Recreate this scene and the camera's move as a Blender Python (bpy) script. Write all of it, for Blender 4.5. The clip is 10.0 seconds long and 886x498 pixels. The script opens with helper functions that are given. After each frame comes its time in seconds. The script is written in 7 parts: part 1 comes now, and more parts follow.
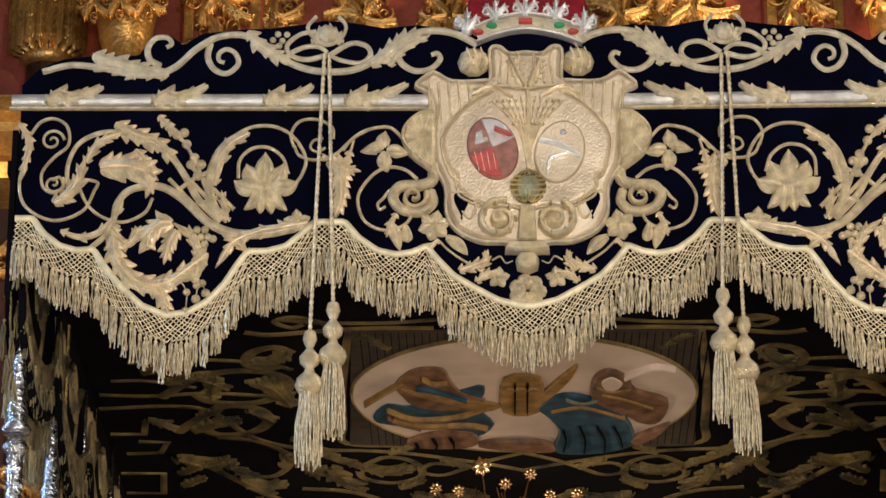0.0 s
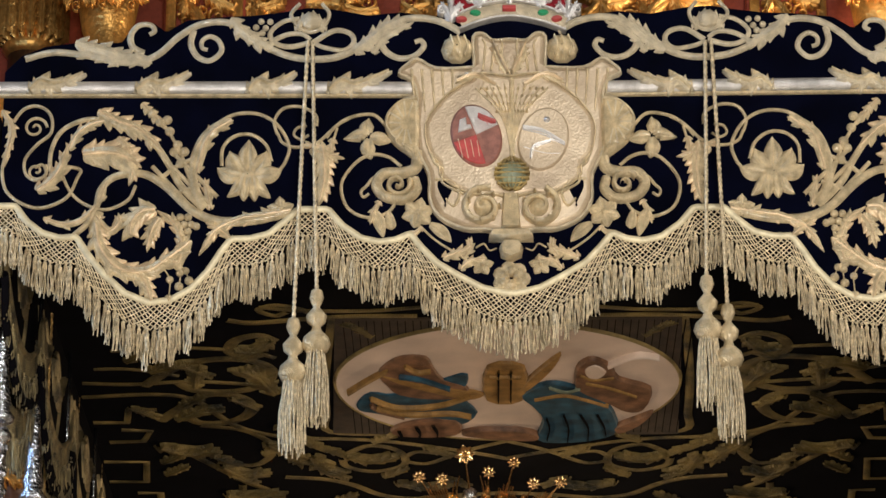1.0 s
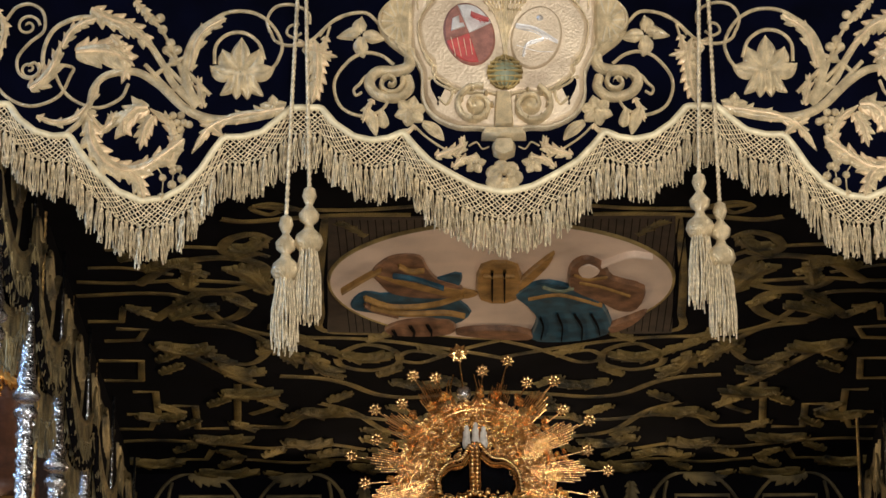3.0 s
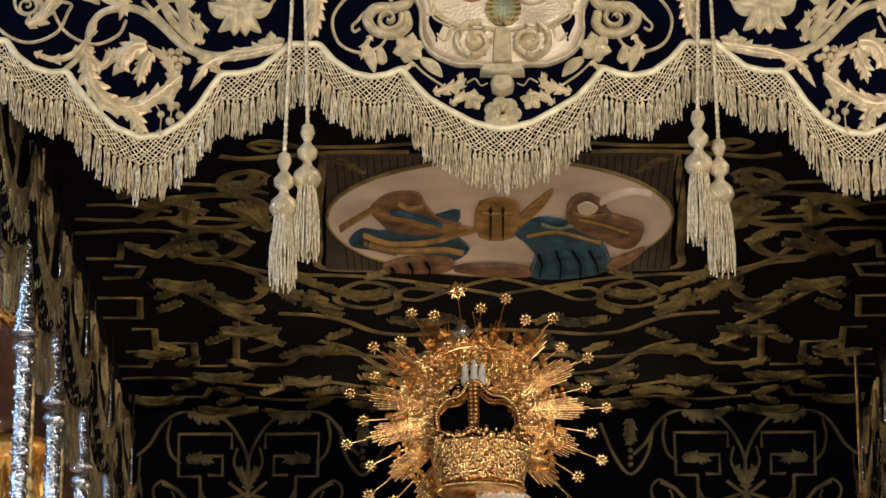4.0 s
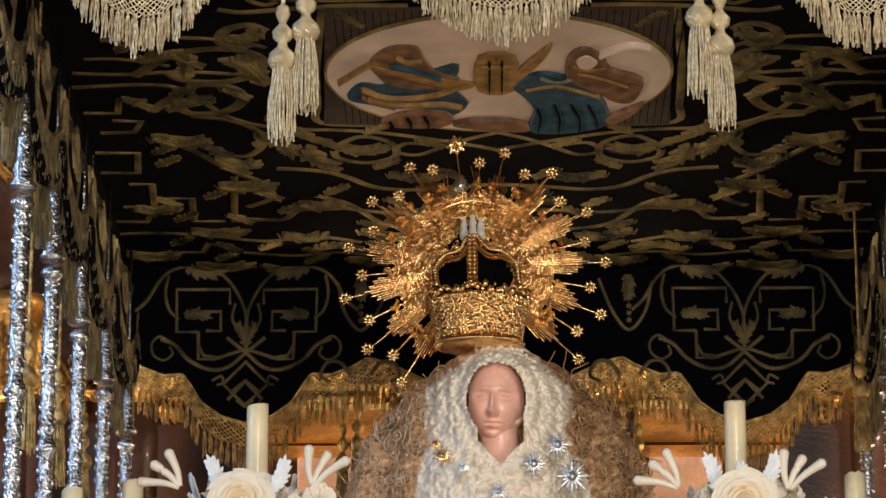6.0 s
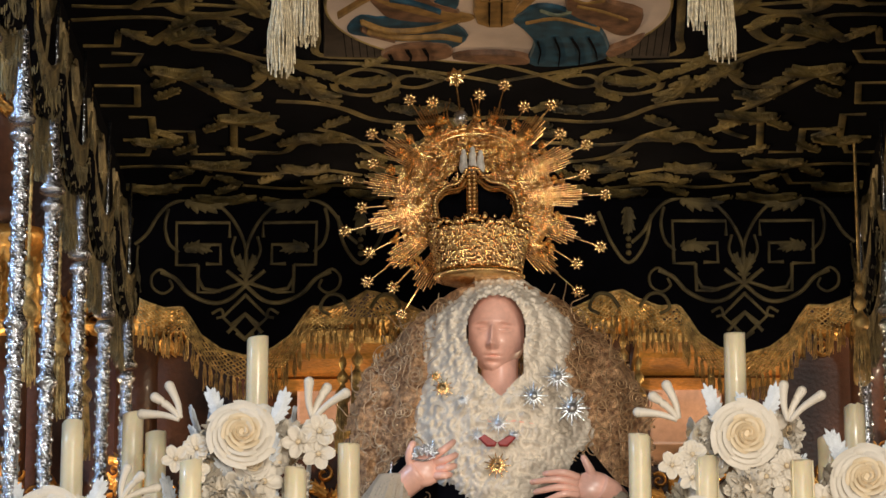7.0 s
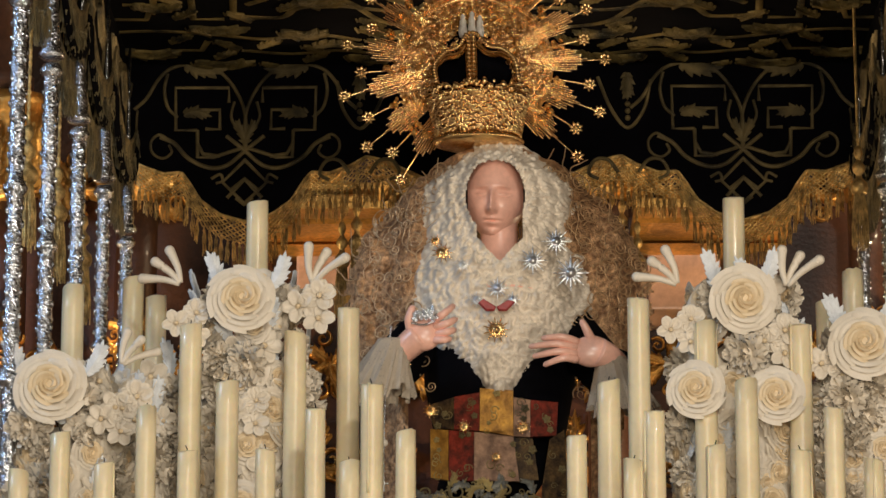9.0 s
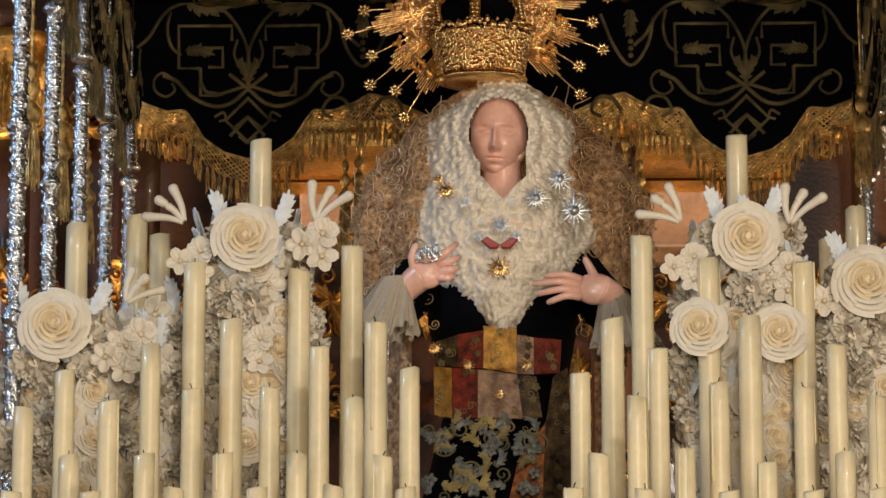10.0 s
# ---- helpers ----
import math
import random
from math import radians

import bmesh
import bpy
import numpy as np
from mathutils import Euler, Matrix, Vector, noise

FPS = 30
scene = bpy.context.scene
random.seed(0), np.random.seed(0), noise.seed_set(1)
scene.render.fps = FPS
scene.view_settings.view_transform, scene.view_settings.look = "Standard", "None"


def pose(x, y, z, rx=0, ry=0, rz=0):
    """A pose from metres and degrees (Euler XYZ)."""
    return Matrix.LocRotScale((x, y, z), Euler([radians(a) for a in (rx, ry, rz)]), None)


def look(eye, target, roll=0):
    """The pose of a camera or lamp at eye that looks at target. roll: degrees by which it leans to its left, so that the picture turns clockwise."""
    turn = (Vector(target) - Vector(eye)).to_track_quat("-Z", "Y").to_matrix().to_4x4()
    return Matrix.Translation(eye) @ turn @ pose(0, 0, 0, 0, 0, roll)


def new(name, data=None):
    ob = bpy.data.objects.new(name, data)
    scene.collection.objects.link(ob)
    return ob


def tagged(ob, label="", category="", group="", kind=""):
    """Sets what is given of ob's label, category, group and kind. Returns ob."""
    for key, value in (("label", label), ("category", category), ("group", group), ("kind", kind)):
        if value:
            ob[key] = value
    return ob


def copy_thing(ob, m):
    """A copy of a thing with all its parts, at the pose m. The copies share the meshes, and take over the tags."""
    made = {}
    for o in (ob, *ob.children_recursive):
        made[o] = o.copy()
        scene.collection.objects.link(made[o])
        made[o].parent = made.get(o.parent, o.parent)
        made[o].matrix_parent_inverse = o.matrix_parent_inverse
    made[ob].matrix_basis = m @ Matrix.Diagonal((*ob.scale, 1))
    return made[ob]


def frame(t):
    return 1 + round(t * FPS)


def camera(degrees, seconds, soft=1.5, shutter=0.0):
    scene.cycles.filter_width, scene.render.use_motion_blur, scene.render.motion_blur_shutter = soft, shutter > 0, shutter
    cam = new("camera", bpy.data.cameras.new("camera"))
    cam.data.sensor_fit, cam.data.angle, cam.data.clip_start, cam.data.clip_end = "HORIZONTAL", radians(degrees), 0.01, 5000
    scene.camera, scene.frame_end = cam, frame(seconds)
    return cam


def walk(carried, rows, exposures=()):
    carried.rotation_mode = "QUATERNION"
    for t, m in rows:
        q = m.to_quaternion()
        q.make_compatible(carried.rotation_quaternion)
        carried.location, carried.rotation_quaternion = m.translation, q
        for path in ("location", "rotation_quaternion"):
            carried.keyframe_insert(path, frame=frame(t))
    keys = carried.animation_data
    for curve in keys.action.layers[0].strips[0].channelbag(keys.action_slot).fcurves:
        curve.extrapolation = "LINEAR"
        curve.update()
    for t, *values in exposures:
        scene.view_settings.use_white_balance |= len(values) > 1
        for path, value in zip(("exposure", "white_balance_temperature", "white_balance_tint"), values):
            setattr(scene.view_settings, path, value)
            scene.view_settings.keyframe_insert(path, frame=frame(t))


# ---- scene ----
# the camera: a long lens, tilted down by hand
cam = camera(14.89, 10.0)
walk(cam, [
    (0, pose(-0.0477, -0.0233, 1.6229, 112.028, -0.097, 1.041)),
    (0.5, pose(-0.0508, -0.0174, 1.6201, 112.025, 0.038, 0.884)),
    (1, pose(-0.0526, -0.0127, 1.6182, 111.881, 0.040, 0.758)),
    (1.5, pose(-0.0467, -0.0097, 1.6132, 111.538, -0.041, 0.724)),
    (2, pose(-0.0433, -0.0117, 1.6164, 111.068, 0.007, 0.720)),
    (2.5, pose(-0.0388, -0.0169, 1.6105, 110.674, -0.016, 0.742)),
    (4, pose(-0.0355, -0.0087, 1.6024, 109.222, -0.012, 0.722)),
    (4.5, pose(-0.0414, -0.0063, 1.5991, 108.658, 0.013, 0.665)),
    (5, pose(-0.0378, -0.0014, 1.5978, 108.063, 0.001, 0.676)),
    (5.5, pose(-0.0413, 0.0080, 1.5963, 107.426, -0.013, 0.657)),
    (7, pose(-0.0435, 0.0176, 1.5869, 105.775, 0.036, 0.657)),
    (7.5, pose(-0.0456, 0.0150, 1.5824, 105.131, 0.009, 0.651)),
    (8, pose(-0.0396, 0.0101, 1.5830, 104.518, -0.001, 0.683)),
    (8.5, pose(-0.0383, 0.0054, 1.5868, 104.001, 0.024, 0.666)),
    (9, pose(-0.0456, 0.0043, 1.5811, 103.508, 0.035, 0.629)),
    (9.5, pose(-0.0322, 0.0182, 1.5821, 102.962, -0.009, 0.738)),
    (10, pose(-0.0480, -0.0031, 1.5798, 102.455, 0.100, 0.685)),
], exposures=[(0.0, 0.0, 6050, 10), (4.5, 0.0, 6050, 10), (5.5, -0.02, 6100, 10), (7.0, -0.15, 6300, 10), (8.5, -0.32, 6620, 10), (9.2, -0.43, 6720, 10), (10.0, -0.43, 6780, 10)])

# plan: front hanging at FRONT, back hanging at BACK, canopy roof at ROOF
FRONT, BACK, ROOF, RAIL, SIDE, FIGURE = 6.69, 9.88, 4.53, 4.63, 1.10, 8.2
MID = 0.0058

# ---- light ----
world = bpy.data.worlds.new("world")
scene.world = world
world.use_nodes = True
world.node_tree.nodes["Background"].inputs[0].default_value = (1.0, 0.86, 0.7, 1)
world.node_tree.nodes["Background"].inputs[1].default_value = 0.07


def lamp(name, eye, target, watts, size, colour):
    data = bpy.data.lights.new(name, "AREA")
    data.energy, data.shape, data.size, data.color = watts, "DISK", size, colour
    ob = new(name, data)
    ob.matrix_world = look(eye, target)
    return ob


lamp("nave_side_light", (1.6, -1.0, 5.6), (0, 7.5, 4.0), 225, 0.7, (1.0, 0.95, 0.86))
lamp("nave_side_light", (0.1, 0.2, 2.7), (0, 8.2, 3.8), 225, 1.6, (1.0, 0.90, 0.76))
# unseen low fill light, added to brighten the canopy roof from below
lamp("nave_side_light", (2.2, 1.0, 1.1), (-0.2, 8.2, 4.0), 150, 1.8, (1.0, 0.86, 0.69))
lamp("aisle_window_light", (-4.2, 6.4, 5.2), (-1.1, 8.4, 3.2), 90, 0.9, (0.45, 0.68, 1.0))
# fill lamps added out of view to brighten the gilding and the back fringe
lamp("altar_fill_lamp", (-2.4, 10.6, 3.0), (-0.5, 12.0, 4.2), 85, 0.4, (1.0, 0.72, 0.42))
lamp("altar_fill_lamp", (2.4, 10.6, 3.0), (0.5, 12.0, 4.2), 85, 0.4, (1.0, 0.72, 0.42))
lamp("altar_fill_lamp", (2.4, 10.4, 6.0), (0.5, 12.0, 7.5), 85, 0.5, (1.0, 0.78, 0.52))


# ---- materials ----
def mat(name, base, rough=0.6, metal=0.0, scale=30.0, vary=0.25, bump=0.2, fine=400.0, coat=0.0, sheen=0.0, sub=0.0, wave=0.0, dist=0.002, other=None, spec=0.5, eyelet=0.0):
    m = bpy.data.materials.new(name)
    m.use_nodes = True
    t = m.node_tree
    b = t.nodes["Principled BSDF"]
    co = t.nodes.new("ShaderNodeTexCoord")
    geo = t.nodes.new("ShaderNodeNewGeometry")
    n1, n2 = t.nodes.new("ShaderNodeTexNoise"), t.nodes.new("ShaderNodeTexNoise")
    n1.inputs["Scale"].default_value, n2.inputs["Scale"].default_value = scale, fine
    n1.inputs["Detail"].default_value = 5
    for n in (n1, n2):
        t.links.new(geo.outputs["Position"], n.inputs["Vector"])
    mix = t.nodes.new("ShaderNodeMix")
    mix.data_type = "RGBA"
    lo = other or [c * (1 - vary) for c in base]
    hi = [min(1, c * (1 + vary)) for c in base]
    mix.inputs[6].default_value, mix.inputs[7].default_value = (*lo, 1), (*hi, 1)
    ramp = t.nodes.new("ShaderNodeMapRange")
    ramp.inputs[1].default_value, ramp.inputs[2].default_value = 0.32, 0.68
    t.links.new(n1.outputs[0], ramp.inputs[0])
    t.links.new(ramp.outputs[0], mix.inputs[0])
    mix2 = t.nodes.new("ShaderNodeMix")
    mix2.data_type, mix2.blend_type = "RGBA", "MULTIPLY"
    mix2.inputs[0].default_value = 0.5
    t.links.new(mix.outputs[2], mix2.inputs[6])
    grey = t.nodes.new("ShaderNodeMapRange")
    grey.inputs[1].default_value, grey.inputs[2].default_value, grey.inputs[3].default_value, grey.inputs[4].default_value = 0.3, 0.7, 1 - vary, 1 + vary * 0.5
    t.links.new(n2.outputs[0], grey.inputs[0])
    t.links.new(grey.outputs[0], mix2.inputs[7])
    if eyelet:
        # small pierced holes between the threads
        vor = t.nodes.new("ShaderNodeTexVoronoi")
        vor.inputs["Scale"].default_value = eyelet
        warp = t.nodes.new("ShaderNodeVectorMath")
        warp.operation = "MULTIPLY_ADD"
        warp.inputs[1].default_value = (0.02, 0.02, 0.02)
        t.links.new(n1.outputs["Color"], warp.inputs[0])
        t.links.new(geo.outputs["Position"], warp.inputs[2])
        t.links.new(warp.outputs[0], vor.inputs["Vector"])
        hole = t.nodes.new("ShaderNodeMapRange")
        hole.inputs[1].default_value, hole.inputs[2].default_value, hole.inputs[3].default_value, hole.inputs[4].default_value = 0.10, 0.24, 0.70, 1.0
        t.links.new(vor.outputs["Distance"], hole.inputs[0])
        mix3 = t.nodes.new("ShaderNodeMix")
        mix3.data_type, mix3.blend_type = "RGBA", "MULTIPLY"
        mix3.inputs[0].default_value = 1.0
        t.links.new(mix2.outputs[2], mix3.inputs[6])
        t.links.new(hole.outputs[0], mix3.inputs[7])
        t.links.new(mix3.outputs[2], b.inputs["Base Color"])
    else:
        t.links.new(mix2.outputs[2], b.inputs["Base Color"])
    b.inputs["Roughness"].default_value, b.inputs["Metallic"].default_value = rough, metal
    b.inputs["Coat Weight"].default_value, b.inputs["Sheen Weight"].default_value = coat, sheen
    b.inputs["Specular IOR Level"].default_value = spec
    b.inputs["Subsurface Weight"].default_value = sub
    b.inputs["Subsurface Radius"].default_value = (0.03, 0.018, 0.008)
    if bump:
        bp = t.nodes.new("ShaderNodeBump")
        bp.inputs["Strength"].default_value, bp.inputs["Distance"].default_value = bump, dist
        if wave:
            w = t.nodes.new("ShaderNodeTexWave")
            w.bands_direction = "DIAGONAL"
            w.inputs["Scale"].default_value, w.inputs["Distortion"].default_value, w.inputs["Detail"].default_value = wave, 6.0, 2
            t.links.new(geo.outputs["Position"], w.inputs["Vector"])
            add = t.nodes.new("ShaderNodeMath")
            t.links.new(w.outputs["Fac"], add.inputs[0])
            t.links.new(n2.outputs[0], add.inputs[1])
            t.links.new(add.outputs[0], bp.inputs["Height"])
        else:
            t.links.new(n2.outputs[0], bp.inputs["Height"])
        t.links.new(bp.outputs[0], b.inputs["Normal"])
    return m


VELVET = mat("navy_velvet", (0.0007, 0.0011, 0.0060), 0.95, 0, 9, 0.4, 0.25, 500, spec=0.04)
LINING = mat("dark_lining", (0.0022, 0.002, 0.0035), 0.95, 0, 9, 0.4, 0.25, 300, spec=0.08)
THREAD = mat("gold_thread", (0.63, 0.51, 0.31), 0.34, 0.3, 45, 0.28, 0.6, 420, wave=150, dist=0.0035, coat=0.35)
PALE = mat("pale_gold_thread", (0.64, 0.55, 0.385), 0.36, 0.3, 45, 0.22, 0.6, 420, wave=150, dist=0.0035, coat=0.35)
SILVERTHREAD = mat("silver_thread", (0.62, 0.60, 0.58), 0.35, 0.6, 30, 0.25, 0.4, 600, wave=150, dist=0.0022)
OLDGOLD = mat("dull_gold_thread", (0.38, 0.28, 0.10), 0.5, 0.3, 14, 0.45, 0.5, 500, wave=140, dist=0.002, other=(0.17, 0.12, 0.045))
BRAID = mat("gold_braid", (0.68, 0.60, 0.40), 0.5, 0.25, 40, 0.2, 0.6, 900, dist=0.001)
FRINGE = mat("fringe_gold", (0.74, 0.62, 0.41), 0.36, 0.45, 90, 0.33, 1.0, 420, dist=0.003)
DULLFRINGE = mat("old_fringe_gold", (0.62, 0.42, 0.16), 0.3, 0.75, 40, 0.55, 0.8, 420, dist=0.003)
GOLD = mat("gilded_metal", (0.93, 0.58, 0.26), 0.22, 1.0, 30, 0.2, 0.25, 200, dist=0.002)
GILT = mat("gilded_carved_wood", (0.62, 0.34, 0.09), 0.35, 0.75, 5, 0.5, 0.4, 60, dist=0.01)
WOOD = mat("red_brown_wood", (0.055, 0.020, 0.010), 0.45, 0, 2.5, 0.5, 0.35, 60, coat=0.3, dist=0.006)
REDPAINT = mat("red_painted_wood", (0.30, 0.06, 0.03), 0.5, 0, 3, 0.4, 0.3, 60, dist=0.006)
STONE = mat("warm_plaster", (0.42, 0.33, 0.24), 0.85, 0, 1.5, 0.25, 0.3, 40, dist=0.005)
SILVER = mat("chased_silver", (0.62, 0.64, 0.68), 0.26, 1.0, 40, 0.3, 0.9, 130, dist=0.006)
WAX = mat("cream_wax", (0.82, 0.70, 0.46), 0.33, 0, 8, 0.08, 0.12, 60, coat=0.25, sub=0.25, dist=0.003)
WICK = mat("burnt_wick", (0.02, 0.018, 0.015), 0.9)
PETAL = mat("white_wax_petal", (0.75, 0.675, 0.56), 0.5, 0, 25, 0.05, 0.2, 200, dist=0.001)
HEART = mat("cream_rose_petal", (0.75, 0.60, 0.39), 0.45, 0, 30, 0.05, 0.2, 200, dist=0.001)
LEAFWHITE = mat("bluish_white_leaf", (0.72, 0.75, 0.78), 0.55, 0, 40, 0.1, 0.4, 250, dist=0.002)
LACE = mat("ivory_lace", (0.76, 0.67, 0.55), 0.75, 0, 60, 0.04, 0.35, 260, dist=0.002, eyelet=105)
SKIN = mat("painted_carved_flesh", (0.88, 0.50, 0.39), 0.30, 0, 14, 0.12, 0.05, 100, coat=0.15)
HAIR = mat("dark_painted_hair", (0.03, 0.018, 0.012), 0.5)
NETGOLD = mat("brown_gold_net", (0.62, 0.38, 0.20), 0.42, 0.35, 70, 0.35, 1.0, 230, dist=0.006, other=(0.22, 0.11, 0.055), eyelet=150)
GILTWIRE = mat("gilt_wire", (0.62, 0.42, 0.24), 0.34, 0.6, 40, 0.25, 0.3, 300)
# gold with the back hanging's shade in its colour; reused on sash and skirt
BACKGOLD = mat("shade_dimmed_gold", (0.20, 0.15, 0.06), 0.5, 0.3, 12, 0.4, 0.5, 400, wave=130, dist=0.002, other=(0.05, 0.04, 0.02))
PEWTERTHREAD = mat("dull_silver_thread", (0.17, 0.165, 0.14), 0.4, 0.4, 50, 0.4, 0.5, 400, spec=0.12)
# roof embroidery gold, darkened in its colour for the dim light under the roof
ROOFGOLD = mat("shaded_gold_thread", (0.26, 0.19, 0.06), 0.5, 0.3, 11, 0.4, 0.6, 260, wave=120, dist=0.003, other=(0.022, 0.022, 0.014))
# shaded copy of the fringe gold: the darkness inside the canopy is in the colour
SIDEFRINGE = mat("shaded_fringe_gold", (0.27, 0.21, 0.10), 0.42, 0.4, 14, 0.5, 0.8, 420, dist=0.003, other=(0.05, 0.045, 0.03))
MARBLE = mat("rose_marble", (0.50, 0.31, 0.22), 0.3, 0, 6, 0.25, 0.1, 60)
ROSESILK = mat("faded_rose_silk", (0.27, 0.16, 0.10), 0.5, 0.1, 35, 0.4, 0.6, 160, other=(0.13, 0.075, 0.05), spec=0.12)
GOLDSILK = mat("ochre_gold_silk", (0.34, 0.17, 0.03), 0.4, 0.3, 35, 0.35, 0.6, 160, other=(0.15, 0.065, 0.015), spec=0.12)
OLIVESILK = mat("olive_brown_brocade", (0.075, 0.045, 0.018), 0.5, 0.2, 40, 0.5, 0.6, 160, other=(0.012, 0.008, 0.008), spec=0.12)
REDSILK = mat("brick_red_brocade", (0.17, 0.022, 0.012), 0.5, 0.1, 40, 0.4, 0.6, 160, other=(0.05, 0.014, 0.008), spec=0.12)
BROCADE = mat("figured_brocade", (0.20, 0.085, 0.022), 0.5, 0.25, 60, 0.5, 0.6, 260, other=(0.11, 0.010, 0.008), spec=0.12)
CRIMSON = mat("crimson_velvet", (0.17, 0.006, 0.012), 0.8, 0, 40, 0.35, 0.3, 300, spec=0.2)
RED = mat("red_silk", (0.38, 0.045, 0.04), 0.45, 0, 50, 0.3, 0.3, 500)
MAROON = mat("maroon_silk", (0.24, 0.10, 0.075), 0.6, 0, 50, 0.3, 0.3, 500)
GREEN = mat("green_glass_paste", (0.03, 0.26, 0.11), 0.25, 0, 50, 0.2, 0.1, 300)
BUFF = mat("buff_satin", (0.54, 0.44, 0.31), 0.36, 0.3, 14, 0.2, 0.5, 220, dist=0.003, other=(0.40, 0.31, 0.21))
TAN = mat("tan_satin_stitch", (0.58, 0.43, 0.255), 0.36, 0.3, 30, 0.3, 0.6, 300, dist=0.002, coat=0.35)
SKYSILK = mat("grey_pink_silk", (0.78, 0.62, 0.50), 0.6, 0, 6, 0.15, 0.3, 400)
BLUESILK = mat("blue_silk_stitching", (0.018, 0.075, 0.12), 0.6, 0, 25, 0.5, 0.4, 300)
BROWNSILK = mat("brown_silk_stitching", (0.22, 0.11, 0.055), 0.6, 0, 25, 0.5, 0.4, 300)
DARKSILK = mat("dark_brown_silk", (0.045, 0.030, 0.018), 0.7, 0, 25, 0.4, 0.4, 300)
OCHRE = mat("ochre_silk_stitching", (0.36, 0.20, 0.055), 0.6, 0, 25, 0.4, 0.4, 300)
ASH = mat("grey_green_silk", (0.22, 0.25, 0.17), 0.55, 0.1, 50, 0.3, 0.3, 500)


# ---- tools ----
def spline(pts, n=6, closed=False):
    """Catmull-Rom through the points."""
    p = [Vector(q) for q in pts]
    if closed:
        p = [p[-1]] + p + p[:2]
    else:
        p = [2 * p[0] - p[1]] + p + [2 * p[-1] - p[-2]]
    out = []
    for a, b, c, d in zip(p, p[1:], p[2:], p[3:]):
        for k in range(n):
            s = k / n
            out.append(0.5 * (2 * b + (c - a) * s + (2 * a - 5 * b + 4 * c - d) * s * s + (3 * b - a - 3 * c + d) * s ** 3))
    if not closed:
        out.append(p[-2])
    return out


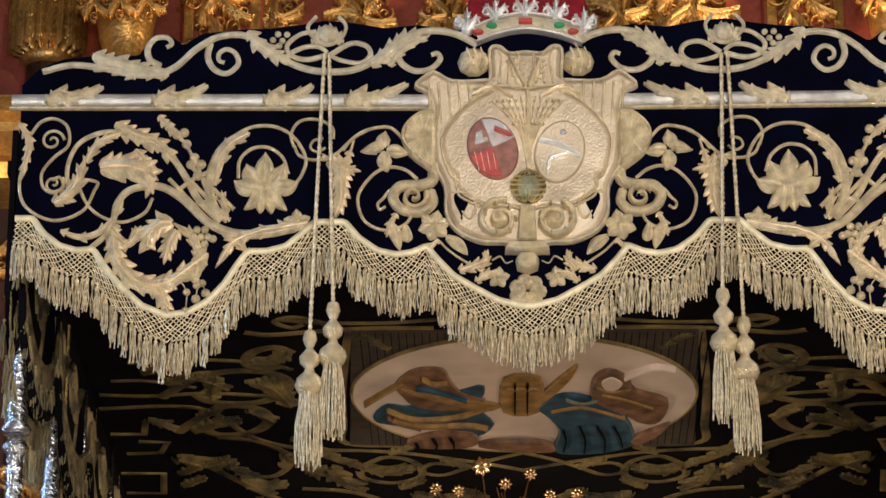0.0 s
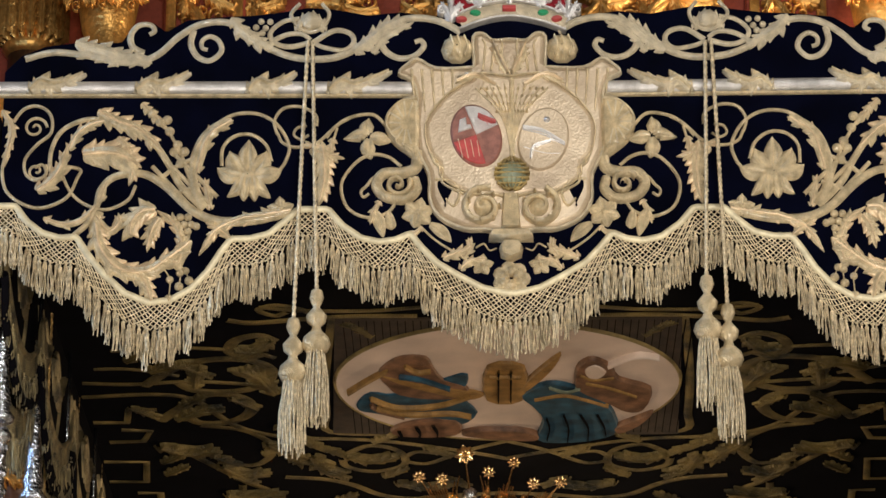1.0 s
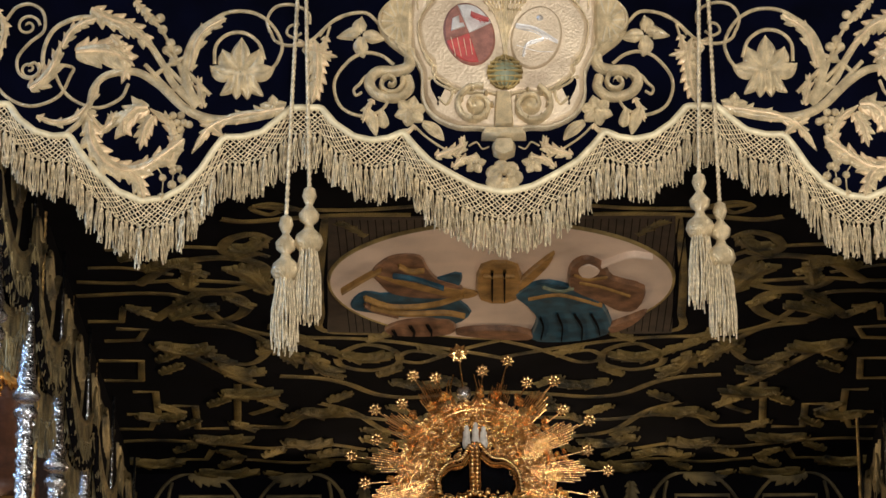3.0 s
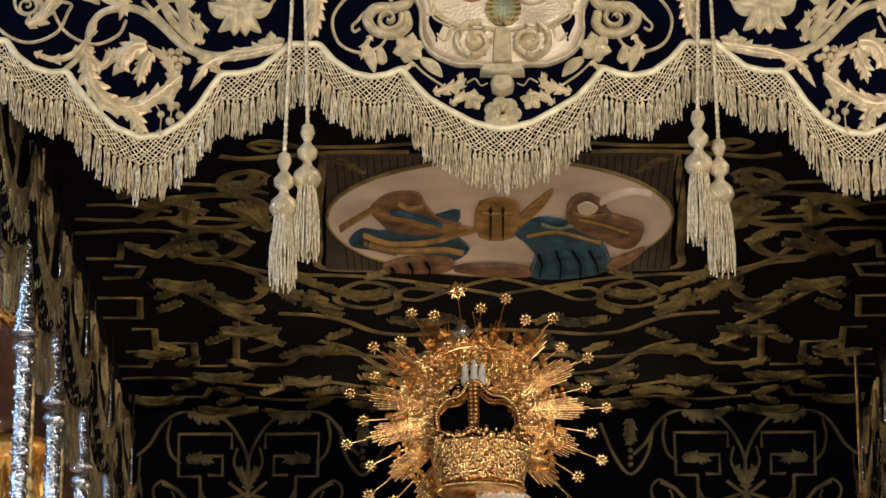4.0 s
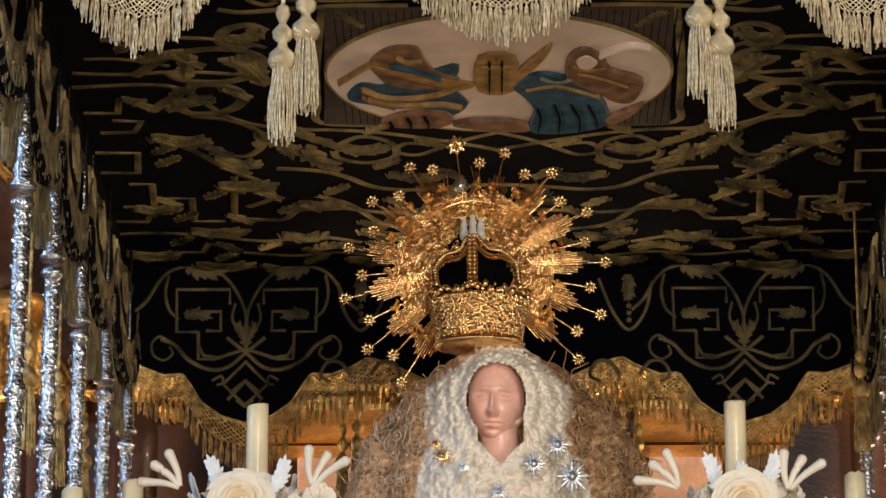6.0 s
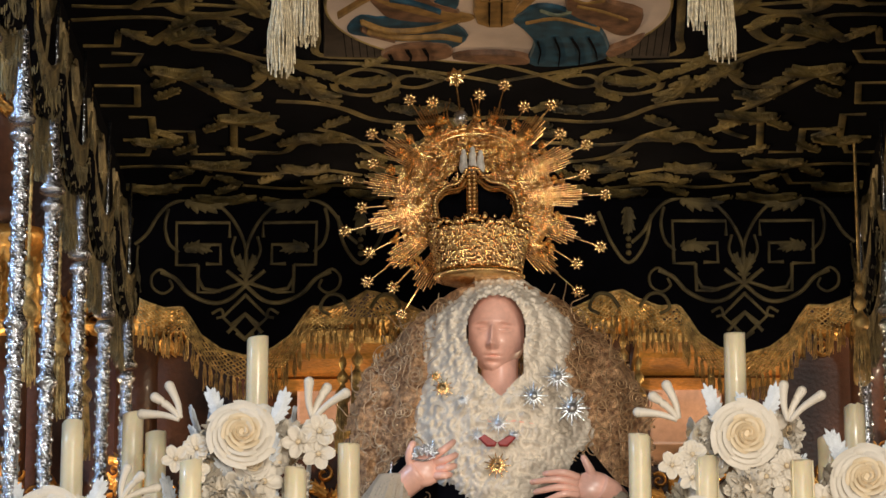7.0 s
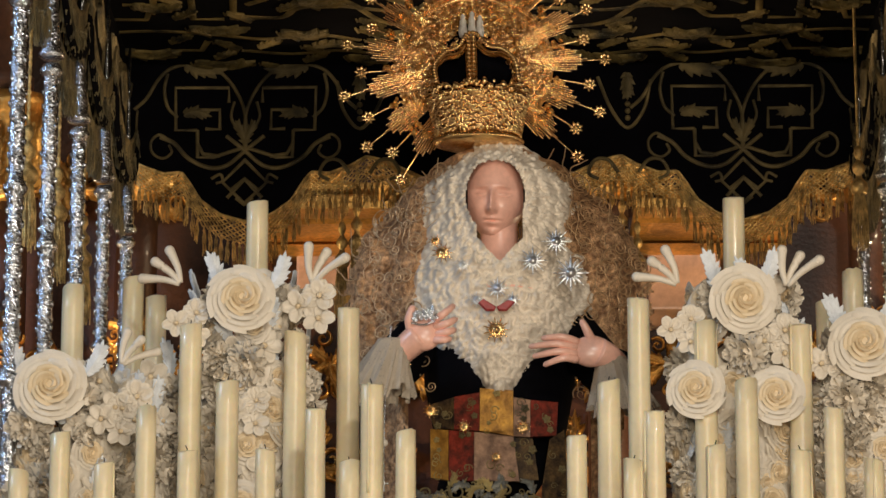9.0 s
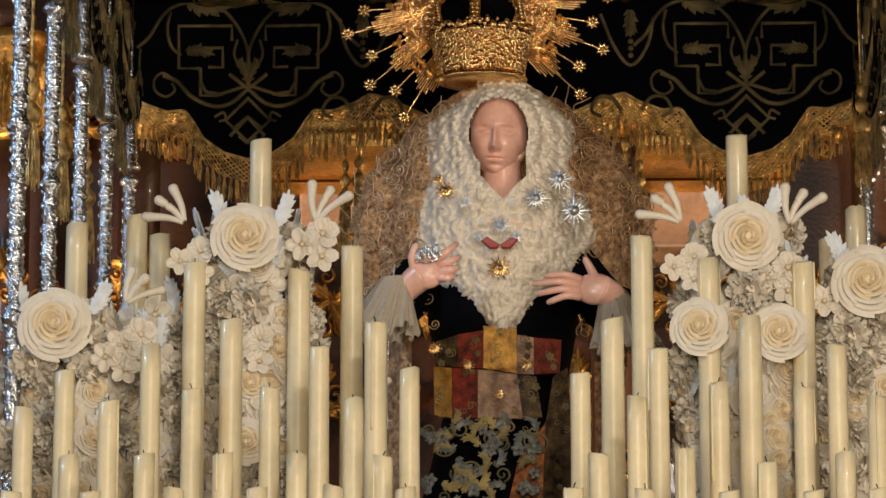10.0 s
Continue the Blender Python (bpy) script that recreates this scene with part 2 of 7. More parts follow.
class Sew:
    """Raised work in centimetres on a flat cloth: u across, v up, h towards the viewer."""

    def __init__(self):
        self.v, self.f, self.m = [], [], []
        self.k = 0
        self.marks, self.held = [], False

    def rows(self, rows, closed=False):
        """Quads between rows of equal length."""
        n0, w = len(self.v), len(rows[0])
        for r in rows:
            self.v += [tuple(q) for q in r]
        for i in range(len(rows) - 1):
            for j in range(w - (0 if closed else 1)):
                a, b = n0 + i * w + j, n0 + i * w + (j + 1) % w
                self.f.append((a, a + w, b + w, b))
                self.m.append(self.k)

    def mark(self, name):
        if not self.held:
            self.marks.append((name, len(self.v), len(self.f)))

    def vine(self, pts, w0, w1=None, h=0.55, n=5, smooth=True):
        """A padded cord or strap along the points, w0 wide at its start and w1 at its end."""
        self.mark("scroll")
        w1 = w0 if w1 is None else w1
        p = spline(pts, n) if smooth else [Vector(q) for q in pts]
        rows = []
        for i, q in enumerate(p):
            d = p[min(i + 1, len(p) - 1)] - p[max(i - 1, 0)]
            d = d.normalized() if d.length else Vector((1, 0))
            s = i / max(1, len(p) - 1)
            w = (w0 + (w1 - w0) * s) / 2
            x = Vector((-d.y, d.x))
            hh = h * min(1, w / 0.5 + 0.3) if h < 1.2 else h
            rows.append([(*(q + x * w * c), hh * e) for c, e in ((-1, -0.1), (-0.7, 0.7), (0, 1), (0.7, 0.7), (1, -0.1))])
        self.rows(rows)
        return self

    def leaf(self, pts, width, lobes=4, h=0.6, cut=0.45):
        """A lobed acanthus leaf along a curved midrib."""
        self.mark("leaf")
        p = spline(pts, 8)
        if cut > 0.2:
            return self.acanthus(p, width, lobes, h)
        rows, n = [], len(p)
        for i, q in enumerate(p):
            d = (p[min(i + 1, n - 1)] - p[max(i - 1, 0)]).normalized()
            s = i / (n - 1)
            saw = (s * lobes) % 1.0
            env = math.sin(math.pi * min(1, 0.12 + 0.88 * s)) ** 0.8
            w = width / 2 * env * (1 - cut * saw) + 0.06
            x = Vector((-d.y, d.x))
            lean = d * (width * 0.18 * (1 - saw) * env)
            hh = h * min(2.2, 0.5 + width * 0.28) * (0.45 + 0.55 * env)
            rows.append([(*(q + x * w * c + lean * abs(c)), hh * e) for c, e in ((-1, -0.1), (-0.7, 0.95 - 0.75 * saw), (-0.25, 0.9 - 0.25 * saw), (0, 0.15), (0.25, 0.9 - 0.25 * saw), (0.7, 0.95 - 0.75 * saw), (1, -0.1))])
        self.rows(rows)
        return self

    def blade(self, q, d, length, width, h):
        """One rounded, grooved lobe with a short point."""
        x = Vector((-d.y, d.x))
        rows = []
        for i in range(7):
            s = i / 6
            w = width / 2 * (0.72 + 0.42 * math.sin(math.pi * min(1.0, s * 1.35))) * (1 - s) ** 0.45 + 0.02
            c = q + d * length * s
            hh = h * (1 - 0.38 * s)
            rows.append([(*(c + x * w * k), hh * e) for k, e in ((-1, -0.1), (-0.6, 0.95), (0, 0.55), (0.6, 0.95), (1, -0.1))])
        self.rows(rows)

    def acanthus(self, p, width, lobes, h):
        """A broad padded leaf: a body with rounded lobes down both edges that lean towards the tip."""
        n = len(p)
        hh = h * min(2.2, 0.5 + width * 0.28)
        body = []
        for i, q in enumerate(p):
            d = (p[min(i + 1, n - 1)] - p[max(i - 1, 0)]).normalized()
            s = i / (n - 1)
            w = width * 0.30 * math.sin(math.pi * (0.16 + 0.80 * s)) ** 0.8
            x = Vector((-d.y, d.x))
            body.append([(*(q + x * w * c), hh * e) for c, e in ((-1, 0.0), (-0.6, 0.82), (0, 0.6), (0.6, 0.82), (1, 0.0))])
        self.rows(body)
        for i in range(lobes + 2):
            s = 0.05 + 0.76 * i / (lobes + 1)
            j = min(n - 2, int(s * (n - 1)))
            d = (p[min(j + 2, n - 1)] - p[max(j - 1, 0)]).normalized()
            env = math.sin(math.pi * (0.22 + 0.62 * s)) ** 0.7
            for side in (-1, 1):
                a = side * radians(58 - 26 * s)
                e = Vector((d.x * math.cos(a) - d.y * math.sin(a), d.x * math.sin(a) + d.y * math.cos(a)))
                length = width * 0.66 * env * (1.0 + 0.14 * math.sin(3 * i + side))
                k, self.k = self.k, 1 if side > 0 else self.k
                self.blade(p[j], e, length, length * 0.74, hh * (0.8 + 0.05 * i) * (1.0 if side < 0 else 0.85))
                self.k = k
        self.blade(p[max(0, n - 7)], (p[-1] - p[max(0, n - 7)]).normalized(), (p[-1] - p[max(0, n - 7)]).length * 1.12, width * 0.48, hh)
        k, self.k = self.k, 1
        rows = []
        for i, q in enumerate(p):
            d = (p[min(i + 1, n - 1)] - p[max(i - 1, 0)]).normalized()
            s = i / (n - 1)
            w = width * 0.06 * (1 - 0.6 * s) + 0.05
            x = Vector((-d.y, d.x))
            rows.append([(*(q + x * w * c), hh * e) for c, e in ((-1, 0.3), (-0.5, 1.1), (0, 0.9), (0.5, 1.1), (1, 0.3))])
        self.rows(rows)
        self.k = k
        return self

    def bead(self, u, v, r, h=None, ru=None, seg=10, rings=4):
        self.mark("berry")
        h, ru = h or r, ru or r
        rows = [[(u + ru * math.cos(a) * math.cos(b), v + r * math.sin(a) * math.cos(b), h * math.sin(b)) for a in [2 * math.pi * k / seg for k in range(seg)]] for b in [0.5 * math.pi * j / rings - 0.05 for j in range(rings + 1)]]
        self.rows(rows, True)
        return self

    def flower(self, u, v, r, n=6, turn=0.0, h=0.8, slim=0.5):
        self.mark("flower")
        held, self.held = self.held, True
        for k in range(n):
            a = turn + 2 * math.pi * k / n
            d = Vector((math.cos(a), math.sin(a)))
            o = Vector((u, v))
            self.leaf([o + d * r * 0.1, o + d * r * 0.55, o + d * r], r * slim * 1.5, 1, h, 0.1)
        self.bead(u, v, r * 0.24, h * 1.25)
        self.held = held
        return self

    def spiral(self, u, v, r, turns, w, start=0.0, way=1, h=0.5):
        n = int(turns * 10)
        pts = [Vector((u, v)) + Vector((math.cos(start + way * 2 * math.pi * turns * i / n), math.sin(start + way * 2 * math.pi * turns * i / n))) * r * (1 - 0.88 * i / n) for i in range(n + 1)]
        return self.vine(pts, w, w * 0.7, h, 2)

    def plate(self, outline, h, edge=0.6, base=0.0):
        """A padded flat piece with rounded rim."""
        self.mark("plate")
        p = [Vector(q) for q in outline]
        area = sum(a.x * b.y - b.x * a.y for a, b in zip(p, p[1:] + p[:1]))
        if area < 0:
            p.reverse()
        n = len(p)
        ins = []
        for i, q in enumerate(p):
            d = (p[(i + 1) % n] - p[i - 1]).normalized()
            ins.append(q + Vector((-d.y, d.x)) * edge)
        n0 = len(self.v)
        self.rows([[(*q, base) for q in p], [(*(a * 0.65 + b * 0.35), base + (h - base) * 0.75) for a, b in zip(p, ins)], [(*q, h) for q in ins]], True)
        from mathutils.geometry import tessellate_polygon
        from_ring = len(self.v)
        self.v += [(*q, h) for q in ins]
        for t in tessellate_polygon([[Vector((q.x, q.y, 0)) for q in ins]]):
            self.f.append(tuple(from_ring + i for i in t))
            self.m.append(self.k)
        return self

    def mirrored(self):
        o = Sew()
        o.v, o.f, o.m = [(-a, b, c) for a, b, c in self.v], [f[::-1] for f in self.f], self.m[:]
        o.marks = self.marks[:]
        return o

    def mesh(self, name, mats, wobble=0.0):
        me = bpy.data.meshes.new(name)
        me.from_pydata([(a / 100, -c / 100, b / 100) for a, b, c in self.v], [], self.f)
        for m in mats:
            me.materials.append(m)
        me.polygons.foreach_set("material_index", self.m)
        me.polygons.foreach_set("use_smooth", [True] * len(self.f))
        me.update()
        return me


def sewn(name, sew, mats, parent, m=None, label=""):
    ob = new(name, sew.mesh(name, mats if isinstance(mats, (list, tuple)) else [mats, mats]))
    ob.parent = parent
    if m is not None:
        ob.matrix_local = m
    return tagged(ob, label)


def sewn_each(sew, mats, parent, m=None, label=""):
    """Every stitched piece as a part of its own."""
    ends = sew.marks[1:] + [("", len(sew.v), len(sew.f))]
    for (name, v0, f0), (_, v1, f1) in zip(sew.marks, ends):
        one = Sew()
        one.v, one.f, one.m = sew.v[v0:v1], [tuple(i - v0 for i in f) for f in sew.f[f0:f1]], sew.m[f0:f1]
        sewn(name, one, mats, parent, m, label)


def root(name, m, label, category, group="", kind=""):
    ob = new(name)
    ob.matrix_world = m
    ob.empty_display_size = 0.1
    return tagged(ob, label, category, group, kind)


def part(name, bm, material, parent, label="", m=None, smooth=True):
    me = bpy.data.meshes.new(name)
    if smooth:
        for f in bm.faces:
            f.smooth = True
    bm.to_mesh(me)
    bm.free()
    for k in material if isinstance(material, (list, tuple)) else [material]:
        me.materials.append(k)
    ob = new(name, me)
    ob.parent = parent
    if m is not None:
        ob.matrix_local = m
    return tagged(ob, label)


def share(name, ob, m, parent):
    c = new(name, ob)
    c.parent = parent
    c.matrix_local = m
    return c


def lathe(profile, seg=16, bm=None, off=(0, 0, 0), wob=0.0):
    """A turned body from (radius, height) pairs, along z."""
    bm = bm or bmesh.new()
    rings = []
    for r, z in profile:
        rings.append([bm.verts.new((off[0] + r * math.cos(2 * math.pi * k / seg), off[1] + r * math.sin(2 * math.pi * k / seg), off[2] + z)) for k in range(seg)])
    for a, b in zip(rings, rings[1:]):
        for k in range(seg):
            bm.faces.new((a[k], a[(k + 1) % seg], b[(k + 1) % seg], b[k]))
    bm.faces.new(rings[0][::-1])
    bm.faces.new(rings[-1])
    return bm


def box(x0, x1, y0, y1, z0, z1, bevel=0.0):
    bm = bmesh.new()
    bmesh.ops.create_cube(bm, size=1, matrix=Matrix.LocRotScale(((x0 + x1) / 2, (y0 + y1) / 2, (z0 + z1) / 2), None, (x1 - x0, y1 - y0, z1 - z0)))
    if bevel:
        bmesh.ops.bevel(bm, geom=bm.edges[:], offset=bevel, segments=2, affect="EDGES", profile=0.7)
    return bm


def setting(name, bm, material, label, category):
    ob = part(name, bm, material, None, smooth=False)
    return tagged(ob, label, category, kind="structure")


# ---- church round the float ----
setting("floor", box(-9, 9, -9, 13, -0.2, 0), STONE, "worn stone floor of the church", "floor")
setting("ceiling", box(-9, 9, -9, 13, 13, 13.2), STONE, "plain plaster church ceiling", "ceiling")
setting("wall_west", box(-9.2, -9, -9, 13, 0, 13), STONE, "plain plaster side wall", "wall")
setting("wall_east", box(9, 9.2, -9, 13, 0, 13), STONE, "plain plaster side wall", "wall")
setting("wall_south", box(-9, 9, -9.2, -9, 0, 13), STONE, "plain plaster wall of the nave", "wall")
setting("wall_north", box(-9, 9, 12.5, 12.7, 0, 13), WOOD, "dark wooden wall behind the altarpiece", "wall")

# ---- front hanging ----
HALF = [(-111.4, -22.1), (-106.2, -22.1), (-103.8, -25.6), (-100.3, -28.4), (-96.5, -29.6), (-92.9, -29.3), (-90.1, -33.7), (-86.6, -38.1), (-82.1, -42.3), (-77, -44.5), (-72.2, -43.9), (-68, -41.3), (-64.4, -37.2), (-62.1, -33.3), (-59.8, -30), (-55.9, -30), (-51.7, -28.9), (-48.4, -26.1), (-45.6, -23.3), (-39.1, -23.3), (-36.1, -27), (-32, -30), (-28.1, -30.9), (-24.5, -30.4), (-21.6, -29), (-19, -32.3), (-15.8, -35.8), (-11, -38.8), (-6.2, -41.5), (-1, -42.8)]
CREST = [(-112.9, 7.3), (-109.9, 10.2), (-106.4, 14), (-101.3, 16.2), (-94.1, 17.1), (-84.8, 17), (-82.8, 20.1), (-78.2, 22), (-75, 19.5), (-70.7, 22.3), (-62, 23.2), (-55.8, 23.4), (-49.6, 24.2), (-44.1, 25.2), (-38.5, 24.8), (-31, 23.3), (-23.6, 24), (-16.1, 22.8), (-13.6, 24.6), (-11.8, 29.4), (-7.4, 34.2), (-0.4, 35.6)]


def along(pts, u):
    """The height of a line of points at u."""
    for (a, b), (c, d) in zip(pts, pts[1:]):
        if a <= u <= c:
            return b + (d - b) * (u - a) / (c - a)
    return pts[0][1] if u < pts[0][0] else pts[-1][1]


def edge_line(half, u):
    return along(half, -abs(u))


def cloth(lower, upper, u0, u1, n=260, thick=1.2):
    """A hanging of velvet between two lines, with soft relief and thickness."""
    s = Sew()
    us = [u0 + (u1 - u0) * i / n for i in range(n + 1)]
    front, back = [], []
    for u in us:
        lo, hi = lower(u), upper(u)
        col = [(u, lo + (hi - lo) * k / 6, 0.0) for k in range(7)]
        front.append(col)
        back.append([(a, b, c - thick) for a, b, c in col])
    s.rows(front)
    s.rows(back[::-1])
    s.rows([[f[0] for f in front], [b[0] for b in back]])
    s.rows([[b[-1] for b in back], [f[-1] for f in front]])
    s.rows([front[0], back[0]])
    s.rows([back[-1], front[-1]])
    return s


def braid(lower, u0, u1, width=1.5, h=0.5, n=300):
    """A stiff edging along the lower line."""
    pts = []
    for i in range(n + 1):
        u = u0 + (u1 - u0) * i / n
        pts.append((u, lower(u) + width * 0.35))
    return Sew().vine(pts, width, width, h, 1, False)


def net(lower, u0, u1, depth, cell=1.2, w=0.22, rows=5):
    """Knotted net: crossing threads below the edging."""
    s = Sew()
    n = int((u1 - u0) / cell)
    for k in range(-rows, n + rows):
        for way in (1, -1):
            pts = []
            for r in range(rows * 2 + 1):
                u = u0 + (k + way * r / 2) * cell
                if u0 <= u <= u1:
                    pts.append((u + 0.12 * math.sin(7 * k + r), lower(u) - depth * r / (rows * 2) - 0.15 * math.sin(k * 1.7)))
            if len(pts) > 2:
                s.vine(pts, w, w, 0.22, 1, False)
    return s


def fringe_tassel(seed, length, strands=7):
    """One knotted tassel of a fringe, hanging down from its knot; in centimetres."""
    r = random.Random(seed)
    s = Sew()
    for k, (z, w) in enumerate(((0.0, 0.40), (-0.62, 0.26), (-1.15, 0.52))):
        rows = [[(w * math.cos(a) * math.cos(b), z + 0.36 * math.sin(b), w * math.sin(a) * math.cos(b)) for a in [2 * math.pi * i / 7 for i in range(7)]] for b in (-1.4, -0.6, 0.2, 0.9, 1.5)]
        s.rows(rows, True)
    for k in range(strands):
        a = 2 * math.pi * k / strands + r.uniform(-0.3, 0.3)
        x, y = 0.36 * math.cos(a), 0.36 * math.sin(a)
        end = length * r.uniform(0.86, 1.06)
        rows = []
        ph = r.uniform(0, 6)
        for j in range(8):
            q = j / 7
            sp = 0.7 + 0.75 * min(1, q * 2)
            cx, cy = x * sp + 0.13 * math.sin(ph + 9 * q), y * sp + 0.13 * math.cos(ph + 8 * q)
            w = 0.2 * (1 - 0.2 * q)
            rows.append([(cx + w * math.cos(b), -1.2 - (end - 1.2) * q, cy + w * math.sin(b)) for b in (0.3, 2.4, 4.5)])
        s.rows(rows, True)
    return s


TASSELS = [fringe_tassel(k, 8.2).mesh("tassel", [FRINGE]) for k in range(6)]
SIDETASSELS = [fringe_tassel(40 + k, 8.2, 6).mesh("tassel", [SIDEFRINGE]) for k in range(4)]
DULLTASSELS = [fringe_tassel(20 + k, 8.2, 6).mesh("tassel", [DULLFRINGE]) for k in range(5)]


def fringe(parent, lower, u0, u1, depth, meshes, material, step=2.15, seed=1, cell=1.2, border=None):
    """Edging, net and a double row of tassels along a lower edge."""
    r = random.Random(seed)
    if border:
        sewn("velvet_border", braid(lower, u0, u1, 3.2, 1.4), border, parent, pose(0, -0.020, 0))
    else:
        sewn("edging_braid", braid(lower, u0, u1), BRAID if material is FRINGE else material, parent, pose(0, -0.004, 0))
    tagged(sewn("fringe_net", net(lower, u0, u1, depth, cell, 0.23 * cell), material, parent, pose(0, -0.002, 0)), kind="stuff")
    n = int((u1 - u0) / step)
    for row in (0, 1):
        for k in range(n + 1):
            u = u0 + (k + 0.5 * row) * step + r.uniform(-0.2, 0.2)
            if u > u1:
                continue
            m = Matrix.LocRotScale((u / 100, 0.006 - 0.014 * row + r.uniform(-0.002, 0.002), (lower(u) - depth + (0.9 if row == 0 else 0) + r.uniform(-0.3, 0.3)) / 100), Euler((r.uniform(-0.05, 0.05), r.uniform(-0.07, 0.07), r.uniform(0, 6))), (1, 1, r.uniform(0.9, 1.1)))
            share("tassel", meshes[r.randrange(len(meshes))], m, parent)


front = root("front_hanging", pose(MID, FRONT, RAIL), "navy velvet front hanging of a processional canopy with raised gold embroidery", "canopy hanging")
low = lambda u: edge_line(HALF, u)
top = lambda u: edge_line(CREST, u)
EDGE = 110.0
sewn("velvet", cloth(low, top, -EDGE, EDGE), VELVET, front, label="navy velvet cloth with scalloped lower edge")
front_fringe = new("fringe")
front_fringe.parent = front
tagged(front_fringe, "knotted gold fringe with netted heading")
fringe(front_fringe, low, -EDGE, EDGE, 5.6, TASSELS, FRINGE)


def half_work():
    """All the raised work of one half, sorted by kind."""
    crest, rail, field, flowers, inner = Sew(), Sew(), Sew(), Sew(), Sew()
    c = crest
    c.vine([(-105.7, 13.2), (-99, 14.8), (-90.3, 13.6), (-81.6, 12.5), (-76.7, 14.1), (-72.5, 18.2), (-67.6, 21.3), (-62, 21.8), (-57, 19.4), (-53.2, 16), (-48.2, 13.6), (-43.3, 12.8), (-38.3, 13.1), (-34, 14.9), (-29.7, 18.5), (-24.8, 21.7), (-19.8, 22.6), (-14.9, 21.6), (-10.5, 19.1)], 1.5, 1.7, 0.8)
    c.leaf([(-94.7, 16.9), (-89.7, 15.3), (-84.1, 13.6), (-77.9, 13)], 5.0, 4)
    c.leaf([(-77.9, 12.5), (-84, 12.5), (-90.3, 13.6), (-96.5, 14.8)], 3.6, 3)
    c.vine([(-79.8, 14.4), (-82.3, 16), (-82.8, 18.8), (-81.2, 21.1), (-78.6, 21.3), (-77.6, 19.8), (-78.8, 18.9)], 1.6, 1.0)
    c.vine([(-69.1, 19.8), (-69.6, 16.5), (-68, 13.5), (-65.2, 12.6), (-62.9, 14.8), (-63.5, 17.3), (-65.4, 18.4), (-67.1, 17.4), (-67.1, 15.7), (-65.8, 15.1)], 1.5, 0.9)
    c.leaf([(-60.8, 22.5), (-58, 19.1), (-54.4, 16.7), (-51.7, 15.5)], 4.4, 3)
    c.vine([(-53.2, 15), (-51.4, 17.3), (-48.3, 18.8), (-45.2, 18.8), (-43.3, 17.3)], 1.3, 1.0)
    c.vine([(-43.3, 16.9), (-47.6, 15.8), (-51, 16.6), (-52.3, 19.1), (-49.6, 21.8), (-45.9, 22.6)], 1.3, 1.0)
    c.vine([(-42.7, 16.9), (-38.4, 19.6), (-34.9, 19), (-34, 16.8), (-36.1, 14.9), (-40.2, 15.5), (-42.7, 16.6)], 1.3, 1.0)
    c.vine([(-45.9, 26.2), (-47.8, 23.5), (-45.8, 20.4), (-43.3, 19.3), (-40.6, 20.7), (-39.4, 23.7), (-41, 26.2)], 0.9, 0.9)
    c.vine([(-28.5, 17.6), (-27, 14.6), (-24.1, 12.9), (-20.8, 13.4), (-18.7, 15.6), (-19.3, 17.1), (-20.7, 16.7)], 1.6, 1.1)
    c.leaf([(-34, 14.1), (-29.7, 17.6), (-26.6, 20.6), (-22.9, 22.2)], 4.6, 4)
    c.leaf([(-29.7, 13.8), (-27.8, 17.2), (-24.2, 19.7), (-21.1, 21.4)], 2.6, 2)
    for q in [(-55.4, 20.5), (-54.3, 21.9), (-53.3, 20.3), (-52.3, 21.8), (-54, 19.1)]:
        c.bead(*q, 0.75)
    c.bead(*[(-43.4, 21.8)][0], 2.3, 1.9)
    c.leaf([(-46.3, 19.6), (-45.1, 22.3), (-43.4, 23.7)], 2.4, 2)
    c.leaf([(-40.4, 19.6), (-41.7, 22.3), (-43.4, 23.7)], 2.4, 2)
    inner.vine([(-112, 6.4), (-85.1, 6.3), (-53, 6.1), (-20, 5.8)], 2.9, 2.9, 1.0, 12)
    for q in ([(-104.1, 4.8), (-101.8, 7.2), (-98.6, 6.4), (-92.6, 8.8)], [(-81, 4.6), (-78.3, 7), (-75.2, 6.2), (-69.7, 8.9)], [(-56.7, 4.5), (-54.3, 6.9), (-51.5, 6), (-46.6, 8.7)], [(-39.2, 4.3), (-36.4, 6.8), (-33.3, 5.9), (-26.2, 8.9)]):
        rail.leaf(q, 4.4, 4, 1.6)
        rail.vine([(q[0][0] - 0.5, q[0][1] - 0.3), (q[0][0] + 1.2, q[0][1] + 3.0)], 1.2, 1.0, 1.5)
    f = field
    f.vine([(-112.4, 4.4), (-82.5, 4.2), (-50.5, 4), (-20.4, 3.8)], 0.9, 0.9, 0.9, 12)
    f.vine([(-109.5, 0.5), (-108, -3.3), (-108.6, -7.9), (-109.5, -13.3), (-108.3, -18.2), (-104.1, -21.4), (-99.9, -21.9), (-95.3, -19.6), (-93.3, -15.3), (-92.7, -13.1), (-96.6, -12.9), (-94.8, -18), (-91.4, -21.2), (-86.7, -22.5), (-82.2, -20.4), (-80.6, -17)], 0.75, 0.75)
    f.leaf([(-110, 0.8), (-108.4, -1.9), (-107.7, -4.3), (-108.5, -8.6), (-109.1, -12.3)], 2.6, 4)
    f.vine([(-107.6, -1.9), (-105.5, 1.1), (-102.4, 1.9), (-99.6, -0.1), (-99.3, -4.4), (-102.3, -7.3), (-104.7, -10.8), (-104.3, -14.2), (-102, -15.6), (-100, -14.1), (-100.8, -12), (-102.5, -12.6)], 0.75, 0.7)
    f.spiral(*[(-102.8, -3.3)][0], 2.7, 1.5, 0.7, 0.0, 1)
    f.spiral(*[(-102.1, -13.4)][0], 2.4, 1.4, 0.7, 0.6, -1)
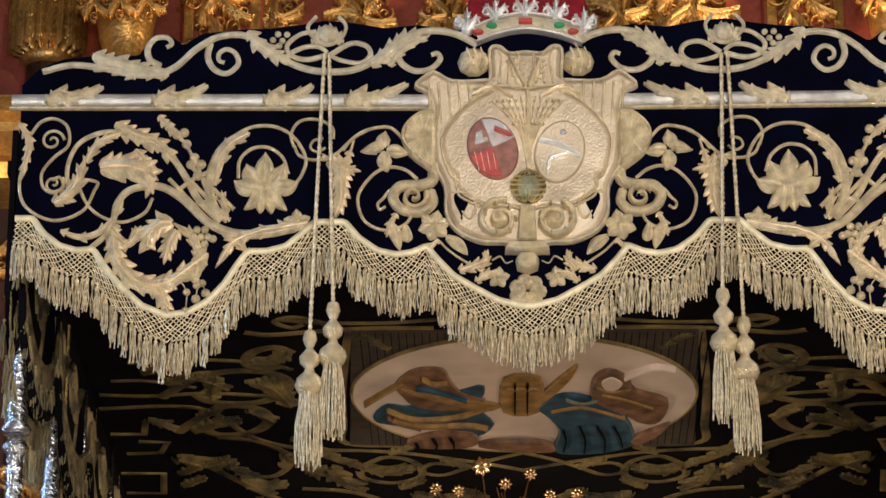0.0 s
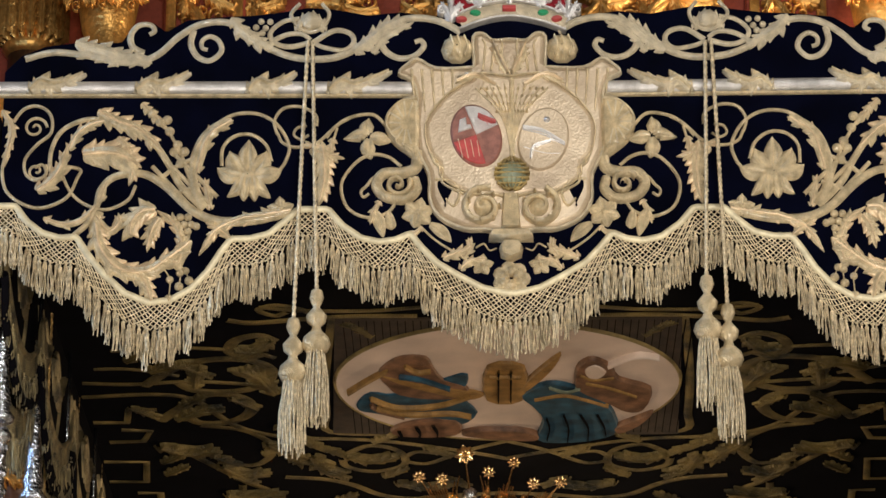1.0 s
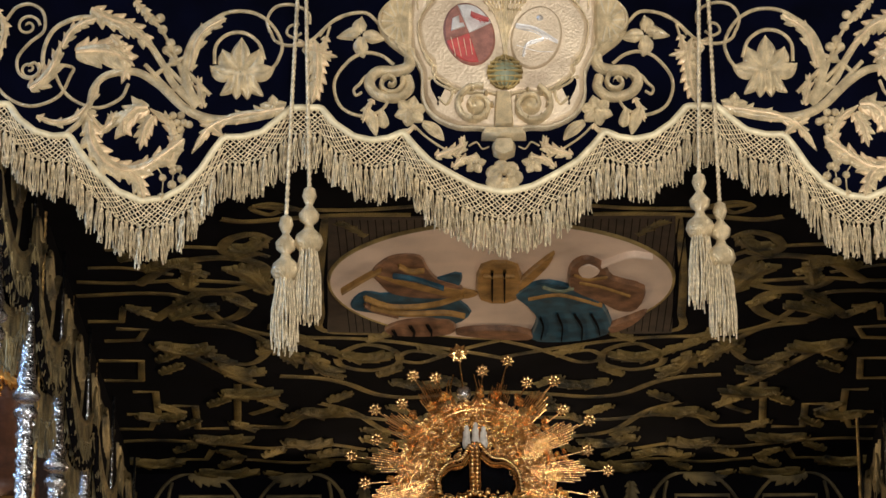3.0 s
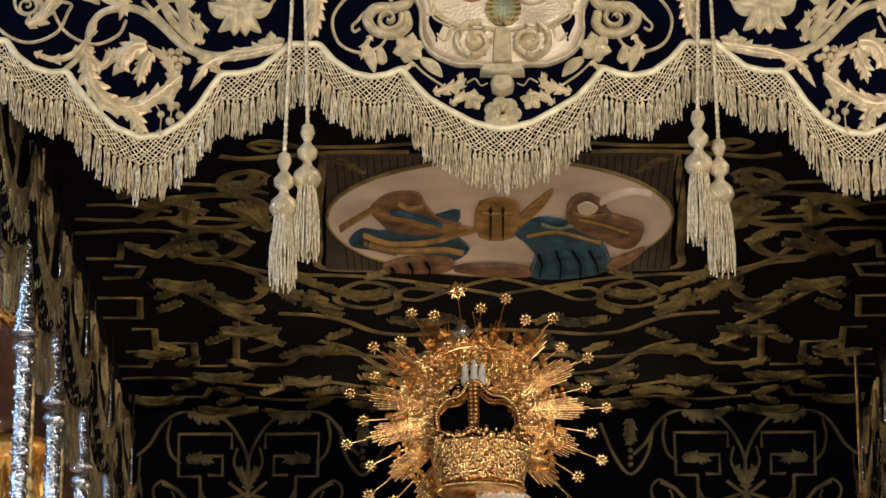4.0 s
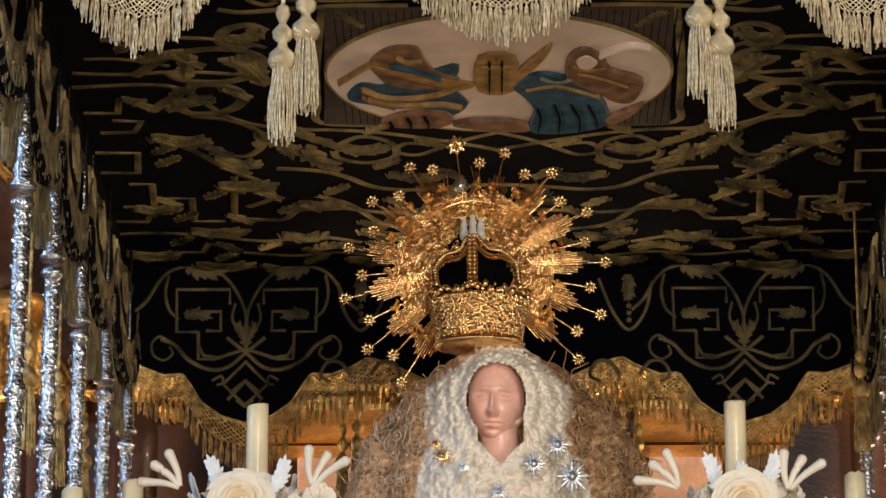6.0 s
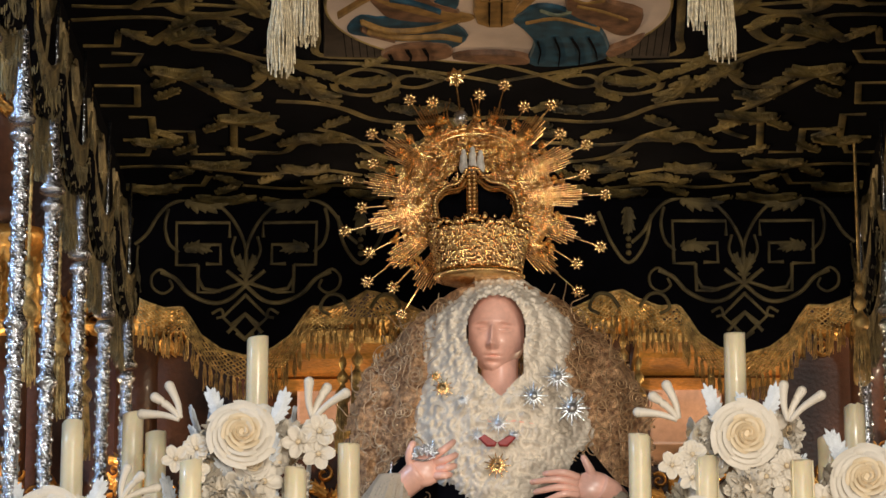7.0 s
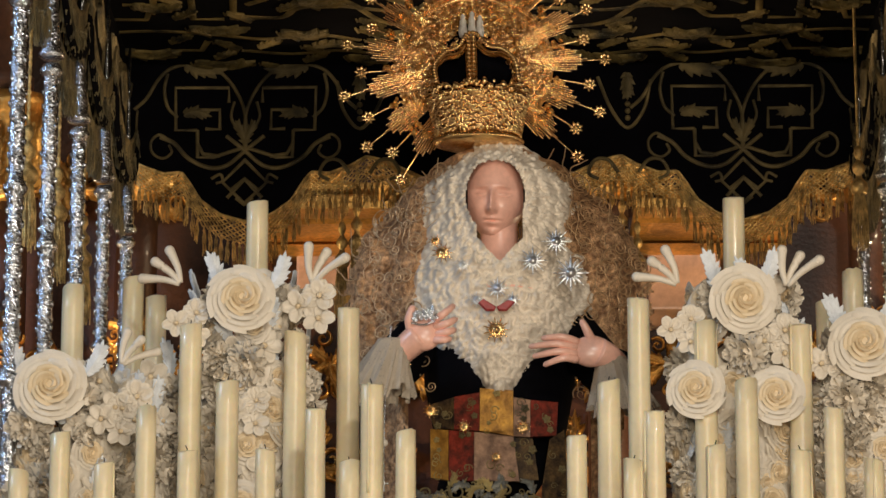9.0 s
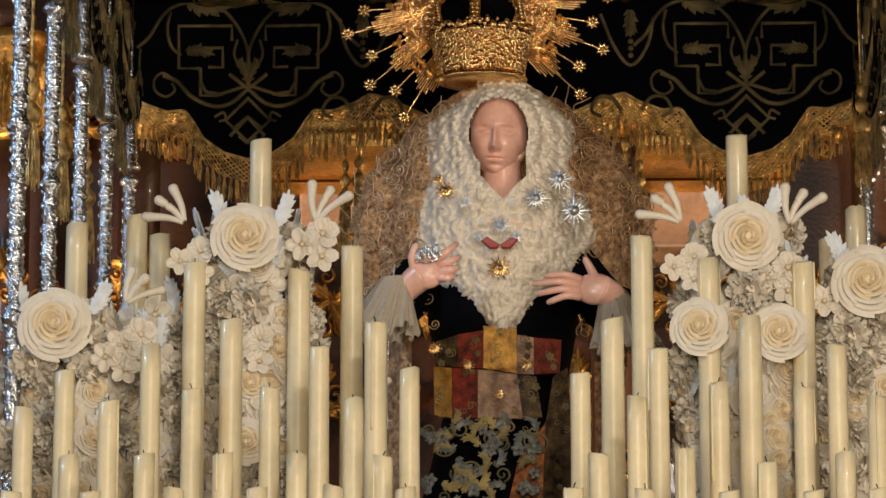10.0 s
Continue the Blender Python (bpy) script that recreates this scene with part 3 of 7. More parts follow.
    f.leaf([(-101.8, -18.2), (-98.9, -16), (-96.8, -12.7), (-95.6, -8)], 4.4, 3)
    f.vine([(-99.2, -13.7), (-99.1, -8.7), (-97, -4), (-92.4, -1.5), (-87.8, -1.5), (-82.5, -3.4), (-77.5, -6.4), (-73.7, -11.8), (-70.8, -17.1), (-65.6, -22.6)], 0.9, 1.7)
    f.leaf([(-89.1, 0.4), (-84.8, -2.1), (-79.8, -4.3), (-75, -9.1)], 5.0, 4)
    f.leaf([(-95.3, -8.7), (-93.5, -5), (-90.9, -2.8), (-87.8, -1.8)], 3.0, 3)
    f.leaf([(-92.1, -9.8), (-87.5, -9.5), (-83.9, -10.1), (-80.1, -12.5)], 7.4, 4)
    f.leaf([(-84.6, -5.8), (-82.3, -8.8), (-81, -12.5), (-82, -16.7)], 3.8, 3)
    f.vine([(-93.5, -28.5), (-90.6, -25.6), (-88.9, -22), (-88.1, -18), (-85.3, -14.9), (-79.4, -14.1), (-74.2, -17), (-68, -22.9), (-62.1, -25.3), (-54.8, -25), (-47, -23)], 1.2, 2.4, 0.8)
    f.leaf([(-100, -24.5), (-96, -25.9), (-91.8, -24.8), (-88.3, -20.7), (-86.9, -16.7)], 2.6, 2)
    f.vine([(-65.8, -22.4), (-68.1, -17.1), (-68.3, -11.8), (-66.5, -6.2), (-63.3, -2.9), (-60.2, -1.7)], 2.4, 1.6, 0.7)
    f.leaf([(-67.5, -14.2), (-66, -7.5), (-64.1, -4.4), (-60.2, -2)], 3.6, 2)
    f.leaf([(-64.3, -22.4), (-65.2, -18.4), (-65.7, -15.5)], 2.4, 2)
    f.vine([(-65, -5.2), (-62.9, -2.2), (-59, -0.2), (-54.1, -0.4), (-50.1, -3.1), (-47.7, -7.9), (-48.5, -11.6), (-49.9, -13.8)], 0.8, 0.8)
    f.vine([(-62.2, -12.6), (-62, -8.2), (-59.5, -5.5), (-55.8, -5.2), (-52.7, -7.6), (-51.4, -11.6)], 0.8, 0.8)
    f.vine([(-50.3, -5.2), (-51, -2), (-49.2, 0.9), (-45.5, 1.4), (-42.1, -0.5), (-41.8, -3.4)], 0.7, 0.7)
    f.vine([(-50.3, -4.7), (-49.1, -7.1), (-46, -8.2), (-41.7, -7.2), (-37.5, -3.1), (-34.5, -1.3)], 0.7, 0.7)
    f.vine([(-44, -3.1), (-46.1, -3.7), (-46.7, -5.3), (-45.2, -6.3), (-43.5, -5.3)], 0.6, 0.6)
    for q in ([(-77.1, -12.5), (-68.2, -22.3)], [(-74.9, -10.4), (-64.9, -21.1)], [(-72.9, -9.1), (-62.8, -19.8)], [(-75.5, -15.5), (-71.6, -12.3), (-67.6, -10.5)], [(-72, -18.9), (-66.6, -16.8)]):
        f.vine(q, 1.0, 1.0, 0.6, 4)
    f.vine([(-79.4, 1.6), (-76.2, -1.1), (-73.4, -5.1), (-70.8, -10.2), (-68.9, -15.5), (-65.6, -21.3)], 0.7, 0.9)
    for q in [(-77.5, 0), (-75.7, -2.1), (-74.2, -1.6), (-73.6, -4.3), (-71.8, -7.5), (-70.3, -9.1), (-72.5, -9.1), (-71, -11.8)]:
        flowers.bead(*q, 1.1, 0.9)
    f.leaf([(-79.7, 2.2), (-77.4, -0.3), (-74.9, -3.5)], 2.6, 3)
    f.leaf([(-47, -23), (-52.4, -24), (-57.9, -25), (-63, -27.6), (-66.3, -32.8)], 3.6, 3)
    f.leaf([(-59.6, -29.7), (-62.3, -27.4), (-65.1, -25.8)], 2.6, 2)
    # the curled leaf at the foot
    f.vine([(-88.4, -23), (-89.2, -27.2), (-87.3, -32.4), (-83.5, -36.3), (-78.9, -36.4)], 2.4, 1.6, 0.7)
    f.leaf([(-88.8, -25.9), (-87.6, -31.4), (-83.5, -36.3), (-77.5, -37), (-71, -32.5), (-68.3, -30.2)], 5.8, 7)
    f.leaf([(-80.9, -36.4), (-78, -39), (-76.3, -43.9)], 4.4, 3)
    f.leaf([(-72.7, -33.8), (-70.9, -35.1), (-70.2, -30.6), (-71.8, -26), (-75.5, -23.1)], 3.6, 4)
    f.leaf([(-76.1, -22.8), (-78.9, -23.1), (-81.2, -25.9), (-81.1, -28.8)], 5.4, 4)
    f.leaf([(-75.2, -24.7), (-76.6, -27.3), (-77.6, -32)], 4.0, 3)
    f.leaf([(-89.1, -23.9), (-86, -27.5), (-83.9, -25.9), (-84, -23.6)], 3.2, 2)
    for q in ([(-74.1, -35.9), (-72.6, -38.7), (-72.7, -43.1)], [(-72.5, -35.4), (-70.5, -37.2), (-70.6, -40.3)], [(-70.8, -34.9), (-69.3, -36.7), (-68.5, -39)]):
        flowers.vine(q, 0.3, 0.3, 0.3)
        flowers.bead(*q[1], 0.85).bead(*q[2], 1.0)
    for q in [(-70.8, -24.4), (-69.1, -24.4), (-71.5, -26), (-69.9, -26.1), (-68.4, -26.1), (-70.8, -27.7), (-69.1, -27.7), (-67.3, -26.5), (-69.9, -29.4)]:
        flowers.bead(*q, 0.9)
    # the tulip under its ring
    for q in ([(-56.3, -14.2), (-56.6, -10.3), (-56.4, -6.5)], [(-57.2, -14.2), (-59.4, -11.8), (-60.5, -9.2)], [(-55.3, -14.3), (-53.6, -11.9), (-52.5, -9.2)], [(-57.7, -14.9), (-60.5, -14.5), (-63.1, -13.1)], [(-54.8, -14.9), (-52, -14.5), (-49.2, -13.5)]):
        flowers.leaf(q, 4.4, 1, 0.9, 0.12)
    for q in ([(-58.1, -14.9), (-58.6, -17.7), (-60.8, -19.8)], [(-56.9, -14.9), (-57.2, -17.9), (-57.3, -20.8)], [(-55.5, -14.9), (-55.2, -18), (-54.9, -20.9)], [(-54.4, -14.9), (-53.8, -17.7), (-51.5, -20.1)]):
        flowers.leaf(q, 2.8, 1, 1.1, 0.1)
    flowers.bead(-56.5, -14.7, 2.0, 1.0, 3.0)
    flowers.flower(*[(-49.3, -22.7)][0], 3.0, 5, 0.4)
    # leaves below the cord
    f.leaf([(-42.9, -8.8), (-40.5, -9.8), (-36.1, -10.9)], 3.4, 2).leaf([(-40.5, -8), (-40, -11.7), (-40.1, -17), (-41.1, -21.6)], 4.6, 5).leaf([(-39, -9), (-41.5, -8), (-44.7, -7.7)], 2.6, 2)
    f.leaf([(-38.3, -6.4), (-39, -10.4), (-39.7, -14.3)], 2.6, 3)
    # work between cord and shield
    f.vine([(-39.8, -6.1), (-37.9, -3.5), (-34.5, -1.2), (-29.6, -0.6), (-26.6, -3.5)], 0.75, 0.75)
    f.vine([(-40.5, -10.4), (-38.3, -6.7), (-37.4, -3.7)], 0.6, 0.6)
    for a, q in ((0, [(-30.8, -5.9), (-32.2, -5.4), (-35.9, -6.4)]), (1, [(-30.5, -5.6), (-31, -3.8), (-30.5, -1.6)]), (2, [(-30.5, -6.4), (-30.7, -8.6), (-30, -11.2)]), (3, [(-30.3, -6.2), (-28.3, -6.2), (-25.6, -7)])):
        flowers.leaf(q, 3.4, 1, 0.9, 0.1)
    f.vine([(-23.4, -12.9), (-26.1, -10.7), (-29.5, -10), (-33.1, -11.7), (-36.3, -16.7), (-35, -22.3), (-30.6, -24.7), (-26.2, -23.4), (-24, -19.7)], 0.8, 0.7)
    f.vine([(-23.9, -15.1), (-26.8, -14.4), (-29.5, -15.5), (-30.9, -17.3), (-32.1, -18.6), (-31.6, -19.9), (-30.4, -19.2)], 0.8, 0.6)
    f.leaf([(-29.4, -23), (-28.2, -25.6), (-27.2, -29.4)], 2.8, 1, 0.7, 0.1).leaf([(-26.2, -23.4), (-25.7, -26.3), (-25.5, -27.6)], 2.4, 1, 0.7, 0.1).leaf([(-28.2, -21), (-29.4, -23.6), (-30.1, -26.2)], 2.2, 1)
    flowers.flower(*[(-19.9, -23.7)][0], 3.6, 6, 0.3)
    f.leaf([(-19.1, -27), (-20.9, -28.6), (-24.3, -29.1)], 2.0, 1).leaf([(-17.3, -26.3), (-14.9, -27.9), (-12.7, -30.5)], 2.8, 1, 0.7, 0.1).leaf([(-14.3, -34.1), (-11.2, -32.9), (-8.6, -31.8)], 3.0, 2).leaf([(-10, -33.9), (-8.6, -31.6), (-9.1, -29.7)], 2.2, 2)
    f.vine([(-19.1, -27), (-16.1, -30), (-11.2, -33.4), (-6.4, -36.5)], 0.5, 0.5)
    f.leaf([(-10.7, -36.7), (-8.8, -34.9), (-5.8, -34.4)], 2.4, 2)
    flowers.flower(*[(-6.2, -35.7)][0], 2.5, 5, 0.2)
    f.vine([(-7.6, -31.8), (-5.8, -30.9), (-4.6, -32.4), (-3.1, -31.9)], 0.4, 0.3)
    return crest, rail, field, flowers, inner


for side in (1, -1):
    for name, s, material, label in zip(("crest_scroll", "rail_leaf", "scroll_work", "flower_work", "rail"), half_work(), ([PALE, PALE], [PALE, THREAD], [THREAD, TAN], [THREAD, TAN], SILVERTHREAD), ("pale gold raised crest scroll", "gold leaves wound round a rail", "gold thread scroll embroidery", "gold thread flowers and berries", "silver and gold embroidered rail")):
        holder = new(name)
        holder.parent = front
        tagged(holder, label)
        sewn_each(s if side > 0 else s.mirrored(), material, holder, pose(0, -0.001, 0))

# ---- the shield in the middle of the front ----
def shield():
    ob = new("cartouche")
    ob.parent = front
    tagged(ob, "raised buff and gold heraldic cartouche")
    half = [(-0.5, 16.8), (-3.7, 16.6), (-5.7, 18.2), (-7.9, 17.4), (-7.7, 10.9), (-9, 10.1), (-16.1, 10), (-20, 12.2), (-22.5, 10.7), (-24, 8.8), (-21.3, 7.2), (-20, 2.9), (-20.5, -3.2), (-20, -9.4), (-17.5, -15), (-17.3, -20.8), (-15.1, -25), (-10, -27.7), (-5.2, -27.9), (-0.9, -29)]
    rim = [Vector(q) for q in half] + [Vector((-q[0], q[1])) for q in half[::-1]]
    sewn("shield_body", Sew().plate(rim, 1.6, 1.2, -0.2), BUFF, ob)
    rim2 = spline(rim, 3, True)
    sewn("shield_rim", Sew().vine(rim2 + rim2[:1], 0.9, 0.9, 1.9, 1, False), PALE, ob)
    for x in (-1, 1):
        slit = [(x * (14.0 + 1.5 * math.sin(a) * math.cos(a) + 1.3 * math.cos(a)), -19.6 + 3.4 * math.sin(a)) for a in [2 * math.pi * k / 16 for k in range(16)]]
        sewn("slit", Sew().plate(slit, 1.9, 0.2, 1.2), VELVET, ob, label="dark velvet showing through a slit")
        sewn("side_panel", Sew().plate(spline([Vector((x * a, b)) for a, b in [(-19.8, 2.9), (-24.1, 2.4), (-26.8, -1.8), (-26.2, -6.3), (-22.8, -9.8), (-19.7, -10.5)]], 4, True), 2.2, 1.0), THREAD, ob, label="gold raised side panel")
        fold = Sew()
        for k in range(9):
            a = radians(70 + 27 * k)
            c = Vector((-22.4, -3.6))
            fold.vine([(x * (c.x + 1.2 * math.cos(a)), c.y + 1.6 * math.sin(a)), (x * (c.x + 3.9 * math.cos(a)), c.y + 5.2 * math.sin(a))], 0.5, 0.9, 2.8, 2)
        tagged(sewn("fluting", fold, PALE, ob), kind="stuff")
    inner = [(-0.6, 7.5), (-6.3, 8.2), (-8.5, 6.6), (-9.9, 6), (-14.6, 2.2), (-18.3, -3.8), (-17.3, -10.5), (-15.4, -12.9), (-14.6, -16.5), (-8.6, -20.1), (-4, -20.1), (-0.8, -20.9)]
    loop = [Vector(q) for q in inner] + [Vector((-q[0], q[1])) for q in inner[::-1]]
    sewn("inner_shield", Sew().plate(spline(loop, 3, True), 2.4, 1.0, 1.4), BUFF, ob)
    sewn("inner_rim", Sew().vine(spline(loop + loop[:1], 3), 0.55, 0.55, 2.9, 1, False), THREAD, ob)
    s = Sew()
    for x in (-1, 1):
        for k in range(5):
            u, v = [(-21.3, 9.4)][0]
            u = -x * (u + 2.2 * k)
            s.vine([(u, v), (u * 0.985, v - 4.0), (u * 0.96, v - 10.0)], 1.0, 0.5, 2.3, 3)
        ru, rv = [(-11.4, 14.7)][0]
        s.bead(-x * ru, rv, 3.4, 3.0, 3.6)
        for k in range(3):
            c = -x * (abs(ru) - 1.6 + 1.5 * k) * -1 * -1
            s.vine([(c, rv - 2.4), (c + 0.7, rv), (c, rv + 2.4)], 0.7, 0.7, 3.4, 3)
        for k in range(3):
            u, v = [(-6.2, 15)][0]
            s.vine([(x * u * (0.35 + 0.3 * k), v - 6.0), (x * u * (0.25 + 0.3 * k), v), (x * u * (0.3 + 0.32 * k), v + 1.5)], 0.9, 0.6, 2.4, 3)
        s.leaf([(0.5 * x, rv - 6.5), (2.2 * x, rv - 3.0), (3.6 * x, rv + 0.6)], 3.2, 3, 2.6)
        s.leaf([(x * 3.0, rv - 9.5), (x * 7.5, rv - 7.0), (x * 11.5, rv - 8.6)], 3.0, 4, 2.6)
        # great side scrolls
        m = [Vector((x * a, b)) for a, b in [(-20, 2.3), (-23.7, 1.6), (-26.4, -1.4), (-26.4, -4.6), (-24.1, -7.3), (-20.7, -9.4)]]
        s.vine([Vector((-abs(q.x) * x, q.y)) for q in m], 0.9, 0.9, 2.9)
        m = [(-19.9, -9.5), (-20.4, -13.2), (-23.2, -14.4), (-27.2, -14.6), (-28.8, -17.0), (-27.0, -19.8), (-22.8, -20.6), (-20.2, -18.4), (-20.6, -15.8)]
        s.vine([(x * a, b) for a, b in m], 2.8, 2.2, 1.8)
        s.spiral(x * -24.3, -17.2, 2.9, 1.4, 1.3, 0.4, -x, 2.0)
        m = [(-16.1, -16.5), (-12.4, -17.2), (-11, -20.1), (-12.2, -22.7), (-13.9, -21.1)]
        s.vine([(x * a, b) for a, b in m], 1.2, 0.8, 2.4)
        u, v = [(-5.9, -23.2)][0]
        s.spiral(x * u, v, 4.6, 1.6, 1.9, 1.2, x, 4.2)
        s.bead(x * u, v, 2.4, 3.6)
        for k in range(7):
            a = k * 0.9
            s.bead(x * u + 3.4 * math.cos(a), v + 3.4 * math.sin(a), 0.5, 4.6)
        s.vine([(x * a, b) for a, b in [(-17.1, -10.5), (-16.1, -12.9), (-14.3, -14.5), (-14.6, -17.4), (-10, -20.1)]], 1.0, 0.8, 2.7)
    top_v, mid_v, low_v, end_v = [q[1] for q in [(-0.3, -20.1), (-0.4, -28), (-0.4, -30.6), (-0.4, -35.2)]]
    s.plate([(-2.2, mid_v), (2.2, mid_v), (1.8, top_v), (-1.8, top_v)], 3.2, 0.5)
    s.plate([(-4.8, low_v), (4.8, low_v), (3.8, mid_v), (-3.8, mid_v)], 3.2, 0.7)
    s.plate([(-2.2, end_v + 1), (0, end_v), (2.2, end_v + 1), (2.6, low_v - 1.5), (1.6, low_v), (-1.6, low_v), (-2.6, low_v - 1.5)], 3.0, 0.6)
    tagged(ob, "raised buff and gold heraldic cartouche")
    sewn_each(s, [THREAD, TAN], ob)
    rose = Sew()
    u, v = 0.0, [(-0.5, -38.9)][0][1]
    for ring, (n, r) in enumerate(((7, 3.9), (6, 2.7), (4, 1.6))):
        for k in range(n):
            a = 2 * math.pi * (k + 0.5 * ring) / n
            rose.bead(u + r * 0.62 * math.cos(a), v + r * 0.62 * math.sin(a), r * 0.45, 0.8 + 0.5 * ring)
    rose.marks = rose.marks[:1]
    sewn_each(rose, THREAD, ob, None, "raised gold embroidered rose")
    # two oval coats of arms, as plain fields of colour
    for x, name in ((-1, "quartered_oval"), (1, "white_oval")):
        cu, cv = ([(-7.3, -6.8)][0] if x < 0 else [(7.1, -7.7)][0])
        o = new(name)
        o.parent = ob
        oval = [(cu + 5.7 * math.cos(a) * 0.98 + 0.9 * math.sin(a) * -x * -1, cv + 7.4 * math.sin(a)) for a in [2 * math.pi * k / 40 for k in range(40)]]
        sewn("oval_field", Sew().plate(oval, 3.1, 0.5, 2.2), BUFF if x > 0 else MAROON, o)
        q = lambda a0, a1, r=0.93: [(cu, cv)] + [(cu + 5.7 * r * math.cos(a) + 0.9 * r * math.sin(a) * x, cv + 7.4 * r * math.sin(a)) for a in [a0 + (a1 - a0) * k / 10 for k in range(11)]]
        if x < 0:
            sewn("quarter", Sew().plate(q(0.35, 1.9), 3.35, 0.25, 3.0), SILVERTHREAD, o)
            sewn("quarter", Sew().plate(q(1.95, 3.35), 3.35, 0.25, 3.0), MAROON, o)
            sewn("quarter", Sew().plate(q(3.4, 4.95), 3.35, 0.25, 3.0), RED, o)
            st = Sew()
            for k in range(4):
                st.vine([(cu - 3.9 + 1.35 * k, cv - 1.1 - 0.1 * k), (cu - 2.9 + 1.2 * k, cv - 5.6 + 0.2 * abs(k - 1))], 0.45, 0.45, 3.8, 2)
            sewn("stripes", st, PALE, o)
            sewn("red_beast", Sew().leaf([(cu + 0.4, cv + 4.2), (cu + 2.2, cv + 3.4), (cu + 4.2, cv + 2.6)], 2.6, 3, 3.9), RED, o)
            sewn("tower", Sew().plate([(cu - 3.9, cv + 0.4), (cu - 0.9, cv + 1.4), (cu - 1.2, cv + 2.3), (cu - 2.0, cv + 2.2), (cu - 2.2, cv + 4.0), (cu - 3.6, cv + 3.4)], 3.8, 0.2, 3.2), SILVERTHREAD, o)
        else:
            st = Sew()
            st.leaf([(cu - 4.4, cv + 2.4), (cu, cv + 1.4), (cu + 4.6, cv - 1.6)], 3.2, 2, 3.1)
            st.bead(cu + 0.8, cv + 4.4, 1.3, 3.9)
            st.leaf([(cu - 2.8, cv - 4.8), (cu - 2.0, cv - 2.0), (cu + 1.6, cv - 0.8)], 2.0, 3, 3.8)
            st.vine([(cu - 4.2, cv - 2.0), (cu, cv - 3.4), (cu + 3.6, cv - 3.6)], 0.4, 0.3, 3.4)
            sewn("grey_emblem", st, SILVERTHREAD, o)
    wheat = Sew()
    (u0, v0), (u1, v1) = [(0.4, -12.2), (0.5, 5.7)]
    for k in range(-5, 6):
        wheat.vine([(u0, v0), (u0 + k * 0.42, v0 + 0.55 * (v1 - v0)), (u0 + k * 1.55, v1 - 0.25 * abs(k))], 0.4, 0.55, 3.4, 4)
        for j in range(4):
            q = 0.62 + 0.1 * j
            wheat.bead(u0 + k * 1.55 * q ** 1.8, v0 + (v1 - v0) * q, 0.42, 3.9, None, 6, 2)
    wheat.vine([(u0, v0 - 1), (u0, v1 + 1)], 1.6, 1.4, 3.6, 4)
    sewn("wheat_sheaf", wheat, THREAD, ob)
    gu, gv = [(0.3, -16)][0]
    sewn("globe", Sew().bead(gu, gv, 3.9, 4.6, None, 18, 6), ASH, ob, label="grey-green globe with gold meridians")
    lines = Sew()
    for k in range(-3, 4):
        lines.vine([(gu + 3.9 * math.sin(b * 0.5) * 0.0 + k * 1.15 * math.cos(b), gv + 3.8 * math.sin(b), ) for b in [-1.4 + 0.35 * i for i in range(9)]], 0.22, 0.22, 4.9 - 0.35 * abs(k), 1, False)
        w = math.sqrt(max(0.1, 3.85 ** 2 - (k * 1.1) ** 2))
        lines.vine([(gu - w, gv + k * 1.1), (gu, gv + k * 1.1 - 0.15), (gu + w, gv + k * 1.1)], 0.22, 0.22, 4.9 - 0.35 * abs(k), 3)
    tagged(sewn("globe_grid", lines, OLDGOLD, ob), kind="stuff")


shield()

# ---- the embroidered coronet over the shield ----
crown = new("coronet")
crown.parent = front
tagged(crown, "raised coronet with red lining and coloured stones")
band = [(-10.9, 21), (-6.2, 22.9), (0, 24), (6.8, 22.8), (12.4, 20.6)]
sewn("lining", Sew().plate([(-11.6, 21.8), (-12.9, 28.7), (-9.9, 35.6), (0.1, 38.3), (10.1, 35.5), (13.7, 28.5), (12.6, 21.7), (6.8, 24.5), (0, 25.6), (-6.2, 24.5)], 1.2, 0.8), CRIMSON, crown)
sewn("band", Sew().vine(band, 4.0, 4.0, 2.2), PALE, crown)
sewn("band_rim", Sew().vine([(a, b + 1.9) for a, b in band], 0.7, 0.7, 2.6).vine([(a, b - 1.9) for a, b in band], 0.7, 0.7, 2.6), SILVERTHREAD, crown)
orn = Sew()
for k, u in enumerate((-12.8, -6.6, 0, 6.6, 12.8)):
    v = [(0, 27.3)][0][1] - 0.022 * u * u
    for t in ((-2.1, 3.2), (0, 5.0), (2.1, 3.2)):
        orn.leaf([(u, v - 2.0), (u + t[0] * 0.6, v + 0.2), (u + t[0], v - 1.6 + t[1])], 2.4, 2, 2.2, 0.3)
    orn.spiral(u - 1.9, v - 0.2, 1.3, 1.2, 0.6, 0, 1, 2.4)
    orn.spiral(u + 1.9, v - 0.2, 1.3, 1.2, 0.6, math.pi, -1, 2.4)
sewn_each(orn, SILVERTHREAD, crown)
BV = [(0, 23.8), (-7.4, 22.9), (-10.4, 21)]
for u, v, m in ((0, BV[0][1], RED), (BV[1][0], BV[1][1] - 0.2, GREEN), (-BV[1][0], BV[1][1] - 0.2, GREEN), (BV[2][0], BV[2][1] + 0.2, RED), (-BV[2][0], BV[2][1] + 0.2, RED)):
    sewn("stone", Sew().plate([(u - 1.5, v - 0.7), (u + 1.5, v - 0.7), (u + 1.5, v + 0.7), (u - 1.5, v + 0.7)] if abs(u) < 1 else [(u + 1.3 * math.cos(a), v + 0.75 * math.sin(a)) for a in [k * math.pi / 5 for k in range(10)]], 2.9, 0.3, 1.5), m, crown)


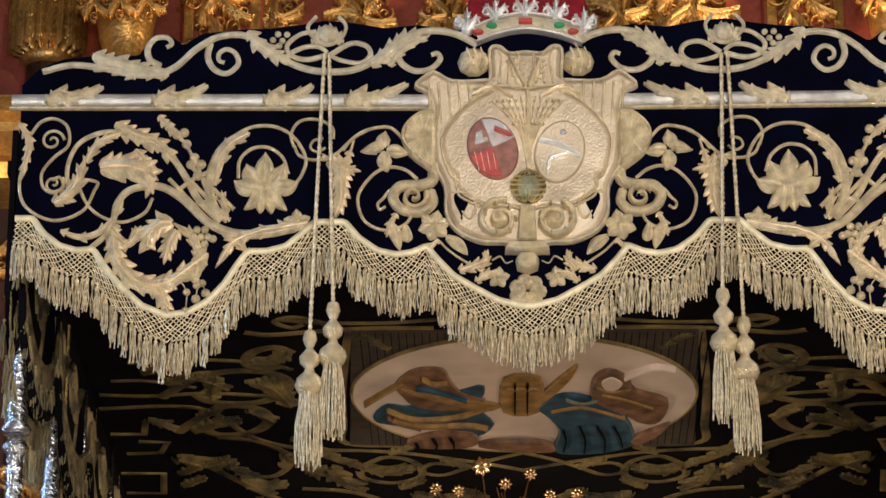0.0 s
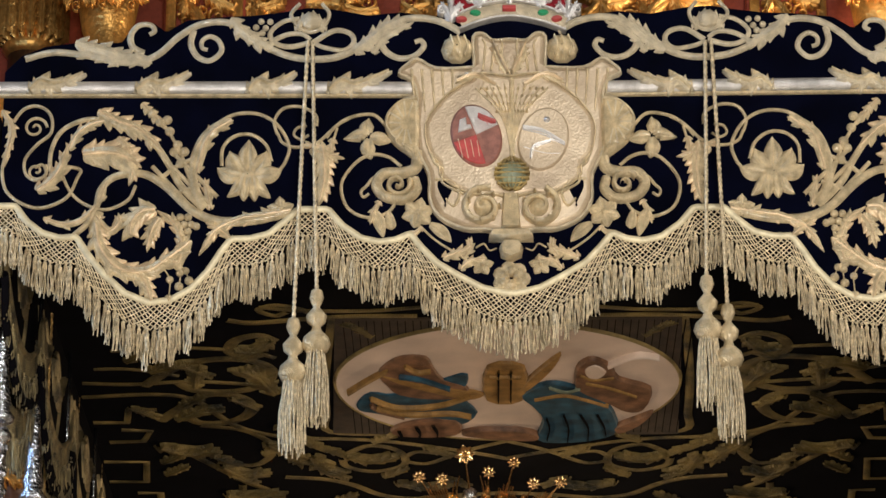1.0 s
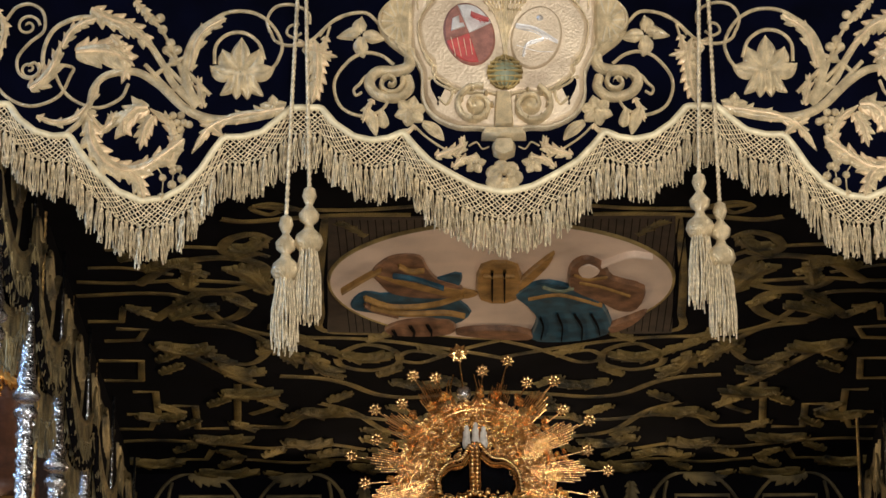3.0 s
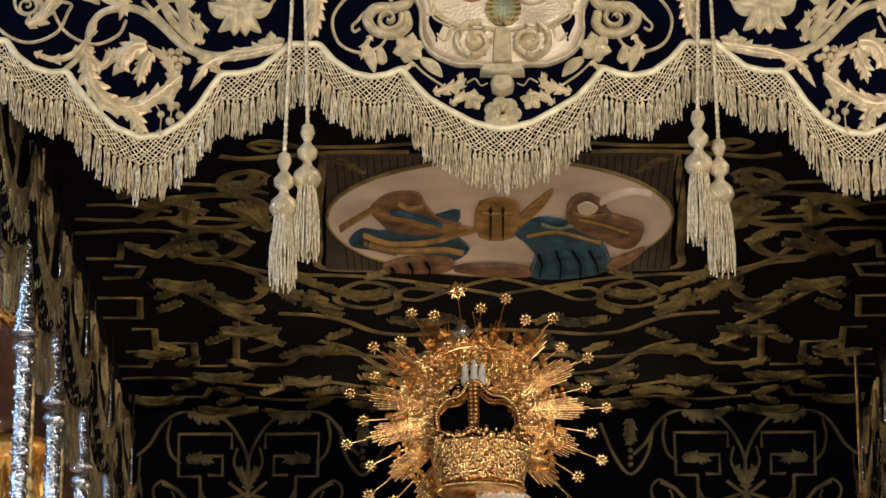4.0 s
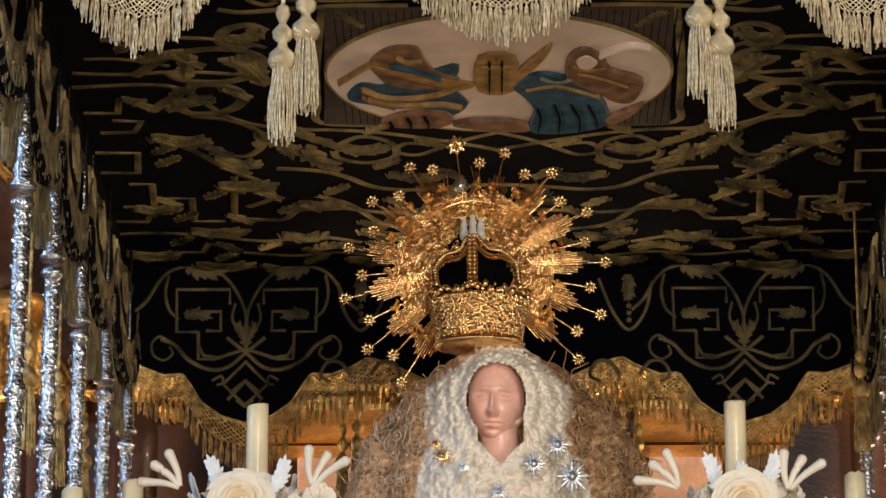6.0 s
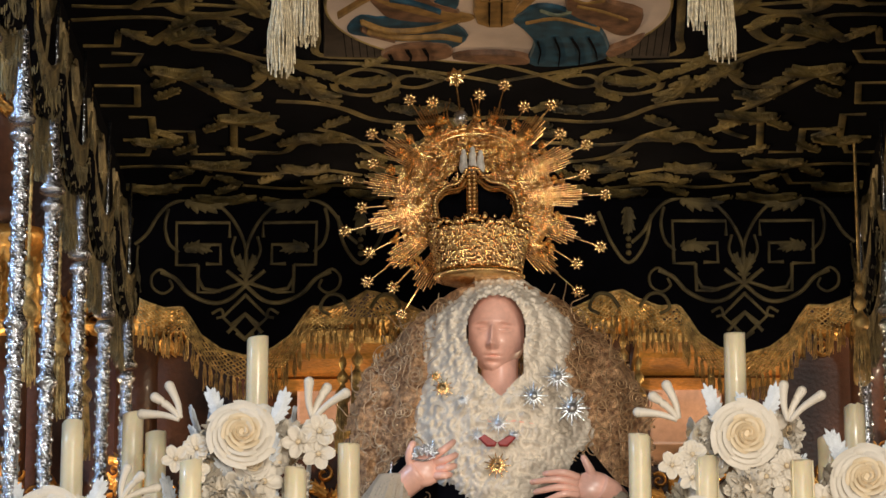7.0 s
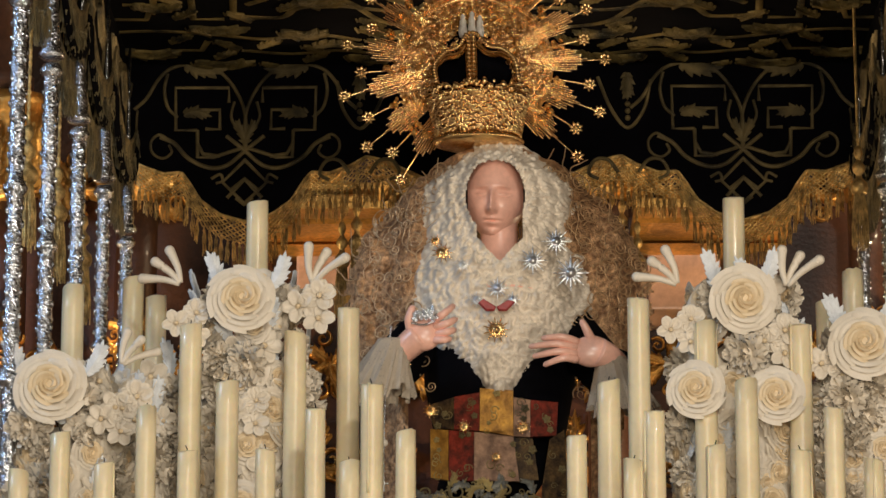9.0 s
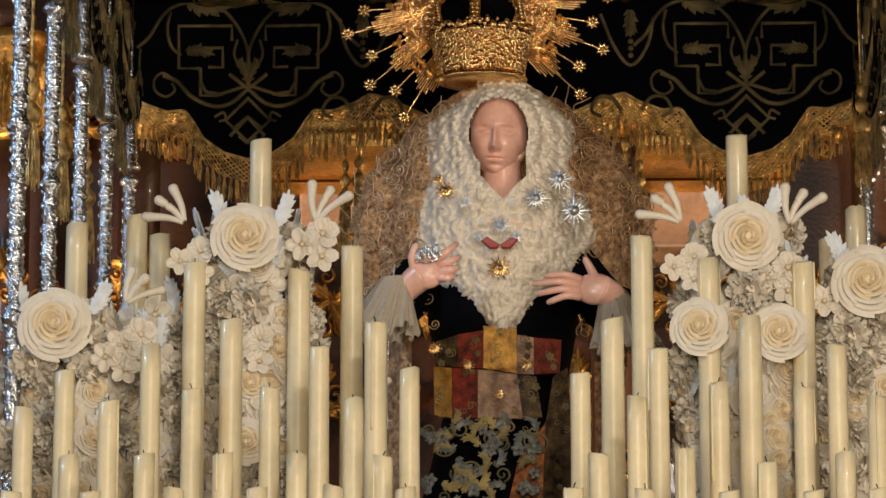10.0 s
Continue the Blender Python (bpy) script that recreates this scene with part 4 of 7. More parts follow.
# ---- cords with tassels ----
def cord_tassel(name, material, x, y, z_top, z_knob, size=1.0, top_x=None, top_y=0.0):
    """A twisted cord that ends in a turned knob and a skirt of strands."""
    top_x = x if top_x is None else top_x
    ob = root(name, pose(x, y, z_knob), "gold twisted cord with turned knob and tassel hanging from the canopy", "tassel", "cords with tassels")
    bm = bmesh.new()
    n, seg = 150, 6
    for tw in (0, math.pi):
        rings = []
        for i in range(n + 1):
            q = i / n
            a = tw + q * 150
            c = Vector(((top_x - x) * q + 0.0016 * math.cos(a), top_y * q * q + 0.0016 * math.sin(a), q * (z_top - z_knob)))
            rings.append([bm.verts.new(c + Vector((0.0032 * math.cos(2 * math.pi * k / seg), 0.0032 * math.sin(2 * math.pi * k / seg), 0))) for k in range(seg)])
        for a, b in zip(rings, rings[1:]):
            for k in range(seg):
                bm.faces.new((a[k], a[(k + 1) % seg], b[(k + 1) % seg], b[k]))
    part("cord", bm, material, ob)
    s = size
    part("knob", lathe([(0.004 * s, 0.008), (0.012 * s, 0.002), (0.0155 * s, -0.014), (0.011 * s, -0.026), (0.007 * s, -0.034), (0.011 * s, -0.040), (0.022 * s, -0.054), (0.020 * s, -0.068), (0.009 * s, -0.078), (0.012 * s, -0.088), (0.027 * s, -0.103), (0.031 * s, -0.118), (0.025 * s, -0.131), (0.017 * s, -0.138)], 16), THREAD if material is FRINGE else material, ob, "thread-wound turned knob")
    r = random.Random(int(abs(x) * 1000) + int(z_knob * 1000))
    sk = Sew()
    for ring, (r0, r1, cnt) in enumerate(((0.3, 1.6, 9), (1.2, 2.1, 16), (2.0, 2.7, 22))):
        for k in range(cnt):
            a = 2 * math.pi * k / cnt + r.uniform(-0.1, 0.1)
            end = -13.6 - r.uniform(13.0, 16.2) * (1.0)
            rows = []
            ph, am = r.uniform(0, 6), r.uniform(0.05, 0.22)
            for j in range(9):
                q = j / 8
                rad = (1.7 if ring == 2 else r0) + (r1 - (1.7 if ring == 2 else r0)) * min(1, q * 1.8)
                cx, cy = rad * math.cos(a) + am * math.sin(ph + 8 * q), rad * math.sin(a) + am * math.cos(ph + 7 * q)
                w = 0.2
                rows.append([(cx + w * math.cos(b), -13.4 + (end + 13.4) * q, cy + w * math.sin(b)) for b in (0.3, 2.4, 4.5)])
            sk.rows(rows, True)
    tagged(sewn("skirt", sk, material, ob, Matrix.Diagonal((s, s, 1, 1)), "skirt of loose metallic strands"), kind="stuff")
    return ob


for top, knob in zip([(-43.9, 16.6), (-42.9, 16.6), (42.6, 16), (43.9, 16)], [(-45.8, -50.2), (-41, -43.8), (41, -41.1), (45.2, -47.6)]):
    cord_tassel("cord_with_tassel", FRINGE, MID + knob[0] / 100, FRONT - 0.055, RAIL + top[1] / 100, RAIL + knob[1] / 100, 1.0, MID + top[0] / 100, 0.04)

# ---- roof of the canopy ----
roof = root("canopy_roof", pose(0, FRONT, ROOF), "dark velvet canopy roof with dull gold strapwork and a stitched oval picture", "canopy roof")
DOWN = Matrix(((1, 0, 0, 0), (0, 0, 1, 0), (0, 1, 0, 0), (0, 0, 0, 1)))
part("roof_cloth", box(-1.12, 1.12, 0.02, BACK - FRONT + 0.12, 0.0, 0.03), LINING, roof, "dark velvet ceiling cloth", smooth=False)


def roof_work():
    s = Sew()
    h = 0.35
    strap = lambda q, w0, w1, *rest: s.vine(q, 1.6 * w0, 1.6 * w1, *rest)
    strap([(-67.8, 99.8), (-61.7, 101.8), (-49.2, 99.3), (-35.4, 97.5), (-21.5, 97.7)], 1.6, 1.6, h)
    strap([(-59.6, 91.1), (-48.9, 93.6), (-32.5, 93.8), (-20.2, 91.6)], 1.2, 1.2, h)
    strap([(-47.6, 95.1), (-50.2, 92), (-55.5, 89.7), (-59.8, 93), (-55.9, 96.9), (-52.7, 94.3)], 1.2, 1.2, h)
    strap([(-42, 98.2), (-43.6, 114.6), (-45.8, 143.4), (-46.7, 169.6), (-46.2, 184.3), (-26.7, 186.4), (0.5, 188.6)], 1.4, 1.4, h)
    strap([(-108, 144.8), (-95.1, 145.8), (-79, 143.9), (-59, 147.5)], 1.3, 1.3, h)
    strap([(-98.2, 121.2), (-81.1, 119), (-64.5, 121.6), (-57.7, 126.6)], 1.2, 1.2, h)
    strap([(-92.3, 147.1), (-83.9, 134.5), (-74.8, 128), (-64.9, 128.1), (-59.4, 134.8), (-61.5, 145.8), (-69.5, 151.7), (-79.6, 150.7), (-83.4, 144.7)], 2.2, 2.2, h)
    strap([(-90.5, 174.5), (-85.2, 165.6), (-76.9, 154.2), (-68.3, 156.1), (-66, 165.8), (-71.1, 174.8), (-80.2, 176.5), (-84.1, 169.2)], 2.2, 2.2, h)
    strap([(-57, 114.5), (-60.9, 110.5), (-66.8, 114.3), (-68.7, 122.4), (-64.8, 126.5), (-59.6, 123.3)], 2.0, 2.0, h)
    strap([(-103.9, 134.3), (-94.6, 134.4), (-82.9, 139.6)], 1.0, 1.0, h)
    strap([(-109.2, 155.6), (-90, 153.6), (-80.2, 158.6), (-71.4, 178.4), (-60, 187.8), (-48, 189.8)], 1.4, 1.4, h)
    strap([(-60.2, 192.5), (-48, 189.8), (-32.9, 191.9), (-17.8, 197.8), (-5.6, 203.7), (0.9, 207.6)], 1.3, 1.3, h)
    strap([(0.8, 192.3), (-7.1, 197.9), (-13.3, 203.6), (-21.1, 211.3), (-27.2, 208.3), (-24, 201.5), (-17.9, 202.6)], 1.2, 1.2, h)
    strap([(-60.5, 222.7), (-49.6, 224.8), (-42, 230), (-34.4, 239.4), (-24.9, 242.6), (-12.1, 239.6), (1, 237.7)], 1.6, 1.6, h)
    strap([(-74.6, 268.8), (-61.6, 270.1), (-56.2, 261.4), (-44.7, 259.3), (-30.2, 263.9), (-15.5, 261.9), (1.1, 262.1)], 1.5, 1.5, h)
    strap([(-88, 196.9), (-80, 211.5), (-71.7, 226.6), (-64.5, 236.9), (-63.7, 250), (-70.6, 257.9)], 1.6, 1.6, h)
    strap([(-50.7, 247.5), (-41.4, 256.2), (-32.2, 274.8), (-19.1, 280.6), (1.1, 283.1)], 1.5, 1.5, h)
    strap([(-115.8, 285.1), (-98.9, 283), (-82.5, 286.6), (-67.8, 291.4), (-52.5, 287), (-39.4, 292.9)], 1.4, 1.4, h)
    strap([(-75.3, 302.9), (-60.2, 306.6), (-46.5, 303.2), (-31.4, 308.1)], 1.4, 1.4, h)
    strap([(-80.4, 178.3), (-68.7, 183.1), (-62.1, 197.2), (-67.6, 211.7), (-78.2, 209.1)], 1.5, 1.5, h)
    strap([(-42.4, 202.3), (-36, 195.7), (-28.6, 200.5), (-27.3, 212.2), (-35.3, 218), (-42.9, 214), (-44.1, 207.1)], 1.4, 1.4, h)
    strap([(-109.1, 208.7), (-97.6, 208.9), (-99.2, 226.3), (-109.5, 226.1)], 1.4, 1.4, h, 1, False)
    strap([(-105.8, 192), (-96.6, 191.1), (-94, 182.7), (-101.7, 181.7)], 1.4, 1.4, h, 1, False)
    strap([(-102.6, 236.5), (-96.3, 236.5), (-97.4, 257.6), (-106.3, 257.5)], 1.4, 1.4, h, 1, False)
    strap([(-112.7, 271.6), (-100.8, 271.8), (-99, 263), (-93.8, 263.1)], 1.4, 1.4, h, 1, False)
    strap([(-92.6, 249.7), (-86.2, 249.7), (-87.2, 271.4), (-78.1, 271.5)], 1.4, 1.4, h, 1, False)
    strap([(-72.7, 229.1), (-75.6, 271.5), (-61.6, 270.1)], 1.4, 1.4, h, 1, False)
    strap([(-108.5, 175.7), (-99.6, 175.8), (-98.2, 165.4), (-90.8, 165.5)], 1.4, 1.4, h, 1, False)
    strap([(-97.3, 302.6), (-87.1, 302.7), (-84.3, 292.3)], 1.4, 1.4, h, 1, False)
    return s


def roof_leaves():
    out = []
    out.append(Sew().leaf([(-77.2, 236.8), (-71, 238.9), (-61.2, 235.9)], 10, 4, 0.6, 0.4))
    out.append(Sew().leaf([(-88.7, 279.7), (-82.3, 283.2), (-72.1, 279.9)], 9, 4, 0.6, 0.4))
    out.append(Sew().leaf([(-92.3, 194.5), (-85.2, 199.8), (-77.3, 197)], 10, 4, 0.6, 0.4))
    out.append(Sew().leaf([(-55.8, 253.8), (-49.5, 257.1), (-44.4, 251.8)], 9, 4, 0.6, 0.4))
    out.append(Sew().leaf([(-42.4, 203.2), (-36.4, 207.2), (-28.6, 202.4)], 8, 4, 0.6, 0.4))
    out.append(Sew().leaf([(-59.3, 151.8), (-62.8, 139), (-66.7, 133.1)], 9, 4, 0.6, 0.4))
    out.append(Sew().leaf([(-51.7, 203.1), (-49.1, 214.9), (-44.6, 218.9)], 8, 4, 0.6, 0.4))
    out.append(Sew().leaf([(-63.3, 192.5), (-57.7, 202.1), (-55.2, 211.8)], 7, 4, 0.6, 0.4))
    out.append(Sew().leaf([(-29.3, 227.1), (-21.5, 231.3), (-13.5, 227.3)], 7, 4, 0.6, 0.4))
    out.append(Sew().leaf([(-43.4, 309.2), (-36.7, 312.8), (-29.7, 307)], 9, 4, 0.6, 0.4))
    out.append(Sew().leaf([(-62.3, 283.4), (-55.9, 288.1), (-49, 282.5)], 8, 4, 0.6, 0.4))
    out.append(Sew().leaf([(-89.8, 314.6), (-81.6, 319.5), (-72.6, 313.6)], 10, 4, 0.6, 0.4))
    out.append(Sew().leaf([(-89.6, 134.5), (-82.1, 130.4), (-76.8, 134.6)], 7, 4, 0.6, 0.4))
    out.append(Sew().leaf([(-58.3, 112.9), (-61.5, 119.2), (-67.1, 119.2)], 6, 4, 0.6, 0.4))
    out.append(Sew().leaf([(-79.3, 147.3), (-78.6, 138.8), (-77, 130.5)], 5, 4, 0.6, 0.4))
    out.append(Sew().leaf([(-85.8, 171.9), (-79.3, 165.7), (-73.3, 163.9)], 7, 4, 0.6, 0.4))
    out.append(Sew().leaf([(-39, 280.4), (-30.9, 287.2), (-22.5, 283.9)], 8, 4, 0.6, 0.4))
    out.append(Sew().leaf([(-18.7, 253.2), (-12.2, 252.2), (-4.1, 256.6)], 6, 4, 0.6, 0.4))
    out.append(Sew().leaf([(-103.1, 257.6), (-96.9, 260.9), (-89.9, 255.6)], 8, 4, 0.6, 0.4))
    out.append(Sew().leaf([(-110.8, 302.4), (-102.8, 307.3), (-93.9, 302.6)], 9, 4, 0.6, 0.4))
    out.append(Sew().leaf([(-33.1, 110.8), (-37, 103.7), (-39.7, 101.3)], 4, 4, 0.6, 0.4))
    out.append(Sew().leaf([(-76.9, 211.6), (-71.2, 219.6), (-64.7, 215.7)], 8, 4, 0.6, 0.4))
    out.append(Sew().leaf([(-59.4, 178.6), (-55.4, 187.9), (-48.3, 197.4)], 6, 4, 0.6, 0.4))
    out.append(Sew().leaf([(-53, 297.3), (-46.2, 295.1), (-39.6, 299.8)], 7, 4, 0.6, 0.4))
    return out


def roof_sprigs():
    """Leaves that grow by turns from both sides of the straps."""
    out = []
    for k, (u0, u1, v) in enumerate(((-102, -60, 128), (-104, -64, 160), (-100, -58, 205), (-56, -14, 196), (-102, -66, 222), (-58, -8, 220), (-56, -6, 246), (-104, -60, 246), (-100, -54, 266), (-46, -4, 270), (-102, -50, 296), (-44, -4, 296), (-90, -10, 312))):
        n = int((u1 - u0) / 13)
        for j in range(n):
            u = u0 + (u1 - u0) * (j + 0.5) / n
            w, d = 4.0 * math.sin(1.7 * j + k), 1 if (j + k) % 2 else -1
            out.append(Sew().leaf([(u, v + w), (u + 3.0, v + w + 3.5 * d), (u + 6.5, v + w + 8.0 * d)], 5.0, 2, 0.5, 0.4))
    return out


MIDROOF = [(0.6, 146.1)][0][0]
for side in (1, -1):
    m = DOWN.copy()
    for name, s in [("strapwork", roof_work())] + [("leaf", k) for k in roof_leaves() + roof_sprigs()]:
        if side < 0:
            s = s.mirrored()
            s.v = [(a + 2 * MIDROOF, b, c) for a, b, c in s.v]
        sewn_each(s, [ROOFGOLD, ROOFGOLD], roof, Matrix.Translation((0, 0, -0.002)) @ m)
picture = new("oval_picture")
picture.parent = roof
tagged(picture, "stitched oval picture of plain coloured shapes on grey-pink silk")
PIC = Matrix.Translation((0, 0, -0.003)) @ DOWN
sewn("picture_ground", Sew().plate([(-41.6, 98.2), (42.8, 98.1), (46.3, 186.3), (0.5, 188.6), (-45.6, 184.3)], 0.3, 0.4), DARKSILK, picture, PIC)
rib = Sew()
a, b = [(-39.6, 99.8)][0], [(45.6, 184.5)][0]
for k in range(46):
    u = a[0] + (b[0] - a[0]) * k / 45
    rib.vine([(u, a[1]), (u, b[1])], 0.45, 0.45, 0.5, 4)
tagged(sewn("ribbing", rib, LINING, picture, PIC), kind="stuff")
mid, lft, low_, up_ = [(0.6, 146.1)][0], [(-43.4, 141.7)][0], [(0.8, 188.6)][0], [(0.4, 101)][0]
cy, ry = (low_[1] + up_[1]) / 2, abs(low_[1] - up_[1]) / 2
OVAL = [(mid[0] + (mid[0] - lft[0]) * math.cos(t), cy + ry * math.sin(t)) for t in [2 * math.pi * k / 72 for k in range(72)]]
sewn("silk_oval", Sew().plate(OVAL, 0.9, 0.4), SKYSILK, picture, PIC)
sewn("oval_rim", Sew().vine([Vector(q) for q in OVAL + OVAL[:1]], 1.0, 1.0, 1.2, 1, False), OLDGOLD, picture, PIC)
def stitched(material, q, k):
    sewn("stitched_shape", Sew().plate(spline([Vector(c) for c in q], 3, True), 1.3 + 0.12 * k, 0.5, 0.8), material, picture, PIC)


def stitched_line(material, q):
    sewn("stitched_line", Sew().vine(q, 0.9, 0.5, 2.9), material, picture, PIC)


stitched(BLUESILK, [(-38.2, 157.3), (-34.5, 149.5), (-27.2, 150.5), (-11.1, 135.4), (-9.5, 143), (-11.3, 152.4), (-7, 165.6), (-11.5, 175.5), (-17.4, 170), (-26.3, 169.9), (-33.6, 166.2), (-37.9, 163.5)], 0)
stitched(BROWNSILK, [(-32.3, 135.2), (-29.1, 126.1), (-25.1, 122.1), (-19.7, 123), (-17.9, 131.2), (-15.5, 139.6), (-9.5, 145.6), (-10.4, 153.3), (-18.6, 154.9), (-27.3, 151.4), (-30.2, 144.5)], 1)
stitched(OCHRE, [(-32.5, 135.2), (-26.9, 138.6), (-19.8, 142.9), (-8.3, 148.1), (-5.2, 151.6), (-9.6, 155), (-18.5, 149.7), (-27, 142.8)], 2)
stitched(BROWNSILK, [(-30.1, 178), (-23.9, 171.7), (-12.9, 171), (-11.5, 181), (-17.6, 184.6), (-28.1, 183.6)], 3)
stitched(OCHRE, [(-4.6, 129.7), (4.8, 129.8), (4.7, 155.2), (-4.9, 155.1)], 4)
stitched(OCHRE, [(4.4, 144), (7.4, 134), (13.6, 120.1), (12.7, 129.1), (8.9, 140.7), (5.3, 148.3)], 5)
stitched(BLUESILK, [(4.1, 150.9), (10.4, 141.6), (18.2, 145), (26.7, 158.1), (30, 178.7), (24.6, 186.1), (15.6, 188.7), (8.6, 185.9), (9.9, 170.3), (7.1, 159.6)], 6)
stitched(BROWNSILK, [(17.4, 135.8), (18.4, 127.5), (21.9, 123.5), (26.6, 129.3), (28.9, 138.4), (37.3, 146.1), (36.2, 161.7), (31.3, 163.4), (26.1, 156.4), (18.5, 146.8)], 7)
stitched(BROWNSILK, [(28.8, 176), (34.4, 168.8), (38.7, 164.4), (35.5, 174.3), (30.4, 180.6)], 8)
stitched(BROWNSILK, [(-11.5, 181), (-7, 177.4), (3.4, 177.5), (8.8, 181.2), (8, 185.9), (-2.5, 184.8)], 9)
stitched(SKYSILK, [(19.8, 130), (22.6, 126.7), (25.6, 131.7), (23.7, 136.7), (20.6, 135.8)], 10)
stitched_line(OCHRE, [(-34.6, 152.1), (-27.5, 159.2), (-17.2, 157.6), (-9.1, 150.7)])
stitched_line(OCHRE, [(-33.3, 159.1), (-24.7, 164.5), (-14.3, 163.8), (-8.8, 166.5)])
stitched_line(BLUESILK, [(-26.8, 135.2), (-21.2, 137.8), (-14.1, 144.7)])
stitched_line(OCHRE, [(-25.2, 127.8), (-22.2, 132), (-18.8, 131.2)])
stitched_line(BROWNSILK, [(-34.7, 157.4), (-31.9, 161.8), (-26.2, 166.3)])
stitched_line(OCHRE, [(7.6, 152.6), (14.8, 149.3), (20.7, 152.8), (26.7, 158.1)])
stitched_line(ASH, [(11.1, 143.3), (15.5, 146.7), (19.1, 144.2)])
stitched_line(LINING, [(10.7, 166.8), (11.8, 175.8), (11.3, 185)])
stitched_line(LINING, [(15.1, 164.1), (16.8, 175.8), (16.8, 186.9)])
stitched_line(LINING, [(19.5, 164.2), (21.9, 175), (22.2, 186)])
stitched_line(LINING, [(23.9, 164.2), (26, 174.1), (26.8, 181.5)])
stitched_line(OCHRE, [(20.4, 140), (26.2, 143.4), (33.7, 150.4)])
stitched_line(OCHRE, [(18.8, 134.1), (22.3, 137.5), (27.4, 135.9)])
stitched_line(LINING, [(-28, 178), (-27.2, 182.6), (-27.5, 184.5)])
stitched_line(LINING, [(-23.4, 174.4), (-22.3, 179.9), (-22.7, 184.1)])
stitched_line(LINING, [(-18.9, 173.6), (-17.8, 179.1), (-17.9, 184.1)])
stitched_line(OCHRE, [(-4, 135.5), (4, 135.6)])
stitched_line(LINING, [(-1.7, 131.4), (-1.7, 154.3)])
stitched_line(LINING, [(1.4, 131.4), (1.5, 154.3)])
stitched_line(SKYSILK, [(25.7, 128.4), (32.5, 121.2), (38.2, 122.9)])
stitched_line(OCHRE, [(-40.2, 147.8), (-34.1, 137.6), (-29.6, 131)])

# ---- back hanging ----
back = root("back_hanging", pose(0, BACK, ROOF), "dark velvet back hanging with gold strapwork seen from inside the canopy", "canopy hanging")
LOBE = [(-74.7, -48.2), (-82.2, -46), (-88.1, -41.7), (-91.6, -36), (-94, -32.8), (-99.8, -33.2), (-106.4, -30.7), (-112.3, -27.1)]
MIDB, ENDB = [(0.1, -38.4)][0][0], LOBE[-1][0]


def back_low(u):
    """Lower edge: two deep side lobes, cusps and a middle lobe, alike on both sides."""
    d = -abs(u - MIDB) + MIDB
    c = LOBE[0][0]
    if d > c:
        e = 2 * c - d
        if e >= LOBE[-1][0] + 1.5:
            return along(LOBE[::-1], e)
        k = (d - (2 * c - LOBE[-1][0] - 1.5)) / (MIDB - (2 * c - LOBE[-1][0] - 1.5))
        return along(LOBE[::-1], LOBE[-1][0] + 1.5) - 13.0 * math.sin(k * math.pi / 2) ** 1.5
    return along(LOBE[::-1], d)


W2 = MIDB - ENDB + 2.0
sewn("velvet", cloth(back_low, lambda u: 0.0, MIDB - W2, MIDB + W2, 200), LINING, back)
back_fringe = new("fringe")
back_fringe.parent = back
back_fringe.matrix_local = pose(0, 0.03, 0)
fringe(back_fringe, lambda u: back_low(u) - 0.5, MIDB - W2, MIDB + W2, 7.0, DULLTASSELS, DULLFRINGE, 3.6, 5, 1.9)


def back_motif():
    s = Sew()
    for q, w in (
        ([(-108.8, -14), (-105.1, -10.5), (-101.8, -4.8), (-98.1, -1.2), (-92, 0.4), (-85.4, -0.6), (-80.9, -4.1), (-77.4, -9.2), (-75.1, -15.6), (-74.8, -24.1), (-75, -27.6)], 1.5),
        ([(-98.8, -2.7), (-99.7, -8), (-98.5, -13.4), (-95.4, -16.6)], 1.4), ([(-78.4, -11.6), (-79.3, -16.3), (-77.2, -20.5), (-74.9, -22.7)], 1.2),
        ([(-98.3, -23.3), (-101.1, -21.9), (-103.4, -24), (-103, -27.5), (-99.9, -29.3), (-97.2, -27.5), (-98, -25.1)], 1.2), ([(-100.7, -22.6), (-96.3, -24.7), (-92.1, -29.3), (-85.9, -32.2), (-80.4, -31.5), (-74.9, -26.9), (-69.3, -22.3)], 1.8),
        ([(-85.1, -35.7), (-82.4, -34.3), (-81.7, -36.4), (-83.7, -37.1)], 1.2),
    ):
        s.vine(q, w * 0.78, w * 0.7, 0.5)
    for q in ([(-89.5, -20.5), (-96, -20.5), (-96.3, -7.1), (-80.1, -7.2), (-80.1, -12)], [(-91.7, -14.1), (-82.8, -14.1), (-82.7, -20.2), (-87.1, -20.1)], [(-89.5, -20.5), (-89.3, -29), (-84.6, -29), (-74.9, -25.8)], [(-82.5, -28.7), (-87.7, -27.9), (-89.4, -24.7)], [(-74.8, -29.7), (-81.7, -36.8), (-74.6, -43.8), (-72.5, -41.7)], [(-80.3, -41.7), (-74.8, -35.7), (-70.4, -39.6)]):
        s.vine(q, 1.15, 1.15, 0.45, 1, False)
    s.leaf([(-93.3, -0.5), (-87.4, -2), (-80.9, -1.3)], 5.0, 3)
    s.leaf([(-93.4, -15.5), (-90, -14.8), (-85.5, -16.2)], 4.0, 3)
    s.leaf([(-75.1, -24.1), (-76.5, -20.5), (-77.9, -17.7)], 3.4, 2)
    return s


